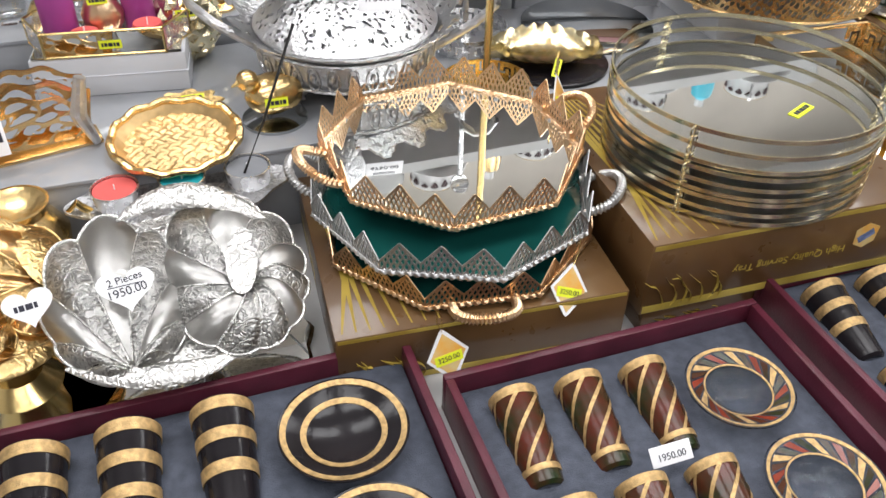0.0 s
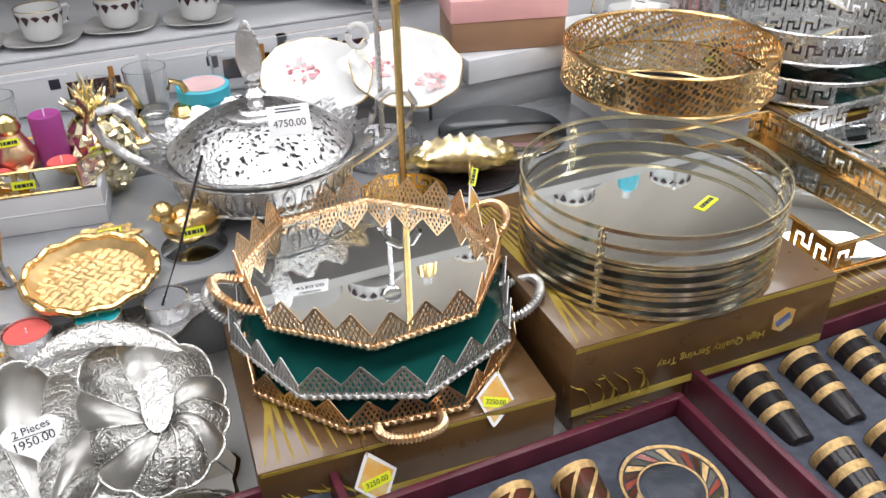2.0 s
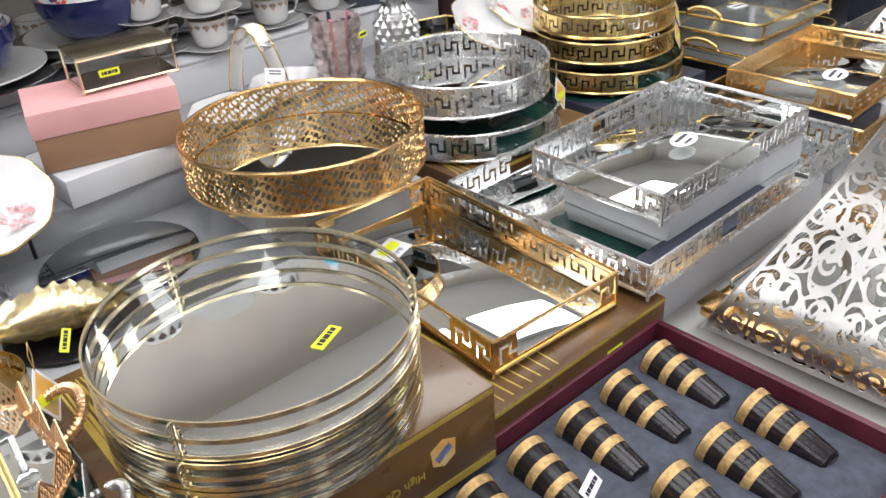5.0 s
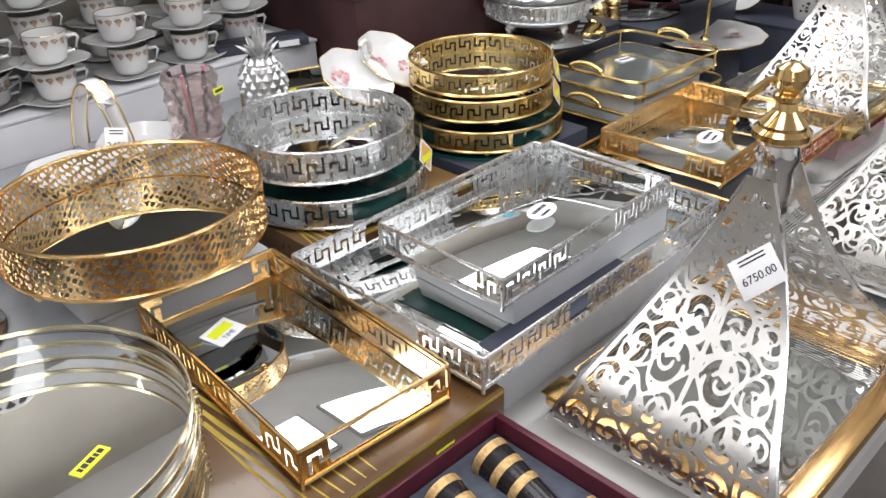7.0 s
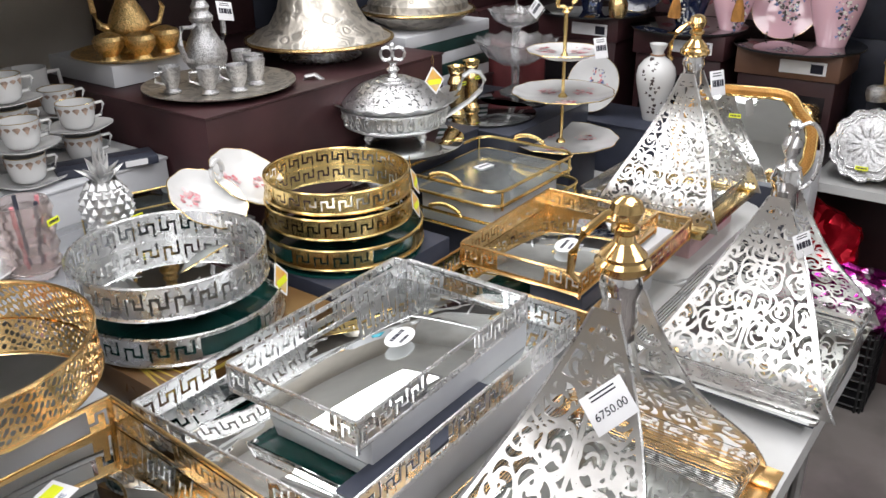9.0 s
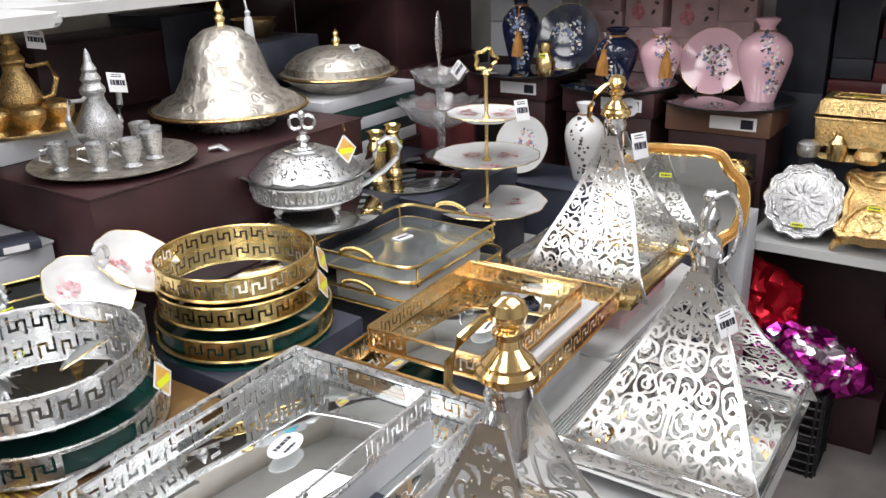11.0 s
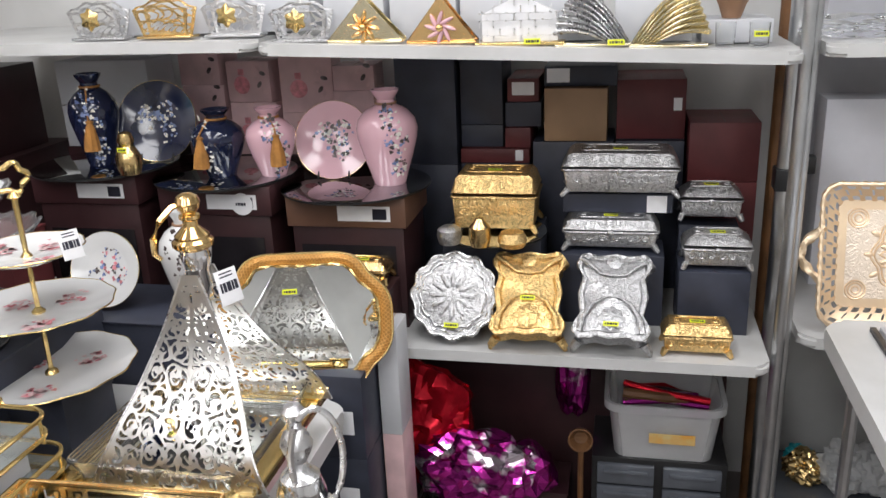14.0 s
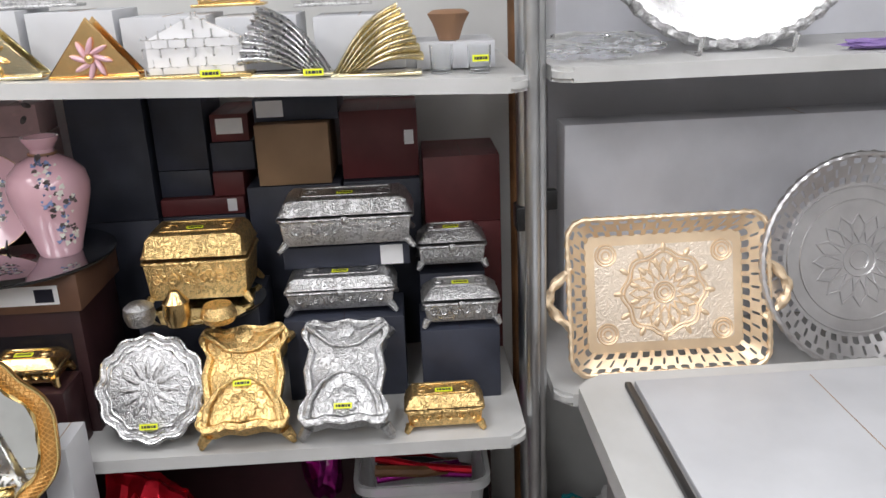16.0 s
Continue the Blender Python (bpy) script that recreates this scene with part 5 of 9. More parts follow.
def round_warp(line):
    def warp(u, v, q):
        r, z = line(v, q)
        return Vector((r * math.cos(6.28319 * u), r * math.sin(6.28319 * u), z))
    return warp


CUTSILVER = mat("bright_cast_silver", (0.60, 0.60, 0.61), 0.30, 1.0, 0.10, 14, 1.0, 150)
LID_LACE = to_mesh("lid_lace", pierced(filigree, 420, 30, round_warp(lid_line), 0.003), CUTSILVER)
RIM_LACE = to_mesh("rim_lace", pierced(crest, 360, 12, round_warp(lambda v, q: (0.124 + 0.034 * v + q * 0.6, 0.087 + 0.020 * v + q)), 0.003), CUTSILVER)
HEART = to_mesh("heart", tube([(0, 0.0078 * math.sin(t) * (1 - 0.35 * math.cos(t)), 0.017 * math.cos(t) + 0.002 * abs(math.sin(t))) for t in [6.283 * i / 18 for i in range(18)]], 0.0021, 5, True), CUTSILVER)
HEART_BEAD = to_mesh("heart_bead", ball(0.0042, 0, 0, 0, 8, sz=1.7), CUTSILVER)


def tureen(x, y, z, s, label, finial="crown", rz=0):
    """A covered silver bowl: a band of hearts, a lacy flared crest, a filigree lid, loop handles and feet."""
    e = thing("covered_bowl", pose(x, y, z, 0, 0, rz) @ Matrix.Scale(s, 4), label, "covered bowl", "silver covered bowls")
    part("bowl", lathe([(0, 0.022), (0.06, 0.022), (0.095, 0.028), (0.116, 0.042), (0.124, 0.062), (0.127, 0.084), (0.121, 0.086), (0.117, 0.062), (0.09, 0.036), (0, 0.03)], 60), SILVER_CRYS, e)
    for k in range(30):
        ang = 6.283 * k / 30
        m = pose(0.1245 * math.cos(ang), 0.1245 * math.sin(ang), 0.063, 0, 9, math.degrees(ang))
        h = part("heart_relief", HEART, None, e, m=m)
        part("heart_bead", HEART_BEAD, None, h, m=pose(0.0005, 0, 0.001))
    for r, zz in ((0.121, 0.044), (0.1275, 0.083)):
        part("beaded_ring", tube([(q[0] * (1 + 0.006 * math.cos(60 * 6.283 * i / 240)), q[1] * (1 + 0.006 * math.cos(60 * 6.283 * i / 240)), q[2]) for i, q in enumerate(circle(r, zz, 240))], 0.0026, 6, True), CUTSILVER, e)
    part("lacy_crest", RIM_LACE, None, e)
    lid = part("lid", lathe([(0.124, 0.088), (0.123, 0.0915), (0.10, 0.108), (0.08, 0.121), (0.06, 0.131), (0.042, 0.1375), (0.02, 0.1415), (0, 0.142)], 56), CUTSILVER, e)
    part("filigree", LID_LACE, None, lid)
    part("lid_collar", lathe([(0.044, 0.141), (0.046, 0.146), (0.040, 0.149), (0.030, 0.148), (0.026, 0.152), (0.0, 0.154)], 40), SILVER, lid)
    fin = part("finial_stem", lathe([(0.013, 0.152), (0.009, 0.16), (0.016, 0.168), (0.007, 0.177), (0.011, 0.184), (0, 0.186)], 20), SILVER, e)
    if finial == "leaf":
        part("finial_leaf", lathe([(0, 0), (0.012, 0.01), (0.018, 0.035), (0.013, 0.066), (0.004, 0.084), (0, 0.086)], 18, fy=0.25), CUTSILVER, fin, m=pose(0, 0, 0.182))
    else:
        for sg in (-1, 1):
            part("finial_scroll", tube([(sg * (0.014 + 0.014 * math.cos(t)), 0, 0.205 + 0.015 * math.sin(t)) for t in [6.283 * i / 14 for i in range(14)]], 0.0042, 6, True), SILVER, fin)
        part("finial_tip", ball(0.009, 0, 0, 0.222, 10), SILVER, fin)
    for sg in (-1, 1):
        pts = [(sg * 0.118, 0, 0.05), (sg * 0.145, 0, 0.066), (sg * 0.18, 0, 0.088), (sg * 0.208, 0, 0.115), (sg * 0.216, 0, 0.138), (sg * 0.205, 0, 0.156), (sg * 0.184, 0, 0.160), (sg * 0.166, 0, 0.148), (sg * 0.158, 0, 0.128), (sg * 0.154, 0, 0.116)]
        for off in (-0.004, 0.004):
            part("handle", tube([(a, b + off, c) for a, b, c in pts], [0.0055, 0.0055, 0.005, 0.005, 0.005, 0.005, 0.005, 0.005, 0.0045, 0.004], 8), CUTSILVER, e)
    for k in range(4):
        ang = radians(45 + 90 * k)
        part("foot", tube([(0.078 * math.cos(ang), 0.078 * math.sin(ang), 0.03), (0.092 * math.cos(ang), 0.092 * math.sin(ang), 0.016), (0.09 * math.cos(ang), 0.09 * math.sin(ang), 0.006), (0.096 * math.cos(ang), 0.096 * math.sin(ang), 0.002)], [0.014, 0.010, 0.007, 0.006], 8), CUTSILVER, e)
    return e


def disc(x, y, z, r, label, material=None, name="round_mirror"):
    e = thing(name, pose(x, y, z), label, "mirror plate", "round mirror plates")
    part("mirror_face", lathe([(0, 0.0042), (r - 0.003, 0.0042), (r - 0.001, 0.006), (r - 0.004, 0.0072), (0, 0.0072)], 64), material or MIRROR_D, e)
    part("backing", lathe([(0, 0), (r - 0.002, 0), (r - 0.002, 0.004), (0, 0.004)], 64), BLACKPL, e)
    return z + 0.0074


tureen(0.275, 1.245, 0.8855, 1.16, "large crystal-cut silver covered bowl with a leaf finial", "leaf", -16)
white_tag(face(0.30, 1.13, 1.075, 60, -8), 0.062, 0.045, "4750.00")
zt = disc(2.385, 1.51, 0.9705, 0.19, "round smoked mirror plate under the silver tureen", MIRROR)
tureen(2.385, 1.51, zt, 1.12, "silver covered tureen with scroll handles on a round mirror", "crown", -50)
diamond_tag(face(2.40, 1.385, 1.15, 75, -25))

# pole stands with crystal tops
def pole_stand(x, y, z, h, r, metal, label, ring_r=0.07):
    e = thing("napkin_stand", pose(x, y, z), label, "stand", "pole stands")
    part("base_disc", lathe([(0, 0), (ring_r, 0), (ring_r, 0.004), (ring_r * 0.96, 0.008), (0, 0.010)], 40), metal, e)
    part("lattice_rim", key_band(bmesh.new(), 6.283 * ring_r, 0.03, bent(ring_r, 0.002), t=0.0012, units=14), metal, e)
    part("pole", lathe([(0, 0.008), (0.012, 0.008), (0.008, 0.016), (r, 0.022), (r, h), (r * 1.5, h + 0.003), (r * 1.2, h + 0.01), (0, h + 0.01)], 18), metal, e)
    b = bmesh.new()
    bmesh.ops.create_icosphere(b, subdivisions=2, radius=0.02)
    part("crystal_ball", b, CRYSTAL, e, m=pose(0, 0, h + 0.026))
    return e


pole_stand(0.472, 1.125, 0.8855, 0.34, 0.006, GOLDY, "gold pole stand with a crystal ball top")
pole_stand(0.512, 1.33, 0.8855, 0.37, 0.005, SILVER, "silver pole stand with a crystal top and pierced base", 0.075)

# leaf dish on its black plate, large smoked mirrors
zt = disc(0.63, 1.20, 0.8855, 0.095, "round black glass plate under the gold leaf dish", BLACKGL)
e = thing("leaf_dish", pose(0.61, 1.20, zt, 0, 0, -18), "two stacked gold leaf-shaped dishes", "dish")
for k, (sc, dz) in enumerate(((1.0, 0.0), (0.92, 0.014))):
    bm = bmesh.new()
    ny, nx = 26, 12
    grid = []
    for i in range(ny + 1):
        f = i / ny
        w = 0.062 * math.sin(math.pi * min(1, f * 0.97 + 0.02)) ** 0.8 * sc
        row = []
        for j in range(nx + 1):
            u = j / nx * 2 - 1
            jag = 1 + 0.10 * abs(u) ** 6 * math.sin(f * 50)
            row.append(bm.verts.new(((f - 0.5) * 0.2 * sc, u * w * jag, dz + 0.006 + 0.022 * abs(u) ** 1.6 + 0.0024 * math.sin((f * 18 + abs(u) * 3) * 3.14))))
        grid.append(row)
    for i in range(ny):
        for j in range(nx):
            bm.faces.new((grid[i][j], grid[i][j + 1], grid[i + 1][j + 1], grid[i + 1][j]))
    bmesh.ops.solidify(bm, geom=bm.faces[:], thickness=0.0015)
    part("leaf", bm, PALE, e)
part("leaf_stem", tube([(0.09, 0, 0.012), (0.115, 0.004, 0.02), (0.135, 0.0, 0.022)], 0.004, 6), PALE, e)
sticker(face(0.60, 1.13, 0.915, 40, 0, 60))
disc(0.755, 1.325, 0.8855, 0.125, "large round smoked mirror lying on the step", MIRROR_D)


# pink gift boxes with a glass casket
zz = 0.945
for k, (sz, mtl, lid, dx, dy, rz, sx, sy, lab) in enumerate(((0.05, WHITE_CARD, None, 0.0, 0.0, 3, 0.25, 0.17, "white carton under the pink gift box"), (0.075, MAUVE, PINKCARD, 0.0, 0.005, -14, 0.235, 0.15, "brown gift box with a pink lift-off lid"))):
    carton(0.86 + dx, 1.535 + dy, zz, sx, sy, sz if k == 0 else 0.105, mtl, lab, rz, lid=lid)
    zz += (sz if k == 0 else 0.105) + 0.001
e = thing("glass_casket", pose(0.915, 1.55, zz, 0, 0, -6), "small brass-framed glass casket with a closed lid", "casket")
for a, b, lx, ly in ((0, -1, 0.16, 0.002), (0, 1, 0.16, 0.002), (-1, 0, 0.002, 0.096), (1, 0, 0.002, 0.096)):
    part("glass_pane", box(lx, ly, 0.05, a * 0.08, b * 0.05, 0.006, 0), GLASS, e)
part("lid_panel", box(0.166, 0.106, 0.004, 0, 0, 0.058, 0.001), PALE, e)
part("bottom_mirror", box(0.158, 0.096, 0.003, 0, 0, 0.004, 0), MIRROR_D, e)
for zz2 in (0.005, 0.057):
    part("brass_frame", tube([(a, b, zz2) for a, b in ((-0.081, -0.051), (0.081, -0.051), (0.081, 0.051), (-0.081, 0.051))], 0.0025, 6, True), PALE, e)
for a in (-1, 1):
    for b in (-1, 1):
        part("brass_post", tube([(a * 0.081, b * 0.051, 0.0), (a * 0.081, b * 0.051, 0.058)], 0.0022, 6), PALE, e)
sticker(pose(0.875, 1.4975, zz + 0.03, 80, 0, -6))


# ---- porcelain ----
def shell_dish(x, y, z, rz, lean, label, s=1.0):
    """A pair of scalloped white dishes with roses and gilt edge, standing on end."""
    e = thing("shell_dish", pose(x, y, z, 0, 0, rz), label, "porcelain dish", "shell dishes")
    for k, (dx, sc) in enumerate(((-0.078 * s, 0.095 * s), (0.078 * s, 0.098 * s))):
        m = pose(dx, 0, sc * 0.99 * math.cos(radians(lean)) + 0.004) @ pose(0, 0, 0, 90 - lean)
        prof = [(0, 0.0), (0.6, 0.004 / sc), (0.85, 0.016 / sc), (1.0, 0.026 / sc), (0.985, 0.029 / sc), (0.84, 0.020 / sc), (0.6, 0.008 / sc), (0, 0.004 / sc)]
        d = part("dish", lathe([(a * sc, b * sc) for a, b in prof], 72, 9, 0.02), PORC, e, m=m)
        part("gilt_edge", tube([(q[0] * (1 + 0.02 * math.cos(9 * t)), q[1] * (1 + 0.02 * math.cos(9 * t)), 0.0275) for q, t in [((0.995 * sc * math.cos(t), 0.995 * sc * math.sin(t)), t) for t in [6.283 * i / 72 for i in range(72)]]], 0.0016, 5, True), GOLDY, d)
        blooms(d, ((-0.035 * s, 0.02 * s), (0.04 * s, -0.03 * s)) if k else ((-0.02 * s, 0.03 * s),), (PETAL_P, PALEPINK), 11 + k, 0.026 * s, lambda a, b: pose(a, b, 0.0078 if math.hypot(a, b) < 0.055 * s else 0.018), 0.010, 16)
    part("loop_handle", tube([(0.018 * math.cos(t), 0.012, 0.12 * s + 0.022 * math.sin(t)) for t in [6.283 * i / 20 for i in range(20)]], 0.006, 8, True), PORC, e)
    return e


shell_dish(0.525, 1.475, 0.9305, -10, 66, "white scalloped twin dish with pink roses and a gilt edge", 1.12)


def plate(x, y, z, r, label, m=None, name="plate", mtl=None, deep=0.014, scal=0, group="plates"):
    e = thing(name, m if m is not None else pose(x, y, z), label, "plate", group)
    part("dish", lathe([(0, 0.0), (r * 0.55, 0.0), (r * 0.62, 0.003), (r, deep), (r, deep + 0.002), (r * 0.62, 0.006), (r * 0.55, 0.0035), (0, 0.003)], 56, scal, 0.03 if scal else 0), mtl or PORC, e)
    part("gilt_edge", tube([(q[0] * (1 + (0.03 * math.cos(scal * 6.283 * i / 64) if scal else 0)), q[1] * (1 + (0.03 * math.cos(scal * 6.283 * i / 64) if scal else 0)), q[2]) for i, q in enumerate(circle(r, deep + 0.001, 64))], 0.0012, 5, True), GOLDY, e)
    return e


def cup(x, y, z, label, rz=0, s=1.0, saucer=True, printmat=None):
    e = thing("teacup", pose(x, y, z, 0, 0, rz) @ Matrix.Scale(s, 4), label, "teacup", "porcelain cups")
    zc = 0.006 if saucer else 0
    if saucer:
        sq = lathe([(0, 0.0), (0.035, 0.0), (0.045, 0.004), (0.074, 0.011), (0.074, 0.013), (0.045, 0.007), (0.035, 0.004), (0, 0.003)], 40, 4, 0.06)
        part("saucer", sq, PORC, e)
    c = part("cup", lathe([(0, 0), (0.024, 0), (0.030, 0.003), (0.036, 0.010), (0.0405, 0.035), (0.0425, 0.06), (0.040, 0.06), (0.037, 0.035), (0.031, 0.012), (0, 0.008)], 32), PORC, e, m=pose(0, 0, zc))
    part("handle", tube([(0.036, 0, 0.05), (0.060, 0, 0.052), (0.063, 0, 0.046), (0.054, 0, 0.022), (0.031, 0, 0.018)], 0.0036, 8), PORC, c)
    bm = bmesh.new()
    for k in range(14):
        a = 6.283 * k / 14
        own = bmesh.new()
        vs = [own.verts.new((0.0435 * math.cos(a + d), 0.0435 * math.sin(a + d), 0.048 + h)) for d, h in ((-0.20, 0.002), (0, -0.005 - 0.004 * (k % 3)), (0.18, 0.001), (0.06, 0.005), (-0.08, 0.005))]
        own.faces.new(vs)
        join(bm, own)
    tagged(part("printed_garland", bm, printmat or GARL, c), kind="stuff")
    part("gilt_line", tube(circle(0.0422, 0.0605, 32), 0.0009, 4, True), GOLDY, c)
    return e


C1 = cup(1.21, 1.80, 1.031, "white porcelain teacup with a printed garland on a square saucer", -20)
for x, y, z, rz in ((1.39, 1.84, 1.031, -35), (1.54, 1.84, 1.031, -30), (1.70, 1.88, 1.031, -25), (1.58, 1.96, 1.031, -40), (1.42, 2.02, 1.031, -35), (1.26, 1.98, 1.031, -30), (1.75, 2.05, 1.031, -28), (1.58, 2.13, 1.031, -30),
                    (1.38, 1.845, 1.105, -30), (1.545, 1.845, 1.105, -20), (1.255, 1.985, 1.105, -25), (1.585, 1.965, 1.105, -33), (1.70, 1.885, 1.105, -15), (1.10, 1.86, 1.031, -30), (1.42, 2.02, 1.105, -22), (1.255, 1.985, 1.179, -20), (1.585, 1.965, 1.179, -30), (1.42, 2.02, 1.179, -25), (1.10, 1.86, 1.105, -30), (1.75, 2.05, 1.105, -20), (0.96, 2.16, 1.031, -30), (1.12, 2.14, 1.031, -30), (1.21, 1.80, 1.105, -35)):
    copy_thing(C1, pose(x, y, z, 0, 0, rz))
# jugs behind the cups
for x, y in ((1.76, 2.2), (1.58, 2.28)):
    e = thing("milk_jug", pose(x, y, 1.031), "white porcelain jug with a printed garland", "jug", "porcelain jugs")
    part("body", lathe([(0, 0), (0.045, 0), (0.055, 0.02), (0.058, 0.08), (0.048, 0.14), (0.05, 0.17), (0.046, 0.17), (0.044, 0.14), (0.05, 0.08), (0, 0.02)], 36), PORC, e)
    part("handle", tube([(0.05, 0, 0.15), (0.085, 0, 0.15), (0.09, 0, 0.10), (0.055, 0, 0.045)], 0.006, 8), PORC, e)
    part("spout", lathe([(0, 0), (0.02, 0.01), (0.024, 0.03), (0, 0.032)], 12), PORC, e, m=pose(-0.045, 0, 0.142, 0, -25))
    part("printed_garland", lathe([(0.0592, 0.075), (0.0594, 0.075), (0.0560, 0.105), (0.0558, 0.105)], 36), MAUVE, e)
# saucers and cups at the far left, on white cartons
for k, (x, y) in enumerate(((-0.33, 1.87), (-0.165, 1.85), (-0.02, 1.84), (0.13, 1.86), (0.29, 1.84))):
    cup(x, y, 1.031, "white porcelain teacup with dark and pink print on a saucer", 30, 1.05, True, DKWINE)
for k, x in enumerate((-0.30, 0.0, 0.30, 0.56)):
    e = carton(x, 1.712, 0.932, 0.285, 0.02, 0.085, WHITE_CARD, "white printed porcelain carton facing the table", group="white porcelain cartons")
    part("printed_photo", box(0.10, 0.0008, 0.035, 0.05, -0.0106, 0.02, 0), DKWINE, e)
    part("printed_emblem", box(0.02, 0.0008, 0.02, -0.02, -0.0106, 0.045, 0.0003), INK, e)
    part("printed_bottle", box(0.010, 0.0008, 0.05, 0.085, -0.0112, 0.025, 0.0003), TAN_TASSEL, e)
    part("printed_line", box(0.13, 0.0008, 0.004, -0.06, -0.0106, 0.07, 0), GREY_CARD, e)


def blue_bowl(x, y, z, label, s=1.0):
    e = thing("serving_bowl", pose(x, y, z) @ Matrix.Scale(s, 4), label, "bowl", "blue bowls")
    part("plate", lathe([(0, 0), (0.09, 0), (0.10, 0.004), (0.155, 0.016), (0.155, 0.018), (0.10, 0.008), (0, 0.004)], 48), MIRROR_D, e)
    part("white_plate", lathe([(0, 0.006), (0.08, 0.006), (0.13, 0.024), (0.13, 0.027), (0.08, 0.011), (0, 0.010)], 48), PORC, e)
    part("bowl", lathe([(0, 0.018), (0.05, 0.018), (0.075, 0.035), (0.092, 0.07), (0.096, 0.095), (0.0935, 0.095)], 48), COBALT, e)
    inn = part("inside", lathe([(0.0935, 0.095), (0.089, 0.07), (0.072, 0.038), (0.05, 0.024), (0, 0.023)], 48), PORC, e)
    for k in range(10):
        a = 6.283 * k / 10
        for mtl, dr, ds in ((PETAL_R, 0.0, 0.011), (COBALT, 0.6, 0.008)):
            own = bmesh.new()
            for q in range(5):
                t = 6.283 * q / 5
                b2 = bmesh.new()
                bmesh.ops.create_circle(b2, cap_ends=True, segments=7, radius=ds * 0.6)
                join(own, moved(b2, pose(ds * math.cos(t), ds * math.sin(t), 0)))
            part("painted_flower", own, mtl, inn, m=pose(0, 0, 0, 0, 0, math.degrees(a) + 18 * dr) @ pose(0.0875, 0, 0.072 + 0.01 * (dr > 0), 0, -72, 0))
    return e


carton(0.73, 1.86, 1.031, 0.16, 0.14, 0.035, WHITE_CARD, "small white stand under a bowl")
blue_bowl(0.73, 1.86, 1.067, "cobalt blue bowl with a red flower pattern inside, on stacked plates", 1.15)
carton(0.49, 2.02, 1.031, 0.16, 0.14, 0.035, WHITE_CARD, "small white stand under a bowl")
blue_bowl(0.49, 2.02, 1.067, "cobalt blue bowl with a red flower pattern inside, on pale plates", 1.15)
carton(1.02, 1.93, 1.031, 0.16, 0.14, 0.035, WHITE_CARD, "small white stand under a bowl")
blue_bowl(1.02, 1.93, 1.067, "cobalt blue bowl with a painted inside on grey plates", 1.15)

# handled dish, crystal tumbler, silver pineapple, gold-edged tray
e = thing("handled_dish", pose(1.20, 1.60, 0.9455, 0, 0, 15), "white twin porcelain dish with an arched gilt-edged handle", "dish")
for sg in (-1, 1):
    d = part("dish", lathe([(0, 0.0), (0.05, 0.0), (0.065, 0.006), (0.085, 0.03), (0.083, 0.032), (0.062, 0.010), (0, 0.005)], 44, 7, 0.04), PORC, e, m=pose(sg * 0.085, 0, 0))
    blooms(d, ((0.02, -0.01), (-0.03, 0.02)), (PETAL_P,), 31 + sg, 0.02, lambda a, b: pose(a, b, 0.0062))
hp = [(0, -0.07 + 0.14 * i / 20, 0.03 + 0.14 * math.sin(math.pi * i / 20) ** 0.7) for i in range(21)]
part("arched_handle", moved(tube([(0, b, c) for a, b, c in hp], 0.018, 10, flat=0.22), pose(0, 0, 0)), PORC, e)
for sg in (-1, 1):
    part("gilt_line", tube([(sg * 0.018, b, c) for a, b, c in hp], 0.002, 6), GOLDY, e)
white_tag(face(1.19, 1.515, 1.02, 70, -10, -14), 0.04, 0.055, "2450")
e = thing("crystal_tumbler", pose(1.385, 1.575, 0.9455), "tall diamond-cut crystal tumbler with pens in it", "tumbler")
bm = lathe([(0, 0), (0.043, 0), (0.045, 0.004)] + [(0.050 + 0.002 * i / 8 + (0.006 if i % 2 else 0), 0.004 + 0.146 * i / 8) for i in range(1, 9)] + [(0.047, 0.15), (0.042, 0.02), (0, 0.016)], 14)
part("cut_glass", bm, mat("rose_tinted_crystal", (0.90, 0.80, 0.78), 0.05, 0.0, 0.05, 10, 0.9, 45, "voronoi", trans=0.9), e)
for k in range(5):
    part("pen", tube([(0.02 * math.cos(k * 1.3), 0.02 * math.sin(k * 1.3), 0.018), (0.036 * math.cos(k * 1.3), 0.036 * math.sin(k * 1.3), 0.152)], 0.004, 6), (PETAL_P, NAVY, DKWINE)[k % 3], e)
sticker(face(1.415, 1.52, 1.06, 80, 20), 0.03, 0.012)


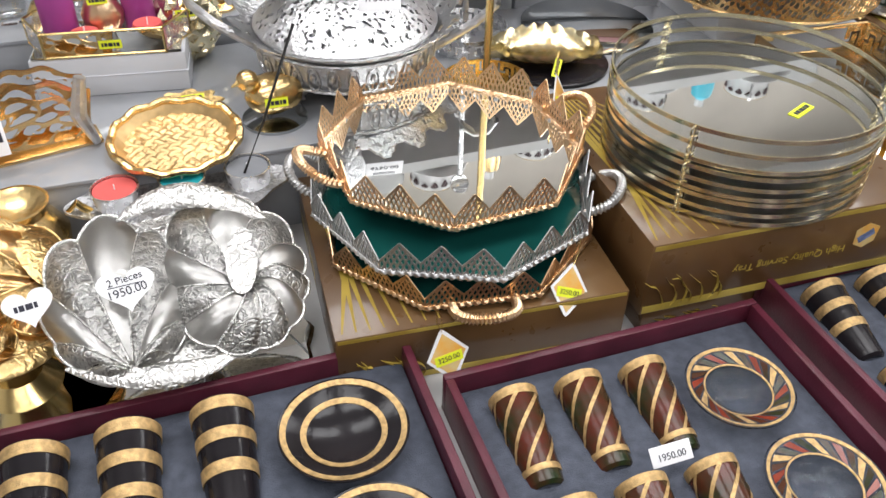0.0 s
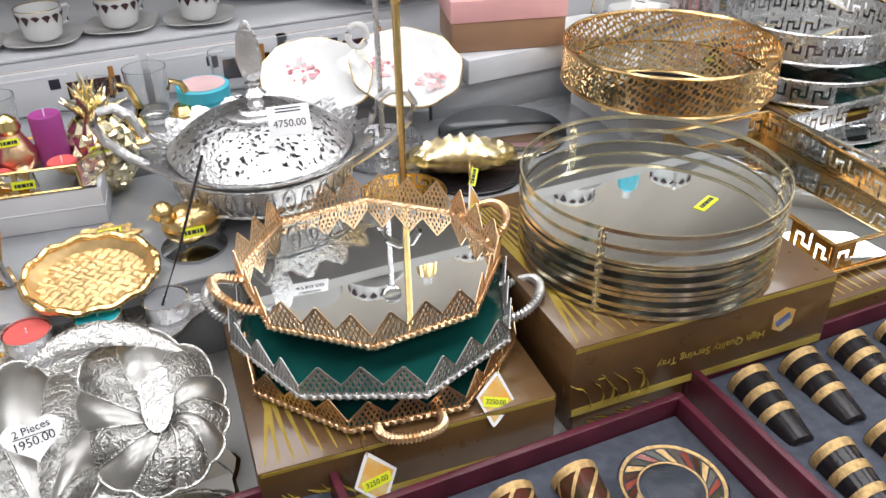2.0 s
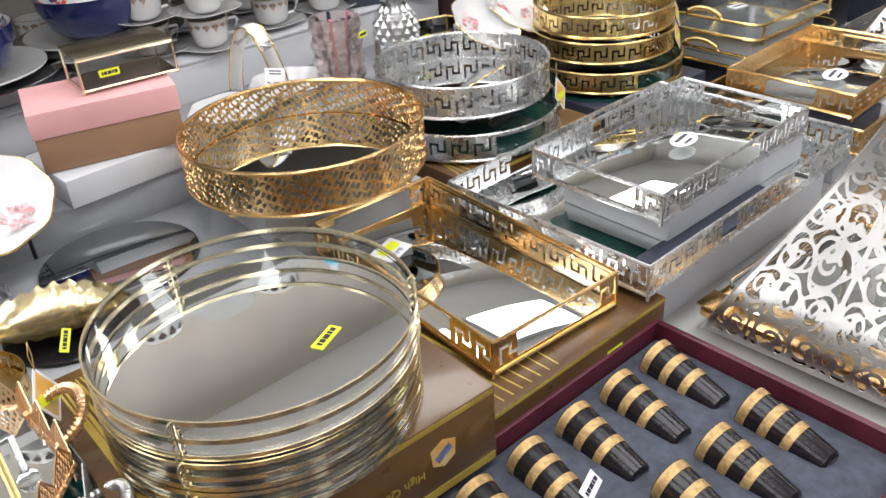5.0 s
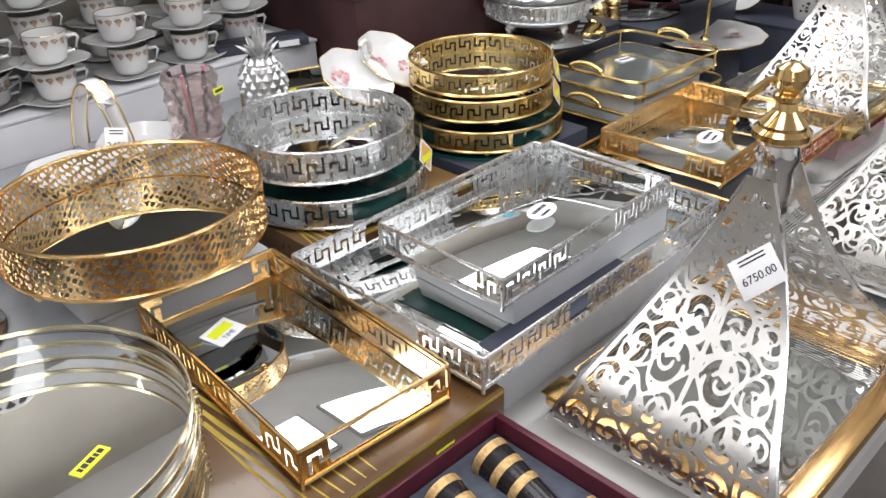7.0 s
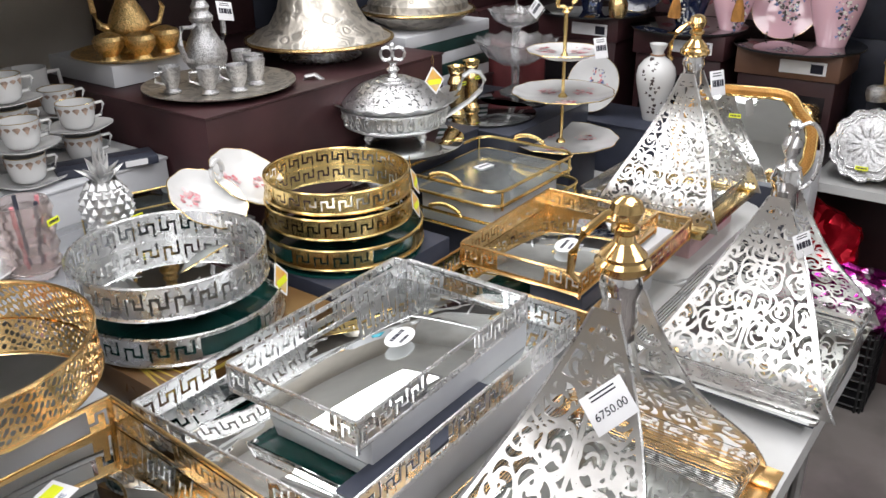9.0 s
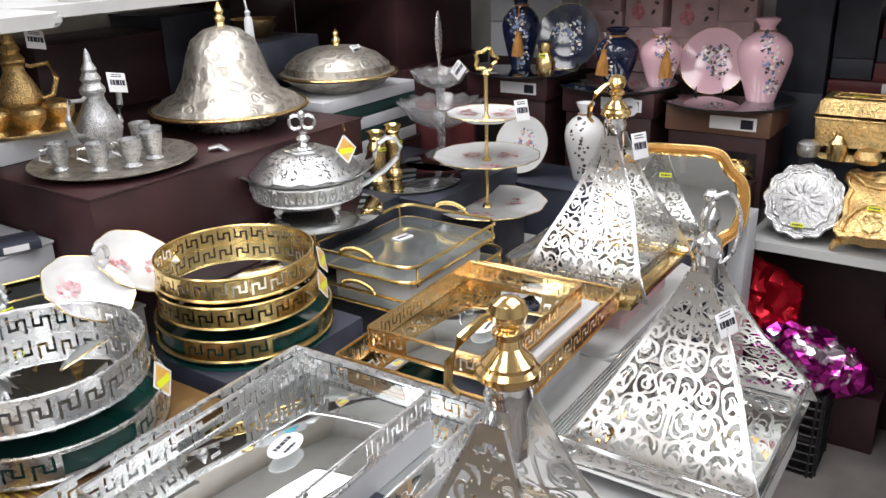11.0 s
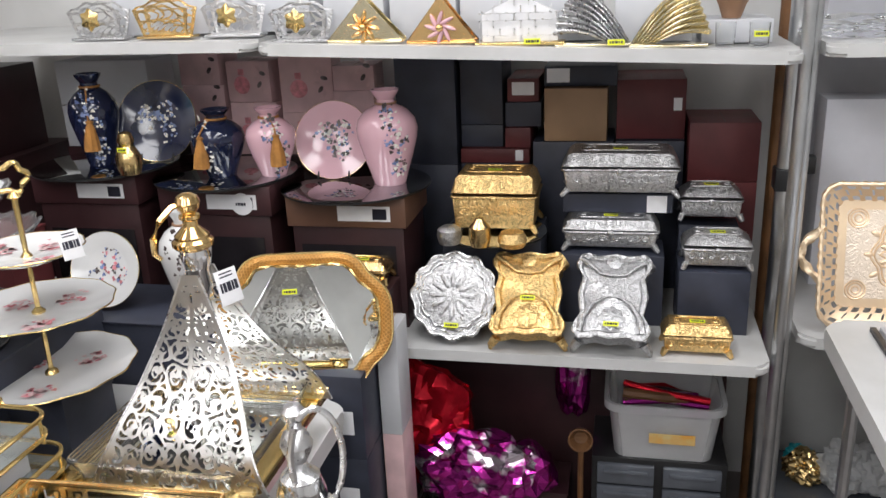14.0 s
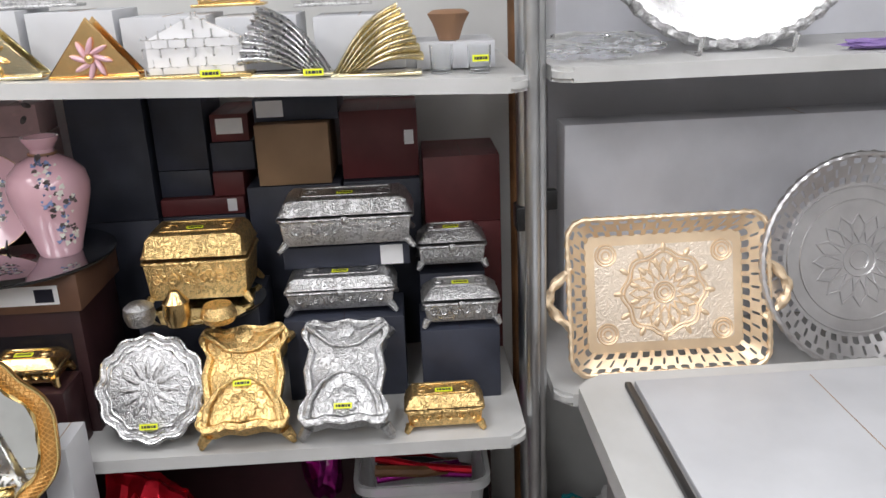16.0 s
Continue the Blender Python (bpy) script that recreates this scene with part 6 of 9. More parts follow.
def pineapple(x, y, z, s, metal, label):
    e = thing("pineapple_ornament", pose(x, y, z) @ Matrix.Scale(s, 4), label, "ornament", "pineapples")
    part("fruit", lathe([(0, 0), (0.022, 0.002), (0.038, 0.025), (0.042, 0.05), (0.034, 0.082), (0.016, 0.096), (0, 0.098)], 30), metal, e)
    bm = bmesh.new()
    for r in range(7):
        for c in range(13):
            f = (r + 0.5) / 7
            a = 6.283 * (c + 0.5 * (r % 2)) / 13
            rad = 0.042 * math.sin(math.pi * (0.16 + 0.70 * f)) ** 0.7
            own = bmesh.new()
            bmesh.ops.create_cone(own, segments=4, radius1=0.0118, radius2=0.001, depth=0.009, cap_ends=False)
            join(bm, moved(own, pose(rad * math.cos(a), rad * math.sin(a), 0.008 + 0.086 * f) @ pose(0, 0, 0, 0, 0, math.degrees(a)) @ pose(0, 0, 0, 0, 90)))
    part("scaly_skin", bm, metal, e)
    cr = bmesh.new()
    for k in range(16):
        a, t = 2.4 * k, k / 16
        dx, dy = math.cos(a), math.sin(a)
        join(cr, tube([(0.006 * dx, 0.006 * dy, 0.094), (0.022 * dx * (1.1 - t), 0.022 * dy * (1.1 - t), 0.108 + 0.026 * t), (0.040 * dx * (1.1 - t), 0.040 * dy * (1.1 - t), 0.116 + 0.044 * t)], [0.008, 0.0095, 0.0006], 6, flat=0.45))
    part("crown", cr, metal, e)
    return e


e = thing("gilt_edged_tray", pose(1.68, 1.60, 0.9455, 0, 0, -18), "six-sided mirror tray with a thin gilt edge", "tray")
hexa = [(0.15 * math.cos(radians(60 * k)), 0.115 * math.sin(radians(60 * k))) for k in range(6)]
part("mirror_base", slab(hexa, 0, 0.004), MIRROR_D, e)
for zz3 in (0.004, 0.045):
    part("gilt_rail", tube([(a, b, zz3) for a, b in hexa], 0.0026, 6, True), GOLDY, e)
for a, b in hexa:
    part("gilt_post", tube([(a, b, 0), (a, b, 0.045)], 0.0024, 6), GOLDY, e)
for k in range(6):
    (a, b), (c, d) = hexa[k], hexa[(k + 1) % 6]
    part("glass_pane", box(math.hypot(c - a, d - b) - 0.006, 0.0015, 0.038, 0, 0, 0.005, 0), MIRROR_D, e, m=pose((a + c) / 2, (b + d) / 2, 0, 0, 0, math.degrees(math.atan2(d - b, c - a))))
solo("tealight_cup", lathe([(0, 0), (0.028, 0), (0.03, 0.035), (0.027, 0.035), (0.025, 0.02), (0, 0.02)], 28), SILVER, pose(1.545, 1.59, 0.95), "small silver tealight cup", "tealight cup")
pineapple(1.585, 1.625, 0.9502, 1.22, SATIN, "silver pineapple ornament in the mirror tray")
sticker(face(1.595, 1.535, 1.005, 75, 5), 0.028, 0.011)
cup(1.77, 1.60, 0.9502, "plain white cup in the gilt-edged tray", 10, 0.55, False)
shell_dish(1.79, 1.50, 0.9455, 14, 56, "white scalloped twin dish leaning behind the gold trays", 0.92)
carton(1.70, 1.80, 1.031, 0.22, 0.08, 0.02, NAVY, "flat navy carton with a paper label under the cups", rz=-20, stick=(0.05, 0.014, 0.06, 0.003))


# ---- left end of the table ----
e = thing("candle_carton", pose(-0.085, 1.372, 0.8855, 0, 0, -8), "white carton under the candle tray", "carton")
part("body", box(0.235, 0.13, 0.066, 0, 0, 0, 0.002), WHITE_CARD, e)
part("lid_line", box(0.237, 0.132, 0.001, 0, 0, 0.034, 0), GREY_CARD, e)
e = thing("candle_tray", pose(-0.085, 1.372, 0.952, 0, 0, -8), "brass-edged mirrored glass tray holding candles", "tray")
part("mirror_base", box(0.225, 0.13, 0.004, 0, 0, 0.0, 0), MIRROR, e)
hx = [(-0.09, -0.065), (0.09, -0.065), (0.125, 0.0), (0.09, 0.065), (-0.09, 0.065), (-0.125, 0.0)]
for k in range(6):
    (a, b), (c, d) = hx[k], hx[(k + 1) % 6]
    part("mirror_pane", box(math.hypot(c - a, d - b) - 0.004, 0.002, 0.038, 0, 0, 0.003, 0), CRYSTAL if k else MIRROR, e, m=pose((a + c) / 2, (b + d) / 2, 0, 0, 0, math.degrees(math.atan2(d - b, c - a))))
for zz4 in (0.003, 0.042):
    part("brass_rail", tube([(a, b, zz4) for a, b in hx], 0.0022, 6, True), GOLDY, e)
for a, b in hx:
    part("brass_post", tube([(a, b, 0.0), (a, b, 0.042)], 0.0022, 6), GOLDY, e)
sticker(pose(-0.085, 1.3045, 0.972, 88, 0, -8), 0.034, 0.013)


def candle(x, y, z, r, h, wax, label):
    e = thing("candle", pose(x, y, z), label, "candle", "candles")
    part("wax", lathe([(0, 0), (r * 0.96, 0), (r, 0.002), (r, h - 0.003), (r * 0.94, h), (r * 0.5, h - 0.003), (0, h - 0.004)], 28), wax, e)
    part("wick", tube([(0, 0, h - 0.005), (0.001, 0, h + 0.008)], 0.0012, 5), TAG_W, e)
    return e


candle(-0.155, 1.375, 0.9565, 0.027, 0.085, PURPLEW, "round purple pillar candle")
candle(-0.035, 1.395, 0.9565, 0.025, 0.090, PURPLEW, "square-sided purple pillar candle")
candle(-0.12, 1.335, 0.9565, 0.023, 0.028, REDW, "coral red tealight candle in the tray")
candle(-0.025, 1.335, 0.9565, 0.023, 0.032, REDW, "coral red tealight candle in the tray")
e = thing("pear_ornament", pose(-0.09, 1.385, 0.9565), "shiny rose-gold pear ornament with a gold top", "ornament")
part("fruit", lathe([(0, 0), (0.02, 0.002), (0.031, 0.02), (0.033, 0.036), (0.024, 0.056), (0.015, 0.074), (0.011, 0.088), (0, 0.094)], 30), ROSE, e)
part("gold_top", lathe([(0.0165, 0.072), (0.02, 0.08), (0.016, 0.094), (0.006, 0.102), (0, 0.104)], 20), GOLDY, e)
sticker(face(-0.092, 1.352, 1.025, 78), 0.03, 0.012)
pineapple(0.035, 1.42, 0.8855, 1.35, PALE, "pale gold pineapple ornament behind the candle tray")
sticker(face(0.035, 1.36, 0.985, 75), 0.03, 0.012)
# tumblers with gold figures, blue tin
for k, (x, y, s) in enumerate(((-0.25, 1.55, 1.0), (-0.12, 1.56, 1.0), (0.05, 1.55, 1.0), (0.14, 1.58, 1.05), (0.30, 1.60, 1.05), (-0.38, 1.56, 1.0))):
    e = thing("glass_tumbler", pose(x, y, 0.9305) @ Matrix.Scale(s, 4), "plain clear glass tumbler behind the gold figures", "tumbler", "glass tumblers")
    part("glass", lathe([(0, 0), (0.026, 0), (0.03, 0.01), (0.038, 0.10), (0.0365, 0.10), (0.0285, 0.012), (0, 0.008)], 28), GLASS, e)
for k, (x, y, h) in enumerate(((0.10, 1.50, 0.10), (0.19, 1.52, 0.085), (-0.19, 1.50, 0.10), (-0.30, 1.50, 0.09))):
    e = thing("gold_figurine", pose(x, y, 0.9305), "small gold swan-like figurine on a round base", "figurine", "gold figurines")
    part("base", lathe([(0, 0), (0.03, 0), (0.032, 0.006), (0.02, 0.014), (0.025, 0.03), (0.015, 0.045), (0, 0.046)], 22), GOLD_HAM, e)
    part("neck", tube([(0, 0, 0.03), (0.015, 0, 0.06), (0.004, 0, h), (-0.014, 0, h + 0.008), (-0.02, 0, h - 0.008)], [0.010, 0.008, 0.006, 0.006, 0.004], 8), GOLDY, e)
e = thing("round_tin", pose(0.235, 1.545, 0.9305), "round cyan tin with a pink printed lid", "tin")
part("tin_body", lathe([(0, 0), (0.046, 0), (0.047, 0.05), (0, 0.05)], 36), CYAN, e)
part("tin_lid", lathe([(0.0485, 0.045), (0.0495, 0.045), (0.0495, 0.066), (0.047, 0.069), (0, 0.069)], 36), CYAN, e)
part("printed_disc", lathe([(0, 0.0692), (0.042, 0.0692), (0.042, 0.0698), (0, 0.0698)], 36), PALEPINK, e)

# gold bird, woven dishes
e = thing("bird_ornament", pose(0.135, 1.155, 0.8855, 0, 0, 20), "small gold bird-shaped candle holder on a mirror foot", "ornament")
part("mirror_foot", lathe([(0, 0), (0.05, 0), (0.05, 0.005), (0, 0.005)], 32), MIRROR_D, e)
part("body", moved(ball(0.036, 0, 0, 0.045, 20, sz=0.85), Matrix.Diagonal((1.2, 1, 1, 1))), GOLD_HAM, e)
part("head", ball(0.017, -0.038, 0, 0.077, 14), GOLD_HAM, e)
part("beak", tube([(-0.05, 0, 0.078), (-0.064, 0, 0.075)], [0.006, 0.001], 8), GOLDY, e)
part("wing", moved(ball(0.025, 0, 0, 0, 12, sz=0.3), pose(0.012, -0.03, 0.055, 75, 10, 0)), GOLD_HAM, e)
part("tail", tube([(0.035, 0, 0.05), (0.062, 0, 0.066)], [0.016, 0.006], 8, flat=0.4), GOLD_HAM, e)
sticker(face(0.135, 1.115, 0.935, 75), 0.034, 0.014)


def woven_dish(x, y, z, r, m, label):
    e = thing("woven_dish", m, label, "dish", "woven dishes")
    part("dish", lathe([(0, 0), (r * 0.8, 0.002), (r * 0.95, 0.010), (r, 0.02), (r * 0.97, 0.021), (r * 0.8, 0.006), (0, 0.004)], 48, 24, 0.02, fy=0.82), BASKET, e)
    for k in range(-5, 6):
        a = k / 6 * r * 0.8
        ln = math.sqrt(max(0.0, (r * 0.8) ** 2 - a * a))
        for vert in (0, 1):
            pts = [((a if vert else t * ln), (t * ln if vert else a) * 1.0, 0.0062 + 0.0022 * math.sin(t * 22 + k * 3.14 + vert * 3.14)) for t in [i / 12 * 2 - 1 for i in range(13)]]
            part("woven_strip", moved(tube(pts, 0.006, 6, flat=0.35), Matrix.Diagonal((1, 0.82, 1, 1)) @ pose(0, 0, 0, 0, 0, 45)), BASKET, e)
    part("hammered_rim", tube([(q[0], q[1], q[2] + 0.003 * math.sin(i * 1.3)) for i, q in enumerate(circle(r, 0.02, 60, fy=0.82))], 0.006, 8, True), GOLD_HAM, e)
    return e


woven_dish(-0.015, 1.10, 0.89, 0.09, pose(-0.015, 1.105, 0.895, 14, 0, 0), "oval gold basket-woven dish leaning forward")
solo("gold_leaf_card", slab([(0.05 * (1 + 0.15 * math.cos(9 * t)) * math.cos(t), 0.03 * (1 + 0.15 * math.cos(9 * t)) * math.sin(t)) for t in [6.283 * i / 40 for i in range(40)]], 0, 0.004), GOLD_EMB, pose(0.01, 1.225, 0.8935, 12), "gold leaf-edged dish lying behind the woven dish", "dish")
sticker(face(0.02, 1.205, 0.915, 30), 0.034, 0.011)

# tealight tray and silver petal dish on a mirror stand
e = thing("tealight_tray", pose(-0.02, 1.035, 0.855), "silver embossed tray with three tealight cups", "tray")
part("tray", lathe([(0, 0.0), (0.13, 0.0), (0.15, 0.006), (0.15, 0.010), (0.13, 0.006), (0, 0.006)], 60, 6, 0.06, fy=0.5), SILVER_EMB, e)
part("leg", lathe([(0, -0.115), (0.05, -0.115), (0.03, -0.08), (0.02, -0.02), (0.05, 0.0), (0, 0.0)], 20), SILVER, e)
for dx, w in ((-0.088, REDW), (0.002, TEALW), (0.093, GREYW)):
    c = part("tealight_cup", lathe([(0, 0.004), (0.03, 0.004), (0.033, 0.03), (0.031, 0.03), (0.03, 0.012), (0, 0.012)], 28), SILVER, e, m=pose(dx, 0.0, 0.002))
    part("wax", lathe([(0, 0.01), (0.0295, 0.01), (0.0295, 0.027), (0, 0.026)], 24), w, c)
    part("wick", tube([(0, 0, 0.026), (0, 0.001, 0.034)], 0.001, 5), TAG_W, c)
solo("incense_stick", tube([(0.067, 1.02, 0.885), (0.105, 1.03, 0.96), (0.16, 1.045, 1.085)], 0.002, 6), BLACKPL, Matrix(), "thin black incense stick standing in the tealight tray", "incense stick")


def petal_dish(x, y, z, s, m, metal, label, name="petal_dish", plain=None):
    """Two lobed shells set head to tail, ribs fanning from each heart, every second rib plain satin."""
    e = thing(name, m, label, "dish", "petal dishes")
    part("underside", lathe([(0, -0.02), (0.06 * s, -0.018), (0.15 * s, -0.004), (0.152 * s, 0.0), (0, 0.002)], 40, fy=0.78), metal, e)
    SHELLS = (
        (-0.075, 0.004, 0.088, 0.122, 0.004, -0.112, 18, 162, 7, 0.008),
        (-0.075, 0.004, 0.088, 0.122, 0.004, -0.112, 162, 190, 1, 0.002),
        (0.070, 0.004, 0.094, 0.124, 0.012, -0.030, -95, 265, 11, 0.012),
    )
    for cx, cy, rx, ry, px, py, a0, a1, n, lift in SHELLS:
        for k in range(n):
            b0, b1 = radians(a0 + (a1 - a0) * k / n), radians(a0 + (a1 - a0) * (k + 1) / n)
            bm = bmesh.new()
            g = []
            for i in range(15):
                f = i / 14
                row = []
                for j in range(11):
                    u = j / 10 * 2 - 1
                    ang = (b0 + b1) / 2 + u * (b1 - b0) / 2
                    c, q = math.cos(ang), math.sin(ang)
                    k2 = (c / rx) ** 2 + (q / ry) ** 2
                    k1 = px * c / rx ** 2 + py * q / ry ** 2
                    k0 = (px / rx) ** 2 + (py / ry) ** 2 - 1
                    ln = (-k1 + math.sqrt(max(0.0, k1 * k1 - k2 * k0))) / k2 * (1.02 - 0.085 * u * u)
                    rr = ln * (0.05 + 0.95 * f)
                    an = ang + 0.40 * (1 - f) * (1 if n > 8 else 0.25)
                    hh = lift + 0.026 * math.sin(math.pi * min(1.0, 0.14 + 0.80 * f)) + 0.007 * (1 - abs(u) ** 1.6) * f ** 0.7 * (1 - 0.4 * f) - 0.010 * f ** 3
                    row.append(bm.verts.new(((cx + px + rr * math.cos(an)) * s, (cy + py + rr * math.sin(an)) * s, hh * s)))
                g.append(row)
            for i in range(14):
                for j in range(10):
                    bm.faces.new((g[i][j], g[i][j + 1], g[i + 1][j + 1], g[i + 1][j]))
            rim = [v.co.copy() for v in g[14]]
            seam = [g[i][0].co.copy() + Vector((0, 0, 0.001)) for i in range(15)]
            bmesh.ops.solidify(bm, geom=bm.faces[:], thickness=0.003)
            rib = part("shell_rib", bm, (plain or metal) if k % 2 else metal, e)
            part("rib_seam", tube(seam, 0.0014, 5), metal, rib)
            part("rolled_edge", tube(rim, 0.0024, 6), metal, rib)
    part("centre_leaf", lathe([(0, 0), (0.018 * s, 0.0), (0.020 * s, 0.003), (0.011 * s, 0.0045), (0, 0.005)], 28, fy=2.6), metal, e, m=pose(0.080 * s, 0.0, 0.036 * s, 0, 0, -12))
    sweep = [(-0.058 + 0.19 * i / 12, 0.098 + 0.035 * math.sin(math.pi * (0.1 + 0.75 * i / 12)) - 0.05 * (i / 12) ** 2, 0.020 + 0.016 * math.sin(math.pi * i / 12)) for i in range(13)]
    part("swept_leaf", tube([(a * s, b * s, c * s) for a, b, c in sweep], [0.002 + 0.019 * s * math.sin(math.pi * i / 12) ** 0.8 for i in range(13)], 12, flat=0.35), metal, e)
    low = [(-0.145 + 0.20 * i / 12, -0.055 - 0.072 * math.sin(math.pi * (0.12 + 0.6 * i / 12)), 0.006 + 0.012 * math.sin(math.pi * i / 12)) for i in range(13)]
    part("swept_leaf", tube([(a * s, b * s, c * s) for a, b, c in low], [0.002 + 0.015 * s * math.sin(math.pi * i / 12) ** 0.8 for i in range(13)], 12, flat=0.35), metal, e)
    return e


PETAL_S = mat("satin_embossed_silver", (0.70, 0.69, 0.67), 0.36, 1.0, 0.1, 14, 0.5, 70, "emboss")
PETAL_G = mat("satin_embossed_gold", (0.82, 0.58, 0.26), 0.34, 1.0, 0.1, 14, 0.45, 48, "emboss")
e = thing("mirror_stand", pose(-0.05, 0.83, TABLE), "scallop-edged round mirror foot under the silver dish", "stand")
part("mirror_foot", lathe([(0, 0), (0.155, 0), (0.16, 0.004), (0.155, 0.008), (0, 0.008)], 56, 14, 0.03), MIRROR, e)
part("stem", lathe([(0.05, 0.008), (0.03, 0.03), (0.024, 0.05), (0.05, 0.085), (0, 0.086)], 28), SILVER, e)
petal_dish(0, 0, 0, 1.0, pose(-0.045, 0.83, 0.858, 18, 3, 4) @ Matrix.Scale(0.96, 4), PETAL_S, "silver embossed two-lobed shell dish leaning forward", plain=mat("pale_satin_silver", (0.68, 0.67, 0.65), 0.36, 1.0, 0.08, 14, 0.25, 60))
e = thing("heart_tag", face(-0.098, 0.785, 0.912, 45, 4), "white heart-shaped tag with a handwritten price", "price tag")
hp = [(0.0021 * 16 * math.sin(t) ** 3, 0.0019 * (13 * math.cos(t) - 5 * math.cos(2 * t) - 2 * math.cos(3 * t) - math.cos(4 * t))) for t in [6.283 * i / 40 for i in range(40)]]
part("heart_card", slab([(a * 0.95, b * 0.9) for a, b in hp[::-1]], 0, 0.0008), TAG_W, e)
lettering("2 Pieces", 0.012, e, pose(0, 0.010, 0.0012, 0, 0, 6))
lettering("1950.00", 0.014, e, pose(0, -0.004, 0.0012, 0, 0, 6))
part("pen_line", box(0.04, 0.001, 0.0003, 0, 0.003, 0.0008, 0), INK, e)
e = thing("mirror_stand", pose(-0.255, 0.84, TABLE), "round mirror foot under the gold dish", "stand")
part("mirror_foot", lathe([(0, 0), (0.12, 0), (0.12, 0.008), (0, 0.008)], 48), MIRROR, e)
part("stem", lathe([(0.05, 0.008), (0.03, 0.03), (0.05, 0.08), (0, 0.081)], 24), GOLDY, e)
petal_dish(0, 0, 0, 1.0, pose(-0.265, 0.87, 0.862, 22, 8, 40) @ Matrix.Scale(0.8, 4), PETAL_G, "gold embossed two-lobed shell dish with a white tag", plain=GOLD)
e = thing("heart_tag", face(-0.205, 0.80, 0.90, 45, 10), "white heart-shaped tag with faint writing", "price tag")
part("heart_card", slab([(a * 0.8, b * 0.8) for a, b in hp[::-1]], 0, 0.0008), TAG_W, e)
bars(e, 0.04, 0.015, pose(0, 0, 0.001), 4)


# gold ornate napkin holder and gold handled pot at the far left
def napkin_fan(x, y, z, m, w, h, metal, label, seed=1, stand=True, group="napkin holders", name="napkin_holder"):
    e = thing(name, m, label, "napkin holder", group)
    fld = lambda u, v: max(0.17 - abs(math.sin(11 * u + 3 * math.sin(6 * v + seed)) * math.cos(9 * v + 2 * u)), 0.10 - min(u, 1 - u, v, 1 - v) * 1.6)
    top = lambda u: 0.72 + 0.28 * math.sin(math.pi * u) + 0.03 * math.sin(20 * u)
    for dy in (-0.014, 0.014):
        part("pierced_leaf", pierced(fld, 36, 26, lambda u, v, q: Vector(((u - 0.5) * w * (0.8 + 0.2 * v), dy * (1 + 0.8 * v) + q, 0.006 + v * h * top(u))), 0.002), metal, e)
    part("base_plate", box(w, 0.05, 0.006, 0, 0, 0, 0.002), metal, e)
    return e


napkin_fan(-0.20, 1.175, 0.8855, pose(-0.20, 1.17, 0.8855, 0, 0, 12), 0.16, 0.11, GOLD, "gold pierced leaf napkin holder with a jewelled edge")
solo("jewelled_edge", tube([(0.07, -0.03, 0.0), (0.055, -0.03, 0.05), (0.07, -0.03, 0.105)], [0.006, 0.012, 0.008], 10), SILVER_CRYS, pose(-0.20, 1.17, 0.892, 0, 0, 12), "silver jewelled spine of a napkin holder", "ornament")
white_tag(face(-0.255, 1.10, 0.95, 70, 10), 0.05, 0.05)
e = thing("gold_pot", pose(-0.235, 1.03, TABLE), "gold embossed pot with a scroll handle", "pot")
part("body", lathe([(0, 0), (0.04, 0), (0.03, 0.02), (0.055, 0.06), (0.06, 0.10), (0.04, 0.135), (0.045, 0.15), (0.04, 0.15), (0, 0.12)], 32), GOLD_HAM, e)
part("scroll_handle", tube([(0.05, 0, 0.06), (0.085, 0, 0.07), (0.095, 0, 0.11), (0.075, 0, 0.135), (0.06, 0, 0.12)], [0.006, 0.008, 0.008, 0.006, 0.004], 8), GOLDY, e)
diamond_tag(face(0.250, 0.668, 0.806, 66, 0, 8), "3250.00")
diamond_tag(face(0.425, 0.700, 0.838, 55, 8, -25), "3250.00")
diamond_tag(face(0.535, 0.99, 0.945, 70, 50, -20))


# ---- silver along the back ----
def teapot(x, y, z, s, metal, label, rz=0):
    e = thing("teapot", pose(x, y, z, 0, 0, rz) @ Matrix.Scale(s, 4), label, "teapot", "ewers")
    part("body", lathe([(0, 0), (0.036, 0), (0.038, 0.006), (0.024, 0.018), (0.05, 0.045), (0.056, 0.07), (0.045, 0.10), (0.026, 0.135), (0.024, 0.15), (0.03, 0.158), (0.026, 0.16), (0, 0.16)], 36), metal, e)
    lid = part("lid", lathe([(0.029, 0.16), (0.03, 0.166), (0.02, 0.18), (0.024, 0.19), (0.016, 0.205), (0.018, 0.212), (0.010, 0.228), (0.006, 0.25), (0, 0.262)], 28), metal, e)
    part("spout", tube([(0.045, 0, 0.06), (0.075, 0, 0.075), (0.085, 0, 0.11), (0.088, 0, 0.15), (0.105, 0, 0.175)], [0.014, 0.011, 0.008, 0.007, 0.008], 10), metal, e)
    part("handle", tube([(-0.045, 0, 0.06), (-0.08, 0, 0.07), (-0.095, 0, 0.11), (-0.08, 0, 0.15), (-0.04, 0, 0.145), (-0.028, 0, 0.15)], [0.006, 0.007, 0.007, 0.006, 0.005, 0.005], 8), metal, e)
    return e


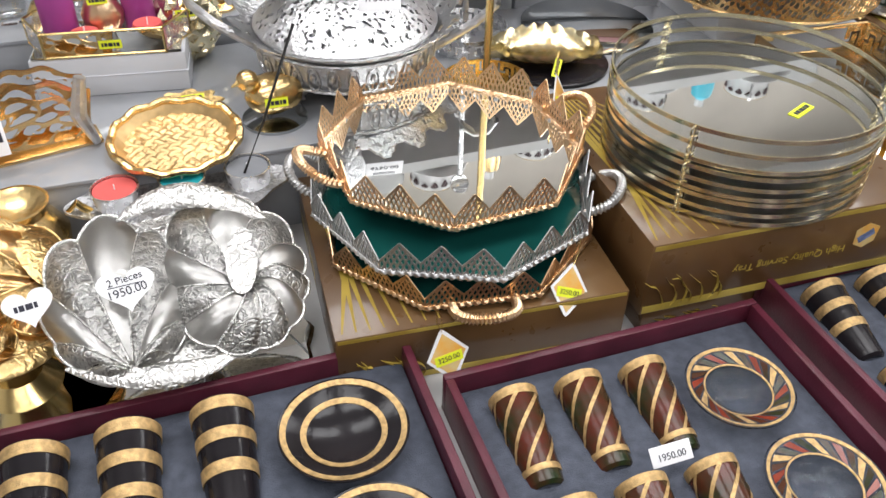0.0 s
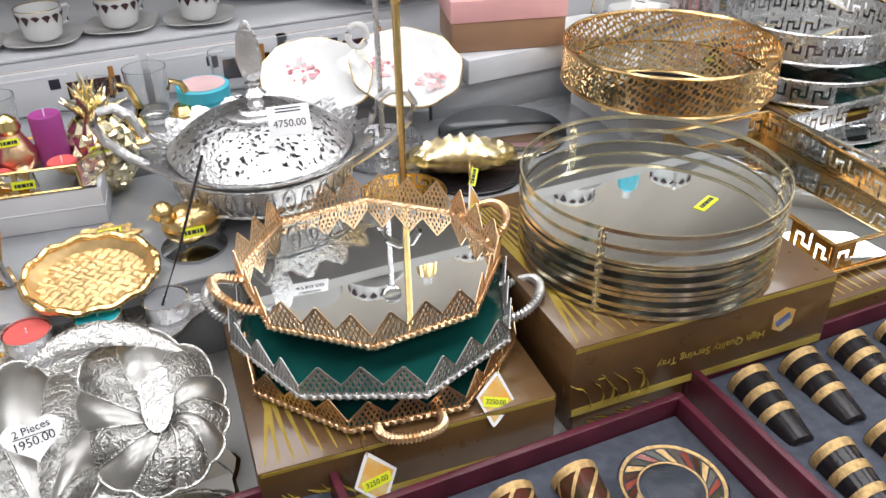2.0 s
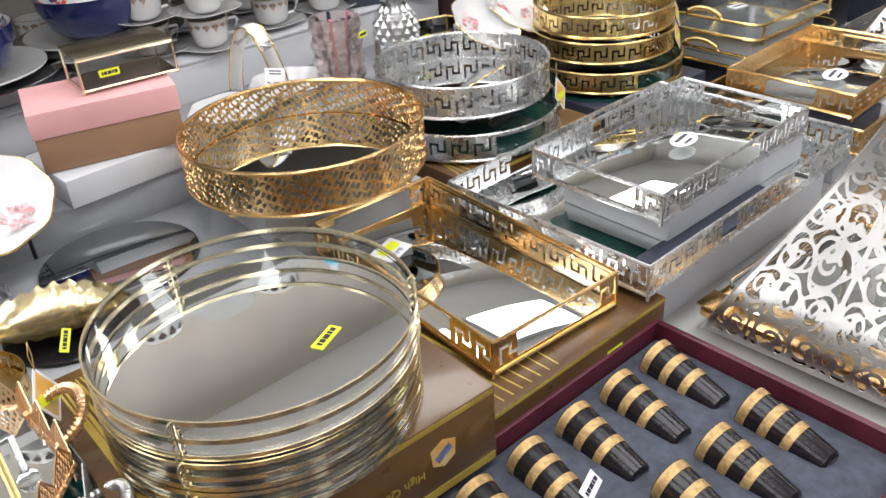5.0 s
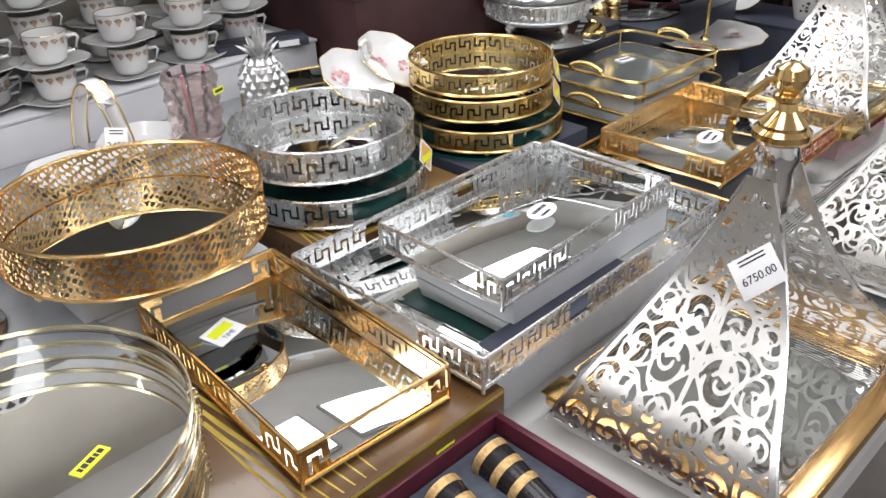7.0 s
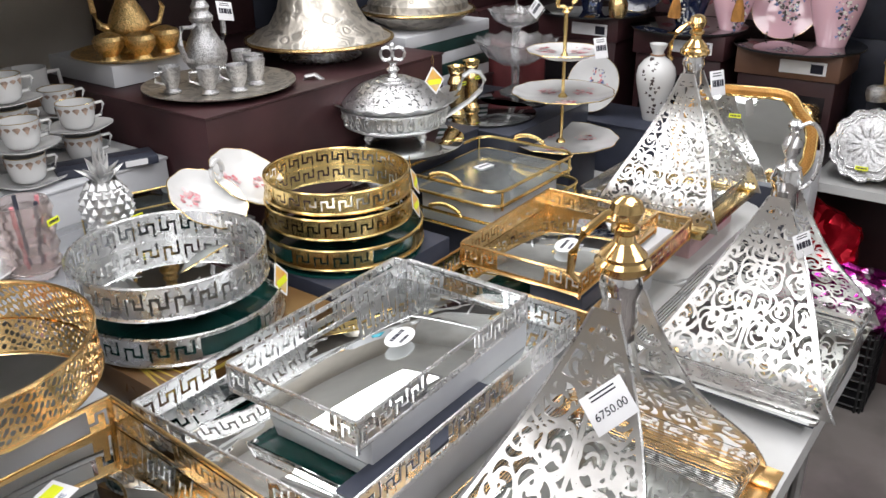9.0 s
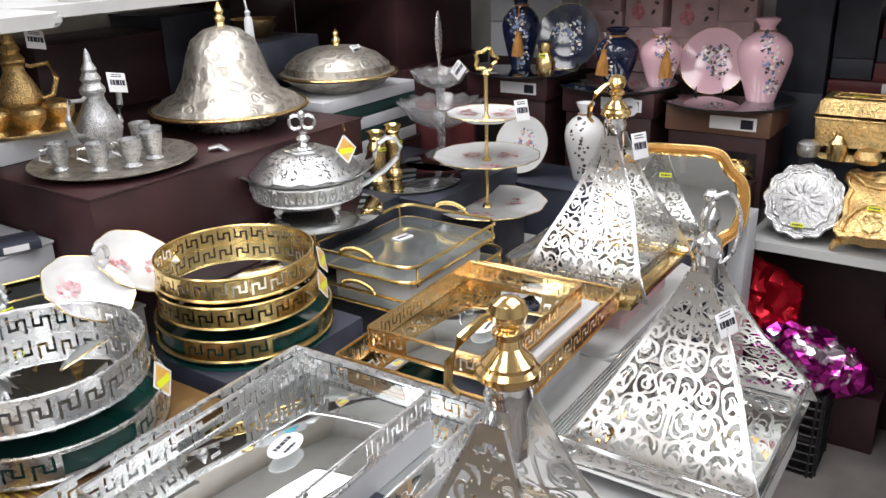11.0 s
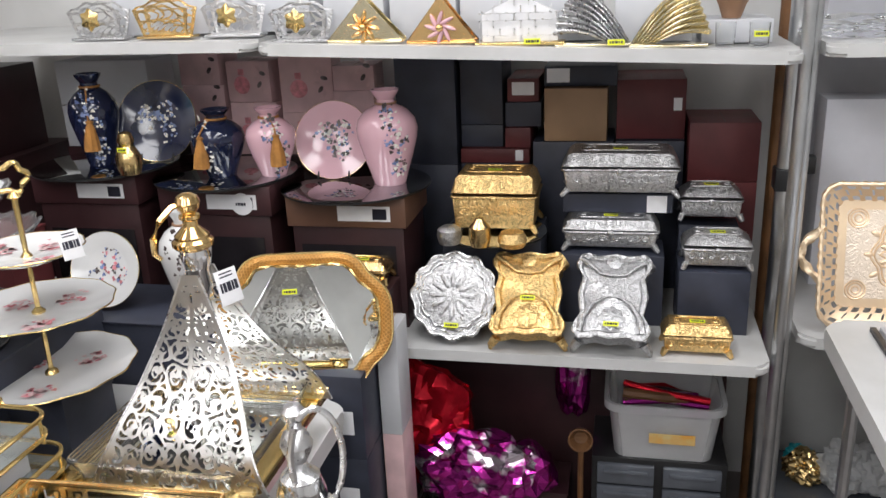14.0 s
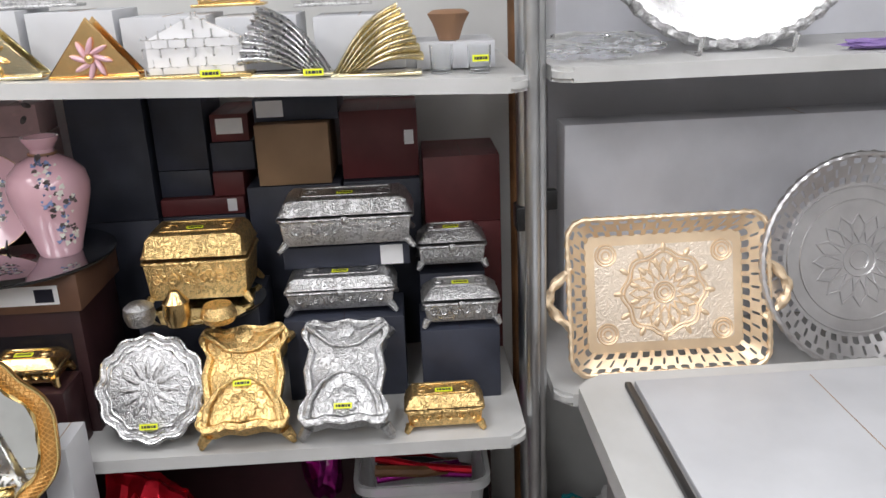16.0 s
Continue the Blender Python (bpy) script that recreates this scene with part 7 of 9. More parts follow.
e = thing("serving_tray", pose(2.04, 1.79, 1.146), "round engraved silver tray carrying a tea set", "tray")
part("tray_plate", lathe([(0, 0.006), (0.16, 0.006), (0.185, 0.014), (0.19, 0.016), (0.19, 0.019), (0.183, 0.017), (0.16, 0.010), (0, 0.010)], 64), PEARL, e)
part("tray_foot", lathe([(0.12, 0), (0.13, 0), (0.13, 0.006), (0.12, 0.006)], 40), SILVER, e)
teapot(2.05, 1.845, 1.1565, 0.98, SILVER_EMB, "silver engraved teapot with a tall pointed lid", 15)
for k, (dx, dy) in enumerate(((-0.12, 0.03), (-0.075, -0.055), (-0.015, -0.09), (0.055, -0.075), (0.09, -0.03), (0.11, 0.04))):
    e = thing("small_cup", pose(2.04 + dx, 1.79 + dy, 1.1565, 0, 0, -30 * k), "small silver engraved cup with a handle", "cup", "silver cups")
    part("cup", lathe([(0, 0), (0.02, 0), (0.022, 0.004), (0.014, 0.012), (0.022, 0.03), (0.026, 0.065), (0.024, 0.065), (0.019, 0.03), (0, 0.018)], 24), SILVER_EMB, e)
    part("handle", tube([(-0.022, 0, 0.055), (-0.042, 0, 0.056), (-0.044, 0, 0.035), (-0.02, 0, 0.024)], 0.003, 6), SILVER, e)
white_tag(face(2.07, 1.775, 1.335, 75, 12, -12), 0.055, 0.045)
carton(2.02, 2.17, 1.146, 0.26, 0.3, 0.055, WHITE_CARD, "white carton under the gold tea set")
e = thing("serving_tray", pose(2.02, 2.12, 1.2015), "round gold tray carrying a gold teapot", "tray")
part("tray_plate", lathe([(0, 0), (0.13, 0.0), (0.155, 0.01), (0.155, 0.013), (0.13, 0.004), (0, 0.004)], 56), GOLD_EMB, e)
teapot(2.03, 2.13, 1.206, 1.0, GOLD_EMB, "gold embossed teapot with a tall lid", 160)
for dx, dy in ((-0.09, -0.04), (-0.03, -0.09), (0.06, -0.07)):
    solo("gold_bowl", lathe([(0, 0), (0.025, 0), (0.02, 0.01), (0.036, 0.03), (0.04, 0.05), (0.034, 0.06), (0.015, 0.068), (0, 0.07)], 24), GOLD_EMB, pose(2.02 + dx, 2.12 + dy, 1.206), "small gold embossed lidded bowl", "bowl", "gold bowls")
white_tag(face(2.06, 2.06, 1.42, 75, 12, -12), 0.055, 0.045)

# big dome
e = thing("domed_dish", pose(2.47, 1.86, 1.146), "large champagne-silver domed serving dish with swirled relief", "domed dish")
part("foot", lathe([(0, 0), (0.11, 0), (0.12, 0.006), (0.09, 0.02), (0.10, 0.04), (0, 0.04)], 48), SILVER, e)
part("tray", lathe([(0, 0.036), (0.12, 0.036), (0.21, 0.05), (0.215, 0.055), (0.205, 0.06), (0, 0.05)], 64, 16, 0.015), PEARL, e)
part("gilt_rim", tube(circle(0.212, 0.056, 72), 0.006, 8, True), GOLD_HAM, e)
part("dome", lathe([(0.195, 0.058), (0.185, 0.075), (0.145, 0.095), (0.118, 0.14), (0.10, 0.20), (0.085, 0.235), (0.05, 0.262), (0.015, 0.272), (0, 0.273)], 64, 12, 0.02), PEARL, e)
part("finial", lathe([(0.014, 0.272), (0.010, 0.28), (0.015, 0.29), (0.008, 0.30), (0.012, 0.31), (0.004, 0.33), (0, 0.335)], 18), GOLDY, e)
e = thing("covered_dish", pose(2.93, 1.86, 1.172), "oval champagne-silver covered dish with a gold finial", "covered dish")
part("dish", lathe([(0, 0), (0.10, 0), (0.14, 0.02), (0.185, 0.05), (0.19, 0.055), (0.17, 0.06), (0, 0.05)], 56), PEARL, e)
part("gilt_rim", tube(circle(0.187, 0.054, 64), 0.006, 8, True), GOLD_HAM, e)
part("lid", lathe([(0.168, 0.06), (0.165, 0.08), (0.13, 0.11), (0.08, 0.13), (0.02, 0.138), (0, 0.139)], 56), PEARL, e)
part("finial", lathe([(0.014, 0.137), (0.010, 0.145), (0.015, 0.155), (0.007, 0.165), (0.011, 0.175), (0, 0.19)], 18), GOLDY, e)
white_tag(face(2.93, 1.775, 1.30, 50, 8), 0.055, 0.035)
solo("gold_basin", lathe([(0, 0), (0.05, 0), (0.075, 0.04), (0.08, 0.06), (0.076, 0.06), (0.07, 0.04), (0, 0.01)], 36), GOLD_HAM, pose(2.93, 2.22, 1.32), "gold hammered basin behind the covered dish", "basin")
carton(2.93, 2.2, 0.981, 0.3, 0.26, 0.338, NAVY, "navy carton behind the covered dish")
zt = disc(2.78, 1.49, 0.9605, 0.16, "round clear mirror plate under the gold shakers")
disc(2.98, 1.50, 0.9605, 0.12, "round smoked glass plate behind the cake stand")
for x, y in ((2.70, 1.535), (2.79, 1.545)):
    e = thing("gold_shaker", pose(x, y, zt), "slender gold figured shaker with a yellow sticker", "shaker", "gold shakers")
    part("body", lathe([(0, 0), (0.026, 0), (0.028, 0.008), (0.018, 0.02), (0.025, 0.045), (0.022, 0.075), (0.027, 0.10), (0.018, 0.12), (0.023, 0.13), (0.02, 0.137), (0, 0.14)], 24), GOLD_HAM, e)
    part("crown", lathe([(0.02, 0.13), (0.025, 0.148), (0.016, 0.142), (0, 0.143)], 24, 6, 0.1), GOLDY, e)
    sticker(face(x - 0.004, y - 0.028, zt + 0.1, 85, -10), 0.024, 0.010)

# glass compote with a tall spoon-like finial
e = thing("glass_compote", pose(3.05, 1.55, 0.9605), "two-tier scalloped glass compote with a tall silver handle", "compote")
part("foot", lathe([(0, 0), (0.06, 0), (0.05, 0.01), (0.012, 0.03), (0.014, 0.09), (0.02, 0.1), (0, 0.1)], 36), CRYSTAL, e)
part("lower_bowl", lathe([(0, 0.1), (0.05, 0.1), (0.10, 0.13), (0.135, 0.175), (0.131, 0.178), (0.095, 0.136), (0.05, 0.106), (0, 0.106)], 64, 14, 0.04, amp_z=0.005), CRYSTAL, e)
part("stem", lathe([(0.012, 0.105), (0.016, 0.14), (0.009, 0.17), (0.014, 0.21), (0.02, 0.22), (0, 0.221)], 20), SILVER, e)
part("upper_bowl", lathe([(0, 0.22), (0.03, 0.22), (0.07, 0.24), (0.09, 0.27), (0.087, 0.272), (0.066, 0.246), (0, 0.226)], 56, 12, 0.04, amp_z=0.004), CRYSTAL, e)
part("tall_handle", lathe([(0.008, 0.226), (0.006, 0.30), (0.014, 0.34), (0.017, 0.38), (0.012, 0.42), (0.004, 0.45), (0, 0.452)], 18, fy=0.5), SILVER, e)
white_tag(face(3.02, 1.46, 1.245, 75, -20, 40), 0.05, 0.04)

# cake stand
carton(2.83, 1.25, TABLE, 0.16, 0.16, 0.155, NAVY, "navy carton under the cake stand")
e = thing("cake_stand", pose(2.835, 1.25, 0.8955) @ Matrix.Diagonal((1.12, 1.12, 1.03, 1)), "three-tier white floral porcelain cake stand with a gold rod", "cake stand")
for k, (r, z) in enumerate(((0.15, 0.0), (0.132, 0.132), (0.098, 0.248))):
    d = part("tier_plate", lathe([(0, 0.0), (r * 0.6, 0.0), (r * 0.7, 0.004), (r, 0.018), (r, 0.0205), (r * 0.7, 0.0075), (0, 0.0035)], 72, 12, 0.015), PORC, e, m=pose(0, 0, z, 0, 0, 12 * k))
    part("gilt_edge", tube([(q[0] * (1 + 0.015 * math.cos(12 * 6.283 * i / 72)), q[1] * (1 + 0.015 * math.cos(12 * 6.283 * i / 72)), q[2]) for i, q in enumerate(circle(r, 0.0195, 72))], 0.0015, 5, True), GOLDY, d)
    blooms(d, ((-0.05 * r / 0.1, -0.03), (0.04 * r / 0.1, -0.04), (0.03, 0.05)), (PETAL_P, PALEPINK), 51 + k, 0.026, lambda a, b: pose(a, b, 0.0075 if math.hypot(a, b) < r * 0.66 else 0.014), 0.011, 14)
part("rod", lathe([(0, 0.003), (0.013, 0.003), (0.011, 0.01), (0.0045, 0.016), (0.0045, 0.128), (0.012, 0.132), (0.012, 0.14), (0.0045, 0.148), (0.0045, 0.246), (0.012, 0.25), (0.0045, 0.262), (0.0055, 0.365), (0.012, 0.37), (0.006, 0.38), (0, 0.38)], 18), GOLDY, e)
part("ring_handle", tube([(0.026 * math.cos(t) * (1 + 0.15 * math.cos(5 * t)), 0, 0.405 + 0.026 * math.sin(t) * (1 + 0.15 * math.cos(5 * t))) for t in [6.283 * i / 36 for i in range(36)]], 0.0055, 8, True), GOLDY, e, m=pose(0, 0, 0, 0, 0, -35))
white_tag(face(2.80, 1.12, 1.195, 72, -30), 0.04, 0.055)

# white vase set on a navy block
plinth(3.09, 3.325, 0.98, 1.45, 0.0, 0.90, NAVY, "tall navy block between the table and the shelves")


def vase(x, y, z, h, r, mtl, label, blobs=(), seed=1, neck=0.3, rz=0, tassel=False):
    e = thing("vase", pose(x, y, z, 0, 0, rz), label, "vase", "porcelain vases")
    prof = [(0, 0), (0.50, 0), (0.54, 0.02), (0.60, 0.10), (0.80, 0.30), (0.97, 0.50), (1.0, 0.60), (0.92, 0.70), (0.66, 0.79), (neck, 0.85), (neck * 0.95, 0.90), (neck * 1.45, 0.975), (neck * 1.5, 1.0), (neck * 1.3, 1.0), (neck * 0.8, 0.9), (0, 0.88)]
    b = part("body", lathe([(a * r, c * h) for a, c in prof], 44), mtl, e)

    def on(a, c):
        f = 0.5 + c / h
        rr = np.interp(f, [q[1] for q in prof[1:9]], [q[0] for q in prof[1:9]]) * r
        ang = math.degrees(a / r) + 195
        return pose(0, 0, f * h, 0, 0, ang) @ pose(rr + 0.0003, 0, 0) @ pose(0, 0, 0, 0, 90, 0)
    if blobs:
        blooms(b, ((0.0, 0.0), (0.014, -0.06 * h / 0.2), (-0.02, 0.05 * h / 0.2)), blobs, seed, 0.034, on, 0.0095, 11)
    part("neck_cord", tube(circle(neck * r * 1.08, 0.86 * h, 28), 0.003, 6, True), MAUVE if not tassel else TAN_TASSEL, e)
    if tassel:
        t = part("tassel", lathe([(0, 0), (0.020, 0.0), (0.018, 0.03), (0.011, 0.065), (0.008, 0.072), (0.011, 0.08), (0, 0.084)], 18, 9, 0.08), TAN_TASSEL, e, m=pose(-r * 1.06, -0.012, 0.2 * h, 0, 6, 0))
        part("cord", tube([(-neck * r, 0, 0.86 * h), (-r * 0.8, -0.01, 0.75 * h), (-r * 1.05, -0.012, 0.2 * h + 0.08)], 0.0025, 6), TAN_TASSEL, e)
    return e


vase(3.215, 1.13, 0.9005, 0.24, 0.062, PORC, "white porcelain vase with a brown neck cord", (PETAL_D,), 3)
e = plate(0, 0, 0, 0.092, "white porcelain plate with a dark floral print, standing upright", pose(3.19, 1.33, 0.992) @ pose(0, 0, 0, 0, -70, 0) @ pose(0, 0, 0, 0, 0, 0), group="standing plates")
blooms(e, ((-0.02, 0.02), (0.03, -0.01), (-0.01, -0.04)), (PETAL_D, PETAL_B, PETAL_P), 8, 0.03, lambda a, b: pose(a, b, 0.0042), 0.008, 9)
e = plate(2.99, 1.10, TABLE, 0.07, "small white floral plate lying beside the cake stand", group="lying plates")
blooms(e, ((0.0, 0.0),), (PETAL_D, PETAL_P), 18, 0.03, lambda a, b: pose(a, b, 0.0042), 0.008, 8)

# round mirrors with vases and plates
z1 = disc(3.55, 1.53, 1.1662, 0.20, "round mirror plate in the shelf corner")
z2 = disc(3.55, 1.17, 1.1412, 0.195, "round mirror plate with small vases")
z3 = disc(3.55, 0.80, 1.1162, 0.20, "round mirror plate with the pink vase")
vase(3.53, 1.53, z1, 0.25, 0.066, BLUEPORC, "navy blue porcelain vase with white flowers and a tan tassel", (PETAL_W, PETAL_B), 5, 0.36, 10, True)


def standing_plate(x, y, z, r, mtl, label, cols, seed, rz=0):
    m = pose(x, y, z + r * 0.93, 0, 0, rz) @ pose(0, 0, 0, 0, -72, 0)
    e = plate(0, 0, 0, r, label, m, mtl=mtl, group="standing plates")
    blooms(e, ((0.0, 0.0), (0.025, 0.03), (-0.03, -0.025), (0.03, -0.03)), cols, seed, 0.03, lambda a, b: pose(a, b, 0.0042), 0.010, 10)
    for s in (-1, 1):
        part("stand_leg", tube([(-r * 1.0, s * r * 0.4, 0.02), (-r * 0.82, s * r * 0.4, 0.012), (-r * 0.6, s * r * 0.4, -0.02)], 0.003, 6), BLACKPL, e)
    return e


standing_plate(3.60, 1.38, z1, 0.112, BLUEPORC, "navy blue porcelain plate with white blossom on a stand", (PETAL_W, PETAL_B), 6, 8)
e = thing("gold_figurine", pose(3.42, 1.375, z1), "small gold owl-shaped figurine with a sticker", "figurine")
part("body", lathe([(0, 0), (0.026, 0), (0.032, 0.02), (0.034, 0.045), (0.024, 0.065), (0.018, 0.075), (0.022, 0.09), (0.016, 0.108), (0, 0.114)], 26), GOLD_HAM, e)
sticker(pose(3.388, 1.37, z1 + 0.07, 90, 0, -90), 0.026, 0.011)
vase(3.51, 1.16, z2, 0.18, 0.070, BLUEPORC, "round navy porcelain vase with a tan tassel", (PETAL_W,), 15, 0.36, -25, True)
vase(3.53, 1.02, z2, 0.18, 0.066, PINKPORC, "round pink porcelain vase with blossom and a tan tassel", (PETAL_B, PETAL_W, PETAL_D), 16, 0.36, 25, True)
vase(3.55, 0.705, z3, 0.245, 0.080, PINKPORC, "tall pink porcelain vase with blue blossom", (PETAL_B, PETAL_D, PETAL_W), 17, 0.3, 20)
standing_plate(3.62, 0.875, z3, 0.105, PINKPORC, "pink porcelain plate with blue blossom on a stand", (PETAL_B, PETAL_W, PETAL_D), 19, 6)
e = thing("round_tag", pose(3.4384, 1.08, 1.09, 90, 0, -90), "round white paper tag with handwriting", "price tag")
part("card", lathe([(0, 0), (0.03, 0), (0.03, 0.0008), (0, 0.0008)], 32), TAG_W, e)
bars(e, 0.045, 0.018, pose(0, 0, 0.001), 4)

# ---- the bow-shaped mirror in its gold frame ----
def outline(s):
    """A tall rounded middle with a rounder, lower lobe at each side."""
    out = []
    for i in range(120):
        t = 6.283 * i / 120
        c, q = abs(math.cos(t)), abs(math.sin(t))
        mid = ((c / 0.152) ** 5 + (q / 0.160) ** 5) ** -0.2
        lobe = ((c / 0.205) ** 3.2 + (q / 0.118) ** 3.2) ** (-1 / 3.2)
        r = (mid ** 14 + lobe ** 14) ** (1 / 14) - 0.165 * (1 - s)
        out.append((r * math.cos(t), r * math.sin(t)))
    return out


LATTICE = mat("gilt_lattice", (0.72, 0.43, 0.15), 0.36, 0.9, 0.1, 20)
mm = pose(3.10, 0.805, 0.748) @ pose(0, 0, 0, 0, 0, -78) @ pose(0, 0, 0, 73, 0, 0) @ pose(0, 0.158, 0)
e = thing("framed_mirror", mm, "bow-shaped tabletop mirror in a wide gold rope-edged frame", "mirror")
o1, o0 = outline(1.0), outline(0.79)
bm = bmesh.new()
rows = [[bm.verts.new((x, y, z)) for x, y in o] for o, z in ((o1, 0.0), (o1, 0.012), (outline(0.90), 0.018), (o0, 0.010), (o0, 0.0))]
for a, b in zip(rows, rows[1:] + rows[:1]):
    for i in range(120):
        bm.faces.new((a[i], a[(i + 1) % 120], b[(i + 1) % 120], b[i]))
part("frame", bm, mat("gilt_frame", (0.52, 0.28, 0.085), 0.4, 0.6, 0.2, 20, 0.4, 160, "voronoi"), e)
part("rope_edge", tube([(x, y, 0.012) for x, y in outline(0.81)], 0.004, 6, True, twist=1.2), GOLDY, e)
part("outer_moulding", tube([(x, y, 0.012) for x, y in outline(0.985)], 0.003, 6, True), GOLDY, e)
for sgn in (-1, 1):
    for k in range(120):
        f0, f1 = outline(0.97), outline(0.84)
        p0, p1 = f0[k], f1[(k + 2 * sgn) % 120]
        part("lattice_rib", tube([(*p0, 0.0142), ((p0[0] + p1[0]) / 2, (p0[1] + p1[1]) / 2, 0.0182), (*p1, 0.0135)], 0.0011, 4), LATTICE, e)
part("mirror_glass", slab(outline(0.80), 0.001, 0.006), MIRROR, e)
part("prop_leg", box(0.03, 0.2, 0.006, 0, 0.02, -0.03, 0.001), NAVY, e, m=pose(0, 0, 0, 14))
sticker(mm @ pose(-0.03, 0.07, 0.0068), 0.034, 0.012)

# ---- trinket boxes on the shelf ----
def chest(x, y, z, w, d, h, metal, label, name="trinket_box", rz=0, lid_r=0.3, feet=True, sticky=True):
    """An embossed casket facing the aisle (towards -x), with a domed lid, feet and a clasp."""
    e = thing(name, pose(x, y, z, 0, 0, -90 + rz), label, "trinket box", "trinket boxes")
    f = 0.012 if feet else 0.0
    part("body", box(w, d, h * 0.62 - f, 0, 0, f, 0.004, taper=0.94), metal, e)
    part("waist_moulding", tube([(a, b, h * 0.62) for a, b in rounded(w * 1.02, d * 1.03, 0.012, 3)], 0.004, 8, True), metal, e)
    bm = bmesh.new()
    nx, ny = 22, 18
    g = []
    for i in range(nx + 1):
        u = i / nx * 2 - 1
        g.append([bm.verts.new((u * w * 0.51, v * d * 0.51, h * 0.63 + h * 0.37 * (0.16 + 0.84 * min(1.0, (1 - abs(u)) * (9.0 - 6.5 * lid_r), (1 - abs(v)) * (4.6 - 3.0 * lid_r))) ** (1.0 - 0.35 * lid_r))) for v in [j / ny * 2 - 1 for j in range(ny + 1)]])
    for i in range(nx):
        for j in range(ny):
            bm.faces.new((g[i][j], g[i][j + 1], g[i + 1][j + 1], g[i + 1][j]))
    part("lid", bm, metal, e)
    part("lid_crest", tube([(a, b, h * 0.995) for a, b in rounded(w * 0.70, d * 0.5, 0.01, 3)], 0.0025, 6, True, twist=1.3), metal, e)
    for s in (-1, 1):
        part("lid_scroll", tube([(s * w * 0.28 + 0.016 * math.cos(t) * (1 - t / 9), 0.016 * math.sin(t) * (1 - t / 9), h) for t in [i * 0.5 for i in range(15)]], 0.0024, 5), metal, e)
    part("clasp", lathe([(0, 0), (0.008, 0), (0.009, 0.004), (0.004, 0.007), (0, 0.007)], 14), metal, e, m=pose(0, -d * 0.51, h * 0.6, 90))
    for k in range(6):
        a = (k - 2.5) / 6 * w * 0.9
        part("relief_scroll", tube([(a + 0.013 * math.cos(t) * (1 - t / 9), -d * 0.495 - 0.001, f + h * 0.3 + 0.014 * math.sin(t) * (1 - t / 9)) for t in [i * 0.5 for i in range(14)]], 0.0022, 5), metal, e)
    if feet:
        for a in (-1, 1):
            for b in (-1, 1):
                part("claw_foot", tube([(a * w * 0.46, b * d * 0.46, f + 0.008), (a * w * 0.50, b * d * 0.50, f * 0.6), (a * w * 0.52, b * d * 0.52, 0.003)], [0.009, 0.007, 0.005], 8), metal, e)
    if sticky:
        sticker(pose(x, y, z, 0, 0, -90 + rz) @ pose(0, -d * 0.18, h + 0.0042, 8), 0.036, 0.013)
    return e


carton(3.63, 0.44, SHELF, 0.18, 0.26, 0.235, NAVY, "navy carton under the gold casket")
zg = disc(3.56, 0.435, SHELF + 0.236, 0.14, "round mirror plate under the gold casket")
chest(3.60, 0.43, zg, 0.215, 0.145, 0.155, GOLD_EMB, "large gold embossed casket with a low domed lid", lid_r=0.15)
e = thing("small_pot", pose(3.445, 0.53, zg), "small silver embossed pot with a lid", "pot")
part("pot_body", lathe([(0, 0), (0.026, 0), (0.032, 0.02), (0.03, 0.036), (0.02, 0.044), (0, 0.046)], 24), SILVER_EMB, e)
e = thing("small_pot", pose(3.43, 0.45, zg), "small gold beaded jar with a sticker", "pot")
part("pot_body", lathe([(0, 0), (0.022, 0), (0.028, 0.02), (0.026, 0.05), (0.016, 0.062), (0.01, 0.072), (0, 0.076)], 24), GOLD_HAM, e)
e = thing("small_pot", pose(3.435, 0.37, zg), "small gold round casket", "pot")
part("pot_body", lathe([(0, 0), (0.03, 0), (0.037, 0.014), (0.034, 0.024), (0.028, 0.036), (0, 0.044)], 24), GOLD_EMB, e)

# the flower-shaped box and the two scroll-sided boxes lean back on the shelf
m = pose(3.395, 0.515, SHELF) @ pose(0, 0, 0, 0, 0, -90) @ pose(0, 0, 0, 64, 0, 0) @ pose(0, 0.109, 0.040)
e = thing("flower_box", m, "round silver flower-shaped trinket box leaning back", "trinket box")
part("body", lathe([(0, -0.038), (0.088, -0.038), (0.098, -0.032), (0.100, 0.0), (0.096, 0.004), (0, 0.004)], 96, 12, 0.035), SILVER_EMB, e)
part("lid", lathe([(0.106, 0.002), (0.109, 0.008), (0.102, 0.015), (0.090, 0.012), (0.084, 0.014), (0.080, 0.022), (0.04, 0.026), (0, 0.027)], 120, 12, 0.035), SILVER_EMB, e)
for r, zz, w in ((0.1065, 0.010, 0.0045), (0.083, 0.019, 0.003), (0.094, 0.013, 0.002)):
    part("scallop_rim", tube([(q[0] * (1 + 0.035 * math.cos(12 * 6.283 * i / 120)), q[1] * (1 + 0.035 * math.cos(12 * 6.283 * i / 120)), q[2]) for i, q in enumerate(circle(r, zz, 120))], w, 8, True), SILVER, e)
for k in range(4):
    a = radians(45 + 90 * k)
    part("foot", ball(0.009, 0.088 * math.cos(a), 0.088 * math.sin(a), -0.042, 8), SILVER_EMB, e)
for k in range(12):
    a = 6.283 * k / 12
    part("petal_relief", ball(0.009, 0, 0, 0, 8, sz=0.22), SILVER_EMB, e, m=pose(0.04 * math.cos(a), 0.04 * math.sin(a), 0.027, 0, 0, math.degrees(a)) @ Matrix.Diagonal((2.4, 0.8, 1, 1)))
sticker(m @ pose(0.0, -0.075, 0.03), 0.036, 0.012)


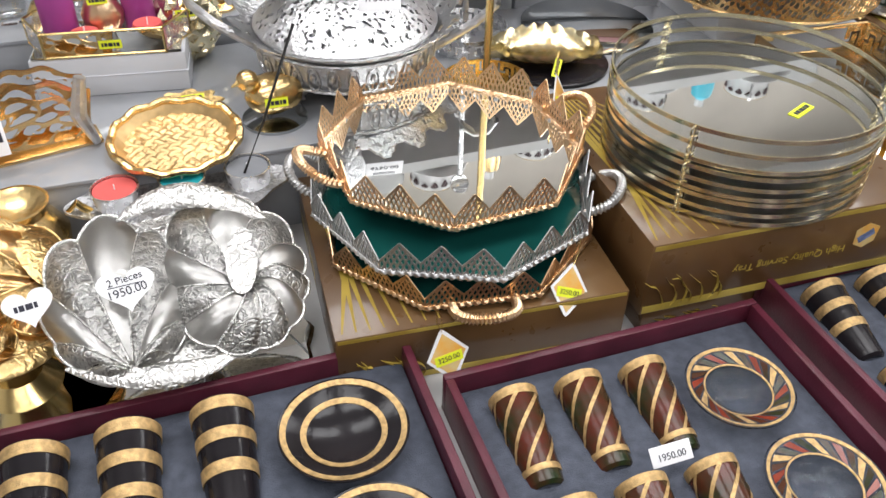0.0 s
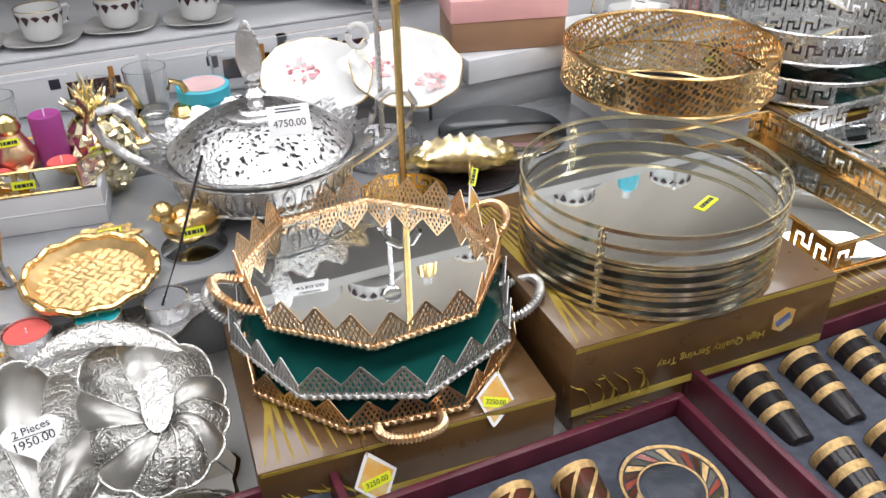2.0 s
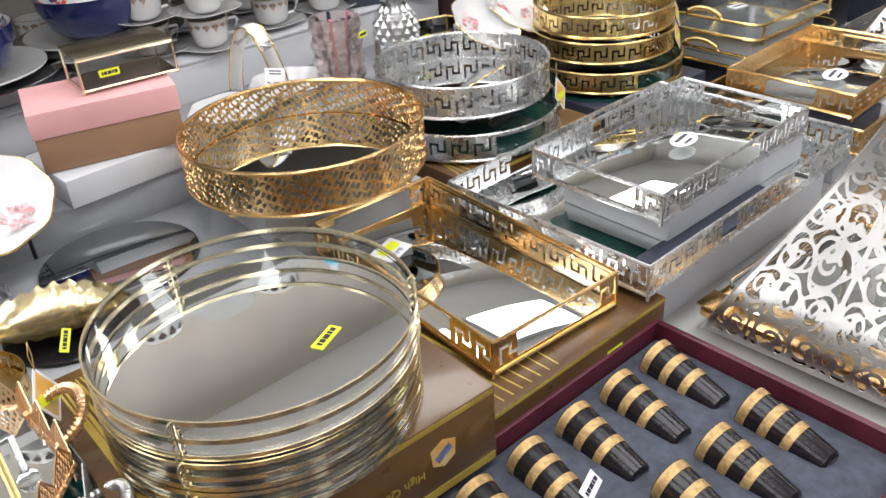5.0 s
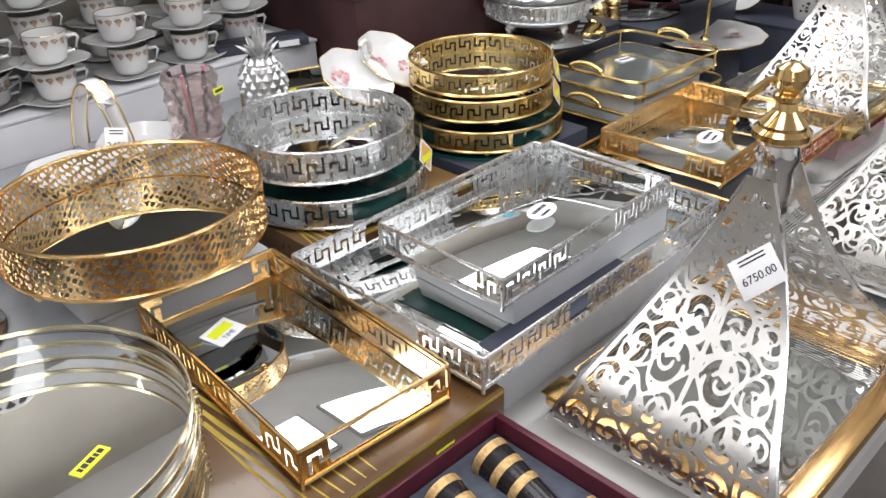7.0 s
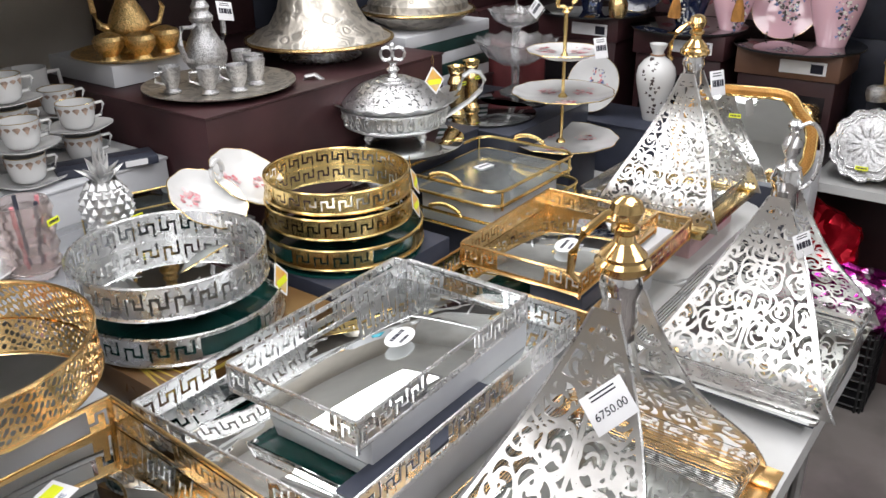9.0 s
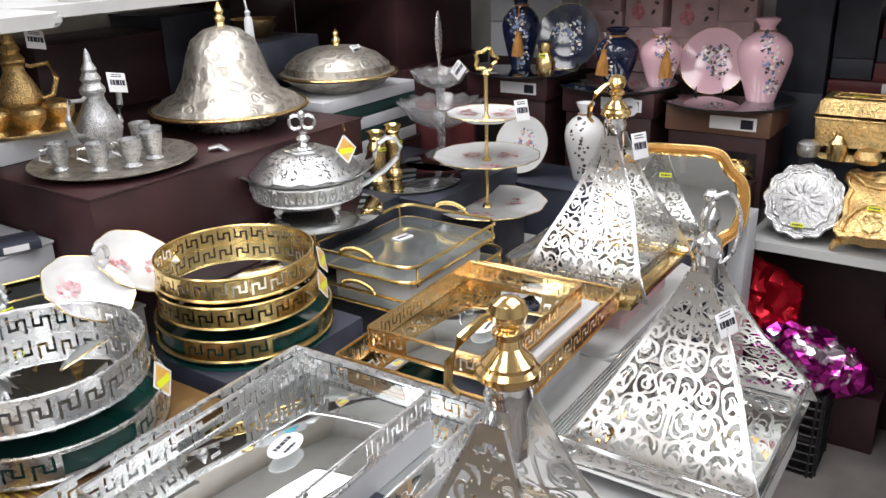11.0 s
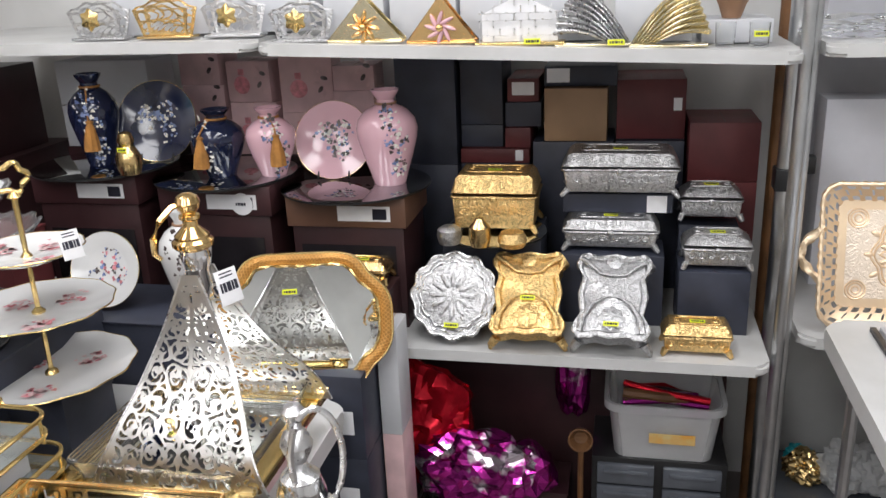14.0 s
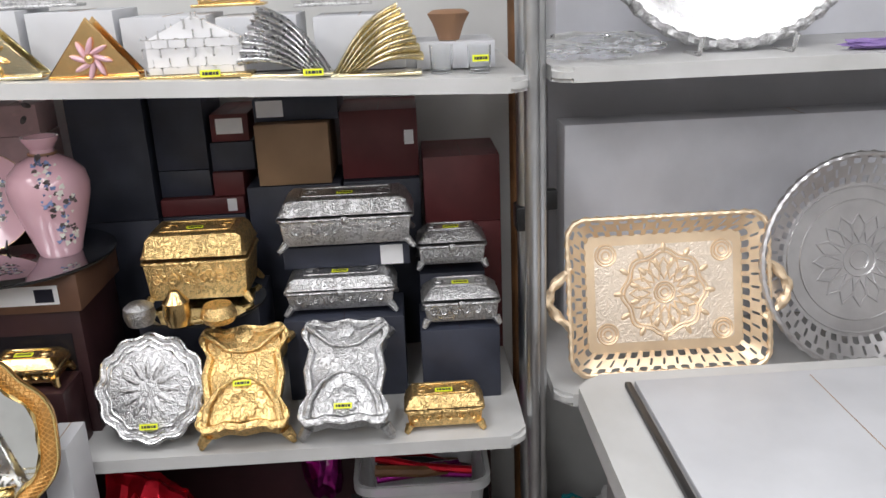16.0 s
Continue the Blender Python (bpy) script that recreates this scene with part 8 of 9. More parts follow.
def scroll_box(x, y, metal, label, rz=0):
    """A waisted casket tipped back on its hind feet, its embossed lid towards the aisle."""
    m = pose(x, y, SHELF) @ pose(0, 0, 0, 0, 0, -90 + rz) @ pose(0, 0, 0, 41, 0, 0) @ pose(0, 0.124, 0.064)
    e = thing("scroll_box", m, label, "trinket box", "scroll-sided boxes")
    out = []
    for i in range(96):
        t = 6.283 * i / 96
        c, q = math.cos(t), math.sin(t)
        xx, yy = math.copysign(abs(c) ** 0.34, c), math.copysign(abs(q) ** 0.34, q)
        out.append((xx * (0.071 + 0.020 * yy * yy + 0.006 * math.cos(9 * yy)), yy * (0.116 - 0.012 * (1 - xx * xx) + 0.004 * math.cos(7 * xx))))
    bm = bmesh.new()
    rows = [[bm.verts.new((a * k, b * k, z)) for a, b in out] for k, z in ((0.92, -0.052), (0.98, -0.046), (0.95, -0.03), (0.97, -0.008), (1.03, -0.003), (1.05, 0.004), (1.02, 0.012), (0.93, 0.013), (0.87, 0.006), (0.5, 0.014), (0.02, 0.017))]
    for a, b in zip(rows, rows[1:]):
        for i in range(96):
            bm.faces.new((a[i], a[(i + 1) % 96], b[(i + 1) % 96], b[i]))
    bm.faces.new(rows[0])
    bm.faces.new(rows[-1])
    part("body", bm, metal, e)
    part("rim_bead", tube([(a * 1.03, b * 1.03, 0.009) for a, b in out], 0.0042, 6, True, twist=0.9), metal, e)
    for s in (-1, 1):
        part("relief_scroll", tube([(s * 0.074, -0.098, 0.012), (s * 0.066, -0.06, 0.019), (s * 0.045, -0.025, 0.020), (s * 0.016, -0.008, 0.019), (0, -0.006, 0.018)], [0.008, 0.007, 0.004, 0.003, 0.002], 8), metal, e)
        part("relief_scroll", tube([(s * 0.078, 0.098, 0.012), (s * 0.055, 0.078, 0.019), (s * 0.03, 0.055, 0.020), (0, 0.05, 0.018)], [0.007, 0.006, 0.004, 0.002], 8), metal, e)
        for b in (-1, 1):
            part("claw_foot", tube([(s * 0.078, b * 0.100, -0.040), (s * 0.090, b * 0.114, -0.052), (s * 0.092, b * 0.118, -0.062)], [0.013, 0.010, 0.006], 8), metal, e)
    part("lid_rosette", lathe([(0, 0), (0.026, 0.002), (0.029, 0.005), (0.018, 0.009), (0, 0.010)], 32, 8, 0.08), metal, e, m=pose(0, -0.062, 0.011))
    part("lid_rosette", lathe([(0, 0), (0.016, 0.002), (0.018, 0.004), (0.010, 0.007), (0, 0.008)], 32, 6, 0.08), metal, e, m=pose(0, 0.09, 0.010))
    sticker(m @ pose(0, -0.02 if metal is GOLD_EMB else -0.08, 0.024), 0.036, 0.012)
    return e


scroll_box(3.348, 0.325, GOLD_EMB, "gold embossed scroll-sided box leaning back on the shelf", 3)
scroll_box(3.348, 0.125, SILVER_EMB, "silver embossed scroll-sided box leaning back on the shelf", -2)
chest(3.405, -0.075, SHELF, 0.155, 0.085, 0.078, GOLD_EMB, "small gold embossed casket near the shelf end", lid_r=0.4)
carton(3.605, 0.13, SHELF, 0.14, 0.26, 0.19, NAVY, "navy carton under the lower silver casket")
chest(3.615, 0.135, SHELF + 0.191, 0.235, 0.115, 0.085, SILVER_EMB, "long silver embossed casket, the lower of two", lid_r=0.2)
carton(3.68, 0.12, SHELF + 0.277, 0.11, 0.28, 0.05, NAVY, "navy carton with a barcode between the silver caskets", stick=None)
solo("paper_label", box(0.0008, 0.05, 0.045, 0, 0, 0, 0), TAG_W, pose(3.6242, 0.02, SHELF + 0.279), "white barcode label on a carton", "label", "carton labels")
chest(3.66, 0.115, SHELF + 0.3275, 0.285, 0.14, 0.115, SILVER_EMB, "long silver embossed casket on top of the pile", lid_r=0.2)
carton(3.58, -0.12, SHELF, 0.16, 0.17, 0.165, NAVY, "navy carton under the oval silver boxes")
chest(3.56, -0.125, SHELF + 0.166, 0.16, 0.10, 0.088, SILVER_EMB, "rounded silver embossed box on claw feet", lid_r=0.9)
carton(3.70, -0.115, SHELF, 0.07, 0.15, 0.235, NAVY, "navy carton behind the silver boxes")
chest(3.68, -0.115, SHELF + 0.2555, 0.15, 0.10, 0.088, SILVER_EMB, "rounded silver embossed box standing behind", lid_r=0.9)
carton(3.39, 0.745, SHELF, 0.10, 0.16, 0.15, DKWINE, "dark carton under a small gold box")
chest(3.40, 0.745, SHELF + 0.151, 0.13, 0.08, 0.06, GOLD_HAM, "small gold filigree box behind the mirror", lid_r=0.4)
solo("round_lid_box", lathe([(0, 0), (0.045, 0), (0.05, 0.014), (0.044, 0.026), (0, 0.032)], 32), SILVER_CRYS, pose(3.35, 0.845, SHELF + 0.002), "small round silver box beside the gold one", "trinket box")

# ---- napkin holders on the upper shelf ----
up = lambda y: 1.4845 + (y - 0.3525) * math.tan(radians(2.0)) if y < 0.96 else 1.519


def tri_holder(y, w, h, metal, label, flower=None):
    m = pose(3.415, y, up(y)) @ pose(0, 0, 0, 0, 0, -90)
    e = thing("napkin_holder", m, label, "napkin holder", "triangular napkin holders")
    for dy in (-0.018, 0.018):
        part("triangle_plate", slab([(-w / 2, 0), (w / 2, 0), (0, h)], 0, 0.004), metal, e, m=pose(0, dy, 0.006, 90))
        part("triangle_edge", tube([(-w / 2, dy - 0.002, 0.008), (w / 2, dy - 0.002, 0.008), (0, dy - 0.002, h + 0.006)], 0.004, 6, True), metal, e)
    part("base_plate", box(w, 0.05, 0.006, 0, 0, 0, 0.002), metal, e)
    if flower:
        for k in range(8):
            part("flower_petal", ball(0.014, 0, 0, 0, 8, sz=0.35), flower, e, m=pose(0, -0.026, h * 0.38) @ pose(0, 0, 0, 0, 45 * k, 0) @ pose(0.02, 0, 0, 0, 20) @ Matrix.Diagonal((1.3, 0.6, 1, 1)))
        part("flower_heart", ball(0.009, 0, -0.032, h * 0.38, 10), GOLDY, e)
    return e


tri_holder(0.70, 0.18, 0.095, PALE, "pale gold triangular napkin holder with a flower", GOLD)
tri_holder(0.52, 0.16, 0.098, GOLD, "gold triangular napkin holder with a pink flower", PINKPORC)
e = thing("napkin_holder", pose(3.415, 0.342, up(0.342)) @ pose(0, 0, 0, 0, 0, -90), "silver mesh house-shaped napkin holder with a gold base", "napkin holder")
for dy in (-0.018, 0.018):
    fld = lambda u, v: 0.16 - min(abs(math.sin(v * 22)), abs(math.sin(u * 18 + 1.5 * (int(v * 7) % 2)))) if v < 0.62 + 0.38 * (1 - abs(2 * u - 1)) else -1
    part("mesh_plate", pierced(fld, 50, 44, lambda u, v, q: Vector(((u - 0.5) * 0.18, dy + q, 0.006 + v * 0.112)), 0.003), SILVER, e)
part("base_plate", box(0.20, 0.055, 0.007, 0, 0, 0, 0.002), GOLDY, e)
part("backing_card", slab([(-0.085, 0), (0.085, 0), (0.085, 0.06), (0, 0.10), (-0.085, 0.06)], 0, 0.02), TAG_W, e, m=pose(0, 0.011, 0.008, 90))
for y, sg, metal, lab in ((0.18, 1, SILVER, "silver wing-shaped napkin holder with swept ribs"), (0.02, -1, PALE, "pale gold wing-shaped napkin holder with swept ribs")):
    e = thing("napkin_holder", pose(3.415, y, up(y)) @ pose(0, 0, 0, 0, 0, -90), lab, "napkin holder", "wing napkin holders")
    part("base_plate", box(0.165, 0.055, 0.006, 0, 0, 0, 0.002), PALE, e)
    for dy in (-0.016, 0.016):
        bm = bmesh.new()
        g = []
        for i in range(13):
            f = i / 12
            row = []
            for j in range(65):
                v = j / 64
                ex, ez = sg * (-0.035 - 0.05 * v), 0.122 - 0.098 * v ** 1.3
                sx0, sz0 = sg * (0.078 - 0.05 * v), 0.008
                bow = 0.022 * math.sin(math.pi * f) * (1 - 0.5 * v)
                scal = 1 + 0.05 * abs(math.sin(v * 8 * math.pi)) * f
                row.append(bm.verts.new((sx0 + (ex - sx0) * f * scal, dy + 0.006 * abs(math.sin(v * 8 * math.pi)) * (1 if dy > 0 else -1), sz0 + (ez - sz0) * f * scal + bow)))
            g.append(row)
        for a in range(12):
            for c in range(64):
                bm.faces.new((g[a][c], g[a][c + 1], g[a + 1][c + 1], g[a + 1][c]))
        bmesh.ops.solidify(bm, geom=bm.faces[:], thickness=0.0015)
        part("ribbed_wing", bm, metal, e)
for y, metal, lab in ((0.86, SILVER_EMB, "silver embossed napkin holder with an arched top"), (1.03, SILVER_CRYS, "silver cut napkin holder with a gold flower"), (1.21, GOLD_HAM, "broad gold napkin holder with a wavy outline"), (1.39, SILVER_EMB, "silver pierced napkin holder in the corner")):
    napkin_fan(0, 0, 0, pose(3.42, y, up(y)) @ pose(0, 0, 0, 0, 0, -90), 0.145, 0.085, metal, lab)
    if metal is not GOLD_HAM:
        solo("gold_flower", lathe([(0, 0), (0.02, 0.002), (0.024, 0.007), (0.010, 0.012), (0, 0.014)], 30, 6, 0.15), GOLDY, pose(3.385, y, up(y) + 0.05, 0, -90, 0), "gold flower mounted on a napkin holder", "ornament", "gold flowers")
for y, w, h, z0 in ((0.05, 0.17, 0.10, 0), (0.24, 0.15, 0.10, 0), (0.41, 0.16, 0.10, 0), (0.58, 0.16, 0.11, 0), (0.75, 0.15, 0.11, 0), (0.98, 0.24, 0.10, 0), (1.26, 0.26, 0.11, 0), (-0.13, 0.15, 0.05, 0)):
    carton(3.56, y, up(y) + 0.003, 0.16, w, h, WHITE_CARD, "plain white napkin-holder carton on the upper shelf", group="white cartons")
for y, w, metal in ((0.10, 0.15, SILVER_EMB), (0.30, 0.14, GOLD_HAM), (0.66, 0.16, SILVER_EMB), (0.92, 0.15, SILVER_CRYS), (1.15, 0.15, SILVER_EMB)):
    napkin_fan(0, 0, 0, pose(3.56, y, up(y) + 0.118) @ pose(0, 0, 0, 0, 0, -90), w, 0.09, metal, "metal napkin holder on the white cartons", seed=y * 7)
for y, mtl in ((-0.10, GLASS), (-0.17, GLASS)):
    solo("shot_glass", lathe([(0, 0), (0.02, 0), (0.022, 0.05), (0.0205, 0.05), (0.018, 0.006), (0, 0.006)], 24), mtl, pose(3.43, y, up(y) + 0.001), "small clear glass on the shelf end", "glass", "shot glasses")
solo("dried_flower_bowl", lathe([(0, 0), (0.02, 0.0), (0.03, 0.03), (0.04, 0.05), (0.03, 0.056), (0, 0.05)], 20, 7, 0.08), MAUVE, pose(3.52, -0.12, up(-0.12) + 0.054), "small bowl of dried flowers on a white carton", "bowl")
solo("knife_blade", box(0.30, 0.02, 0.004, 0, 0, 0, 0.001), PALE, pose(3.40, 0.22, up(0.22) + 0.002, 0, -2, 90), "long pale gold cake knife on the shelf edge", "knife")
sticker(pose(3.366, 0.13, up(0.13) + 0.012, 80, 0, -90), 0.036, 0.012)
sticker(pose(3.366, 0.31, up(0.31) + 0.012, 80, 0, -90), 0.036, 0.012)
sticker(pose(3.402, -0.17, up(-0.17) + 0.03, 88, 0, -90), 0.030, 0.012)

# ---- trays on the neighbouring shelves ----
m = pose(3.47, -0.562, 0.814) @ pose(0, 0, 0, 0, 0, -90) @ pose(0, 0, 0, 76, 0, 0) @ pose(0, 0.165, 0)
e = thing("engraved_tray", m, "pale gold engraved tray with pierced rim and rope handles, leaning upright", "tray")
PALE_R = mat("brushed_pale_gold", (0.93, 0.72, 0.50), 0.42, 0.7, 0.1, 10, 0.15, 60)
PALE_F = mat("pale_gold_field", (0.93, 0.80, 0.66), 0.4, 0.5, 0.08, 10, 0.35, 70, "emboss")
part("plate", slab(rounded(0.34, 0.255, 0.02), 0.0, 0.004), PALE_R, e)
bm = bmesh.new()
ra = rounded(0.335, 0.25, 0.02, 12)
rb = rounded(0.425, 0.33, 0.04, 12)
part("inner_field", slab(rounded(0.30, 0.21, 0.01), 0.004, 0.0048), PALE_F, e)
loop_a, loop_b = [], []
for o, lst in ((ra, loop_a), (rb, loop_b)):
    per = [math.hypot(o[i][0] - o[i - 1][0], o[i][1] - o[i - 1][1]) for i in range(len(o))]
    tot, acc = sum(per), 0.0
    lst.append(tot)
    cum = [0.0]
    for i in range(1, len(o)):
        cum.append(cum[-1] + per[i])
    cum.append(tot)
    lst.append((o + [o[0]], cum))


def along(lst, f):
    pts, cum = lst[1]
    s = f * lst[0]
    i = max(0, min(len(pts) - 2, int(np.searchsorted(cum, s) - 1)))
    k = (s - cum[i]) / max(1e-6, cum[i + 1] - cum[i])
    return Vector((pts[i][0] + (pts[i + 1][0] - pts[i][0]) * k, pts[i][1] + (pts[i + 1][1] - pts[i][1]) * k, 0))


def rim_warp(u, v, q):
    p = along(loop_a, u) * (1 - v) + along(loop_b, u) * v
    return Vector((p.x, p.y, 0.004 + 0.035 * v ** 0.8 + q))


part("pierced_rim", pierced(lambda u, v: 0.5 - (1.0 - abs(math.sin(u * math.pi * 46)) - 0.55) * 3.2 * (1 if 0.25 < v < 0.75 else -1), 560, 8, rim_warp, 0.002), PALE_R, e)
part("beaded_edge", tube([rim_warp(i / 180, 1.0, 0.002) for i in range(180)], 0.006, 7, True, twist=2.1), PALE_R, e)
for s in (-1, 1):
    part("rope_handle", tube([(s * (0.205 + 0.05 * math.sin(math.pi * k / 20)), -0.065 + 0.13 * k / 20, 0.035) for k in range(21)], 0.010, 8, twist=1.2), PALE_R, e)
for k in range(16):
    a = 6.283 * k / 16
    part("engraved_petal", tube([(0.03 * math.cos(a), 0.03 * math.sin(a), 0.005), (0.055 * math.cos(a + 0.25), 0.055 * math.sin(a + 0.25), 0.005), (0.075 * math.cos(a), 0.075 * math.sin(a), 0.005), (0.055 * math.cos(a - 0.25), 0.055 * math.sin(a - 0.25), 0.005)], 0.0032, 6, True, flat=0.8), PALE_R, e)
for rr in (0.082, 0.09):
    part("engraved_ring", tube([(q[0] * (1 + 0.06 * math.cos(8 * 6.283 * i / 64)), q[1] * (1 + 0.06 * math.cos(8 * 6.283 * i / 64)), q[2]) for i, q in enumerate(circle(rr, 0.0052, 64))], 0.0024, 5, True), PALE_R, e)
for k in range(24):
    a = 6.283 * k / 24
    part("engraved_leaf", moved(ball(0.006, 0, 0, 0, 8, sz=0.5), Matrix.Diagonal((2.0, 1, 1, 1))), PALE_R, e, m=pose(0.066 * math.cos(a) * (1 if k % 2 else 1.5), 0.066 * math.sin(a) * (1 if k % 2 else 1.45), 0.005, 0, 0, math.degrees(a)))
for cx, cy in ((-0.125, 0.085), (0.125, 0.085), (-0.125, -0.085), (0.125, -0.085), (0, 0)):
    for rr in (0.008, 0.016, 0.022):
        part("engraved_ring", tube(circle(rr, 0.0052, 24, cx, cy), 0.0022, 5, True), PALE_R, e)

m = pose(3.46, -0.985, 0.803) @ pose(0, 0, 0, 0, 0, -90) @ pose(0, 0, 0, 76, 0, 0) @ pose(0, 0.225, 0)
e = thing("engraved_tray", m, "round silver engraved tray with a pierced rim, leaning upright", "tray")
SIL_R = mat("brushed_silver", (0.60, 0.59, 0.60), 0.32, 0.85, 0.1, 10, 0.2, 60)
part("plate", lathe([(0, 0.0), (0.165, 0.0), (0.168, 0.004), (0, 0.004)], 64), SIL_R, e)
part("pierced_rim", pierced(lambda u, v: 0.5 - (1.0 - abs(math.sin(u * math.pi * 44)) - 0.5) * 3.2 * (1 if 0.25 < v < 0.75 else -1), 520, 8, lambda u, v, q: Vector(((0.165 + 0.06 * v) * math.cos(6.28319 * u), (0.165 + 0.06 * v) * math.sin(6.28319 * u), 0.003 + 0.035 * v + q)), 0.002), SIL_R, e)
part("beaded_edge", tube(circle(0.226, 0.04, 150), 0.007, 7, True, twist=2.1), SIL_R, e)
for k in range(16):
    a = 6.283 * k / 16
    part("engraved_petal", tube([(0.04 * math.cos(a), 0.04 * math.sin(a), 0.005), (0.075 * math.cos(a + 0.22), 0.075 * math.sin(a + 0.22), 0.005), (0.10 * math.cos(a), 0.10 * math.sin(a), 0.005), (0.075 * math.cos(a - 0.22), 0.075 * math.sin(a - 0.22), 0.005)], 0.0036, 6, True, flat=0.8), SIL_R, e)
for rr in (0.02, 0.035, 0.13, 0.158):
    part("engraved_ring", tube(circle(rr, 0.0052, 72), 0.002, 5, True), SIL_R, e)
m = pose(3.52, -0.68, 1.478) @ pose(0, 0, 0, 0, 0, -90) @ pose(0, 0, 0, 74, 0, 0) @ pose(0, 0.20, 0)
e = thing("silver_platter", m, "large oval polished silver platter with an ornate rim, leaning upright", "platter")
part("plate", lathe([(0, 0), (0.14, 0), (0.16, 0.012), (0.19, 0.016), (0.19, 0.02), (0.158, 0.016), (0.138, 0.005), (0, 0.004)], 72, fx=1.25), SILVER, e)
part("ornate_rim", tube([(q[0], q[1], q[2] + 0.002 * math.sin(3 * i)) for i, q in enumerate(circle(0.193, 0.018, 140, fx=1.25))], 0.010, 8, True, twist=1.7), SILVER_EMB, e)
e = thing("plate_stand", pose(3.47, -0.68, 1.4755), "clear acrylic stand under the platter", "stand")
for s in (-0.09, 0.09):
    part("stand_arm", tube([(0.06, s, 0.0), (-0.02, s, 0.004), (-0.035, s, 0.035)], 0.005, 6), ACRYL, e)
solo("plastic_bag", crumpled((0.07, 0.14, 0.028), 1, 4.4, 16, 0.4), THIN, pose(3.50, -0.40, 1.4755), "crumpled clear plastic bag on the upper shelf", "plastic bag")
solo("cloth_strip", crumpled((0.03, 0.10, 0.012), 1, 8.8), mat("lilac_cloth", (0.25, 0.17, 0.40), 0.7, 0, 0.2, 20, 0.2, 200), pose(3.44, -0.95, 1.4755), "lilac ribbon lying on the upper shelf", "ribbon")
carton(3.43, -1.25, 0.803, 0.10, 0.2, 0.15, KRAFT, "kraft carton at the end of the shelf")

# ---- bowls and bottles on the high back shelf ----
HS = 1.506
for k in range(17):
    x = -0.85 + 0.163 * k
    if k % 4 == 0:
        solo("white_bowl", lathe([(0, 0), (0.04, 0), (0.07, 0.03), (0.085, 0.07), (0.082, 0.07), (0.066, 0.032), (0, 0.006)], 36), PORC, pose(x, 1.83, HS), "white porcelain bowl on the high shelf", "bowl", "high shelf bowls")
    elif k % 4 in (1, 3):
        cup(x, 1.81 + 0.03 * (k % 3), HS, "white cup with a dark garland on the high shelf", 40 * k, 1.45, True, DKWINE)
    else:
        e = thing("glass_bottle", pose(x, 1.80, HS), "small teal-capped bottle on the high shelf", "bottle", "bottles")
        part("bottle", lathe([(0, 0), (0.03, 0), (0.032, 0.05), (0.028, 0.08), (0.012, 0.095), (0, 0.095)], 24), CYAN if k != 10 else GOLD_HAM, e)
        part("cap", lathe([(0.013, 0.09), (0.014, 0.115), (0, 0.116)], 16), PORC, e)
for k, (x, mtl) in enumerate(((2.15, PORC), (2.40, GOLD_HAM), (2.72, CYAN), (2.90, PORC), (3.10, SILVER_EMB))):
    solo("shelf_pot", lathe([(0, 0), (0.04, 0), (0.05, 0.03), (0.044, 0.06), (0.03, 0.08), (0.034, 0.09), (0, 0.088)], 28), mtl, pose(x, 2.0, HS), "small lidded pot on the high back shelf", "pot", "shelf pots")
for k in range(9):
    carton(-0.6 + 0.44 * k, 2.40, HS, 0.40, 0.3, 0.22 + 0.05 * (k % 3), (WHITE_CARD, PALEPINK, WHITE_CARD, GREY_CARD)[k % 4], "pale carton at the back of the high shelf", group="high shelf cartons")
e = thing("white_tassel", pose(2.60, 1.89, 1.505 - 0.045), "white tassel hanging from the high shelf", "tassel")
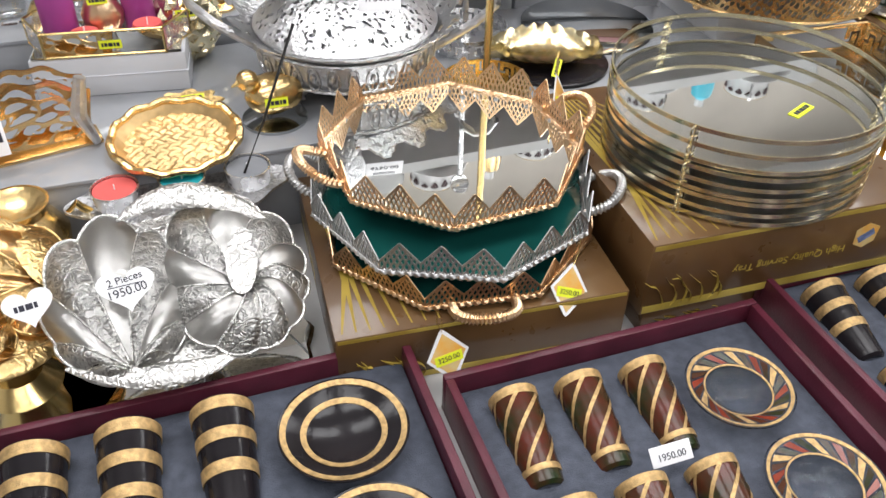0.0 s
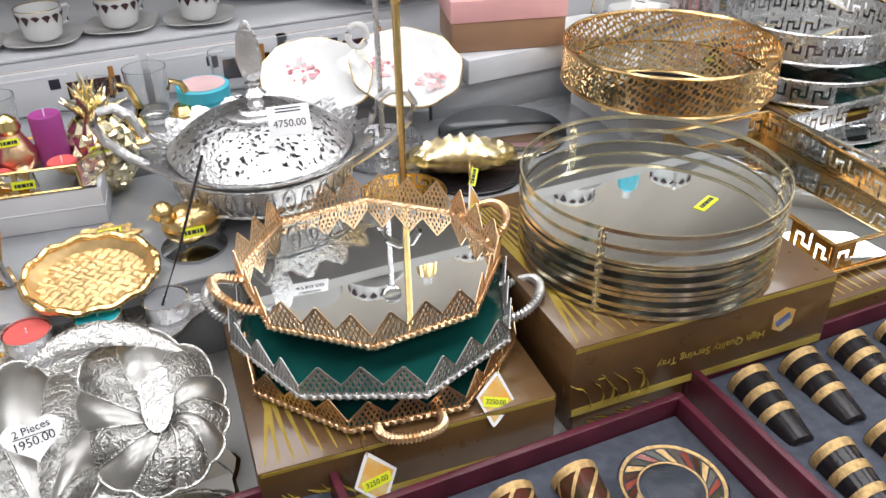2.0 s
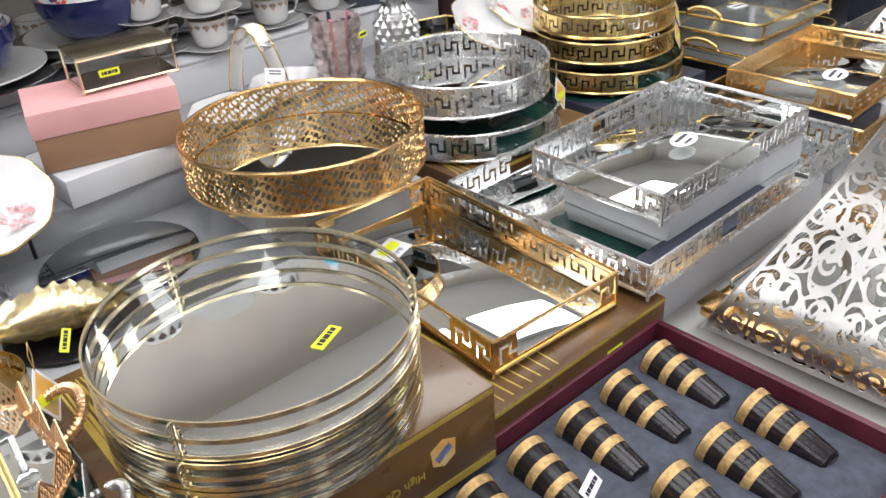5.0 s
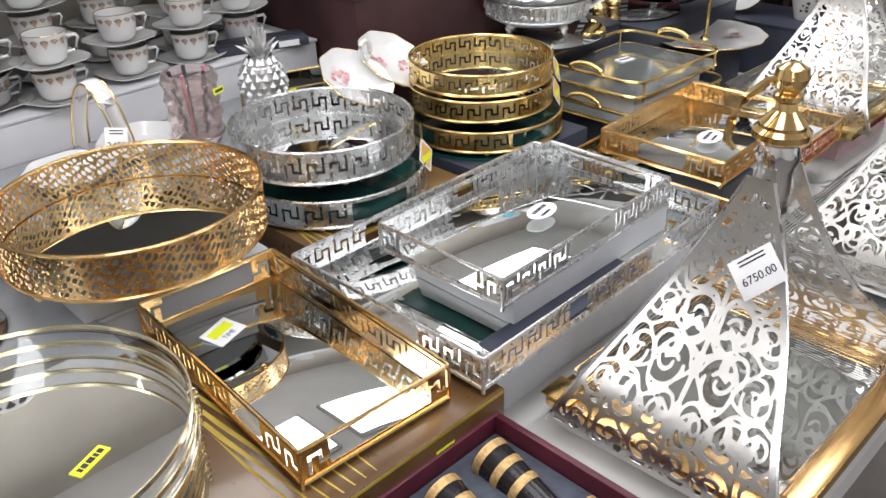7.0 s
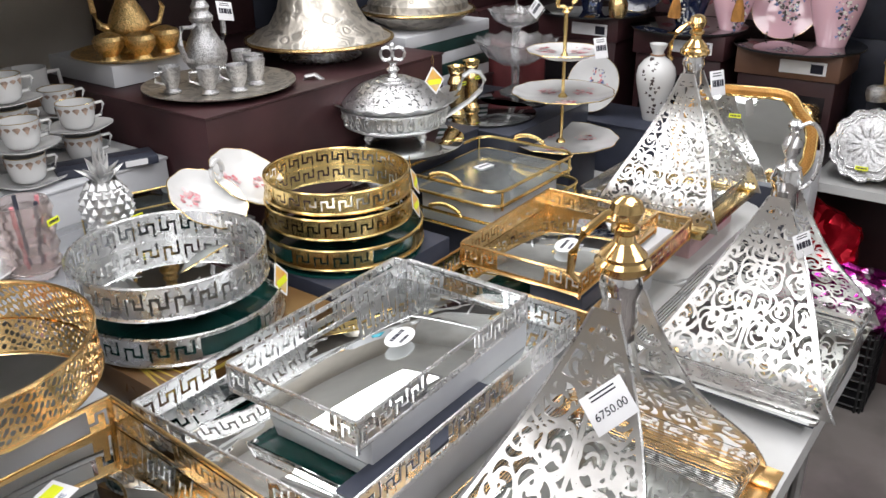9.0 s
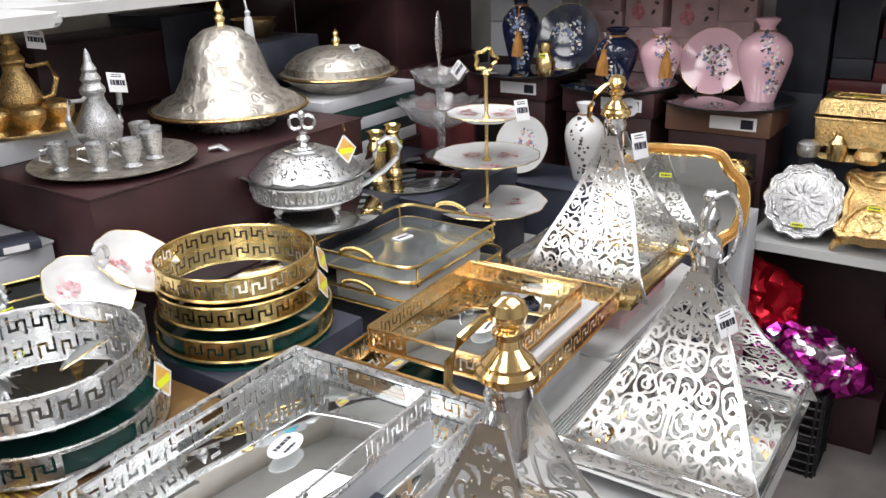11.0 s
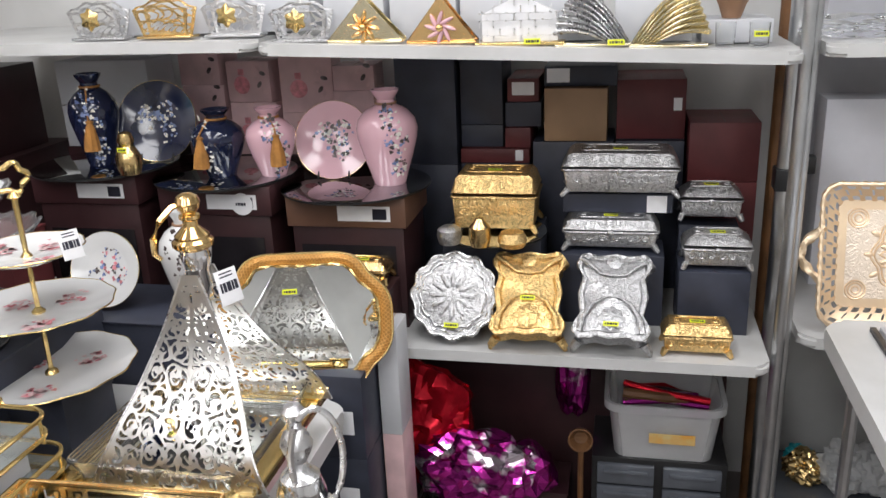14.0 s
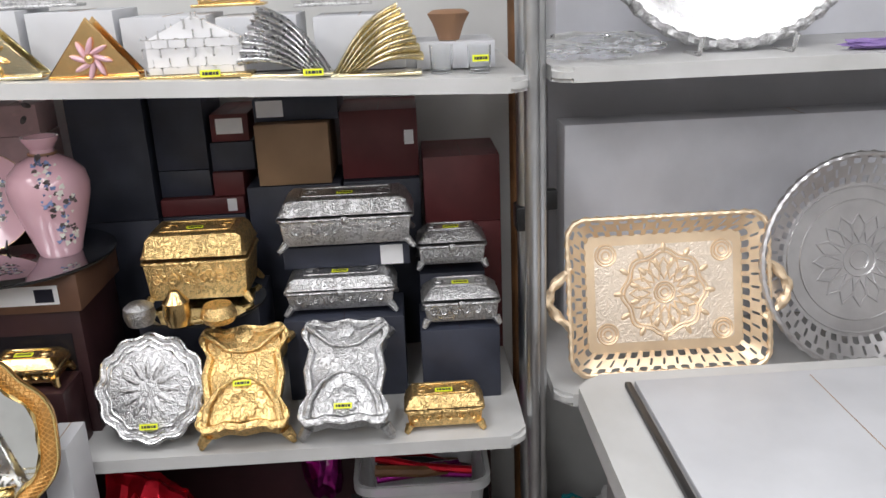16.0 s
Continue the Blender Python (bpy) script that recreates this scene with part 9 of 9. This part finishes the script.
part("tassel_skirt", lathe([(0, -0.10), (0.014, -0.10), (0.012, -0.04), (0.006, -0.03), (0.009, -0.02), (0, -0.012)], 14), WHITE_CARD, e)
part("cord", tube([(0, 0, -0.02), (0, 0.01, 0.03)], 0.003, 6), WHITE_CARD, e)

# ---- price tags on the trays ----
sticker(pose(0.80, 0.79, 0.9865, 0, 0, 25), 0.045, 0.016)
sticker(pose(0.81, 0.678, 0.965, 60, 0, 25), 0.04, 0.014)
sticker(pose(1.20, 0.6792, 0.800, 90, 0, 0), 0.034, 0.013)
e = thing("printed_tag", pose(1.11, 1.075, 0.8495, 6, 0, 20), "square printed tag with a yellow sticker in the gold tray", "price tag")
part("card", box(0.06, 0.045, 0.001, 0, 0, 0, 0), TAG_W, e)
part("yellow_sticker", box(0.045, 0.018, 0.0006, 0, 0.006, 0.001, 0), TAG_Y, e)
lettering("TIME", 0.012, e, pose(0, -0.012, 0.0014), material=PETAL_B)
for x, y, z, rx, w in ((1.63, 0.87, 0.9195, 0, 0.035), (2.18, 0.86, 0.8895, 0, 0.04)):
    e = thing("oval_tag", pose(x, y, z, 0, 0, 10), "white oval paper tag with handwriting lying on a mirror tray", "price tag", "oval tags")
    part("card", lathe([(0, 0.012), (w, 0.012), (w, 0.013), (0, 0.013)], 36, fy=0.62), TAG_W, e)
    bars(e, w * 1.5, 0.016, pose(0, 0.006, 0.0132), 5)
    bars(e, w * 1.3, 0.012, pose(0, -0.010, 0.0132), 4)
diamond_tag(face(1.66, 1.19, 0.935, 75, 20))
diamond_tag(face(2.09, 1.205, 0.95, 75, 25))
diamond_tag(face(2.12, 1.23, 0.99, 75, 30, 10))
white_tag(face(1.505, 0.43, 1.045, 62, -38, 22), 0.062, 0.052, "6750.00")
white_tag(face(2.165, 0.385, 1.03, 70, -30, 8), 0.04, 0.042)
white_tag(face(2.70, 0.755, 1.165, 75, -25, 0), 0.045, 0.06)
white_tag(pose(2.46, 1.27, 0.9235, 0, 0, -10), 0.05, 0.03, "", False)
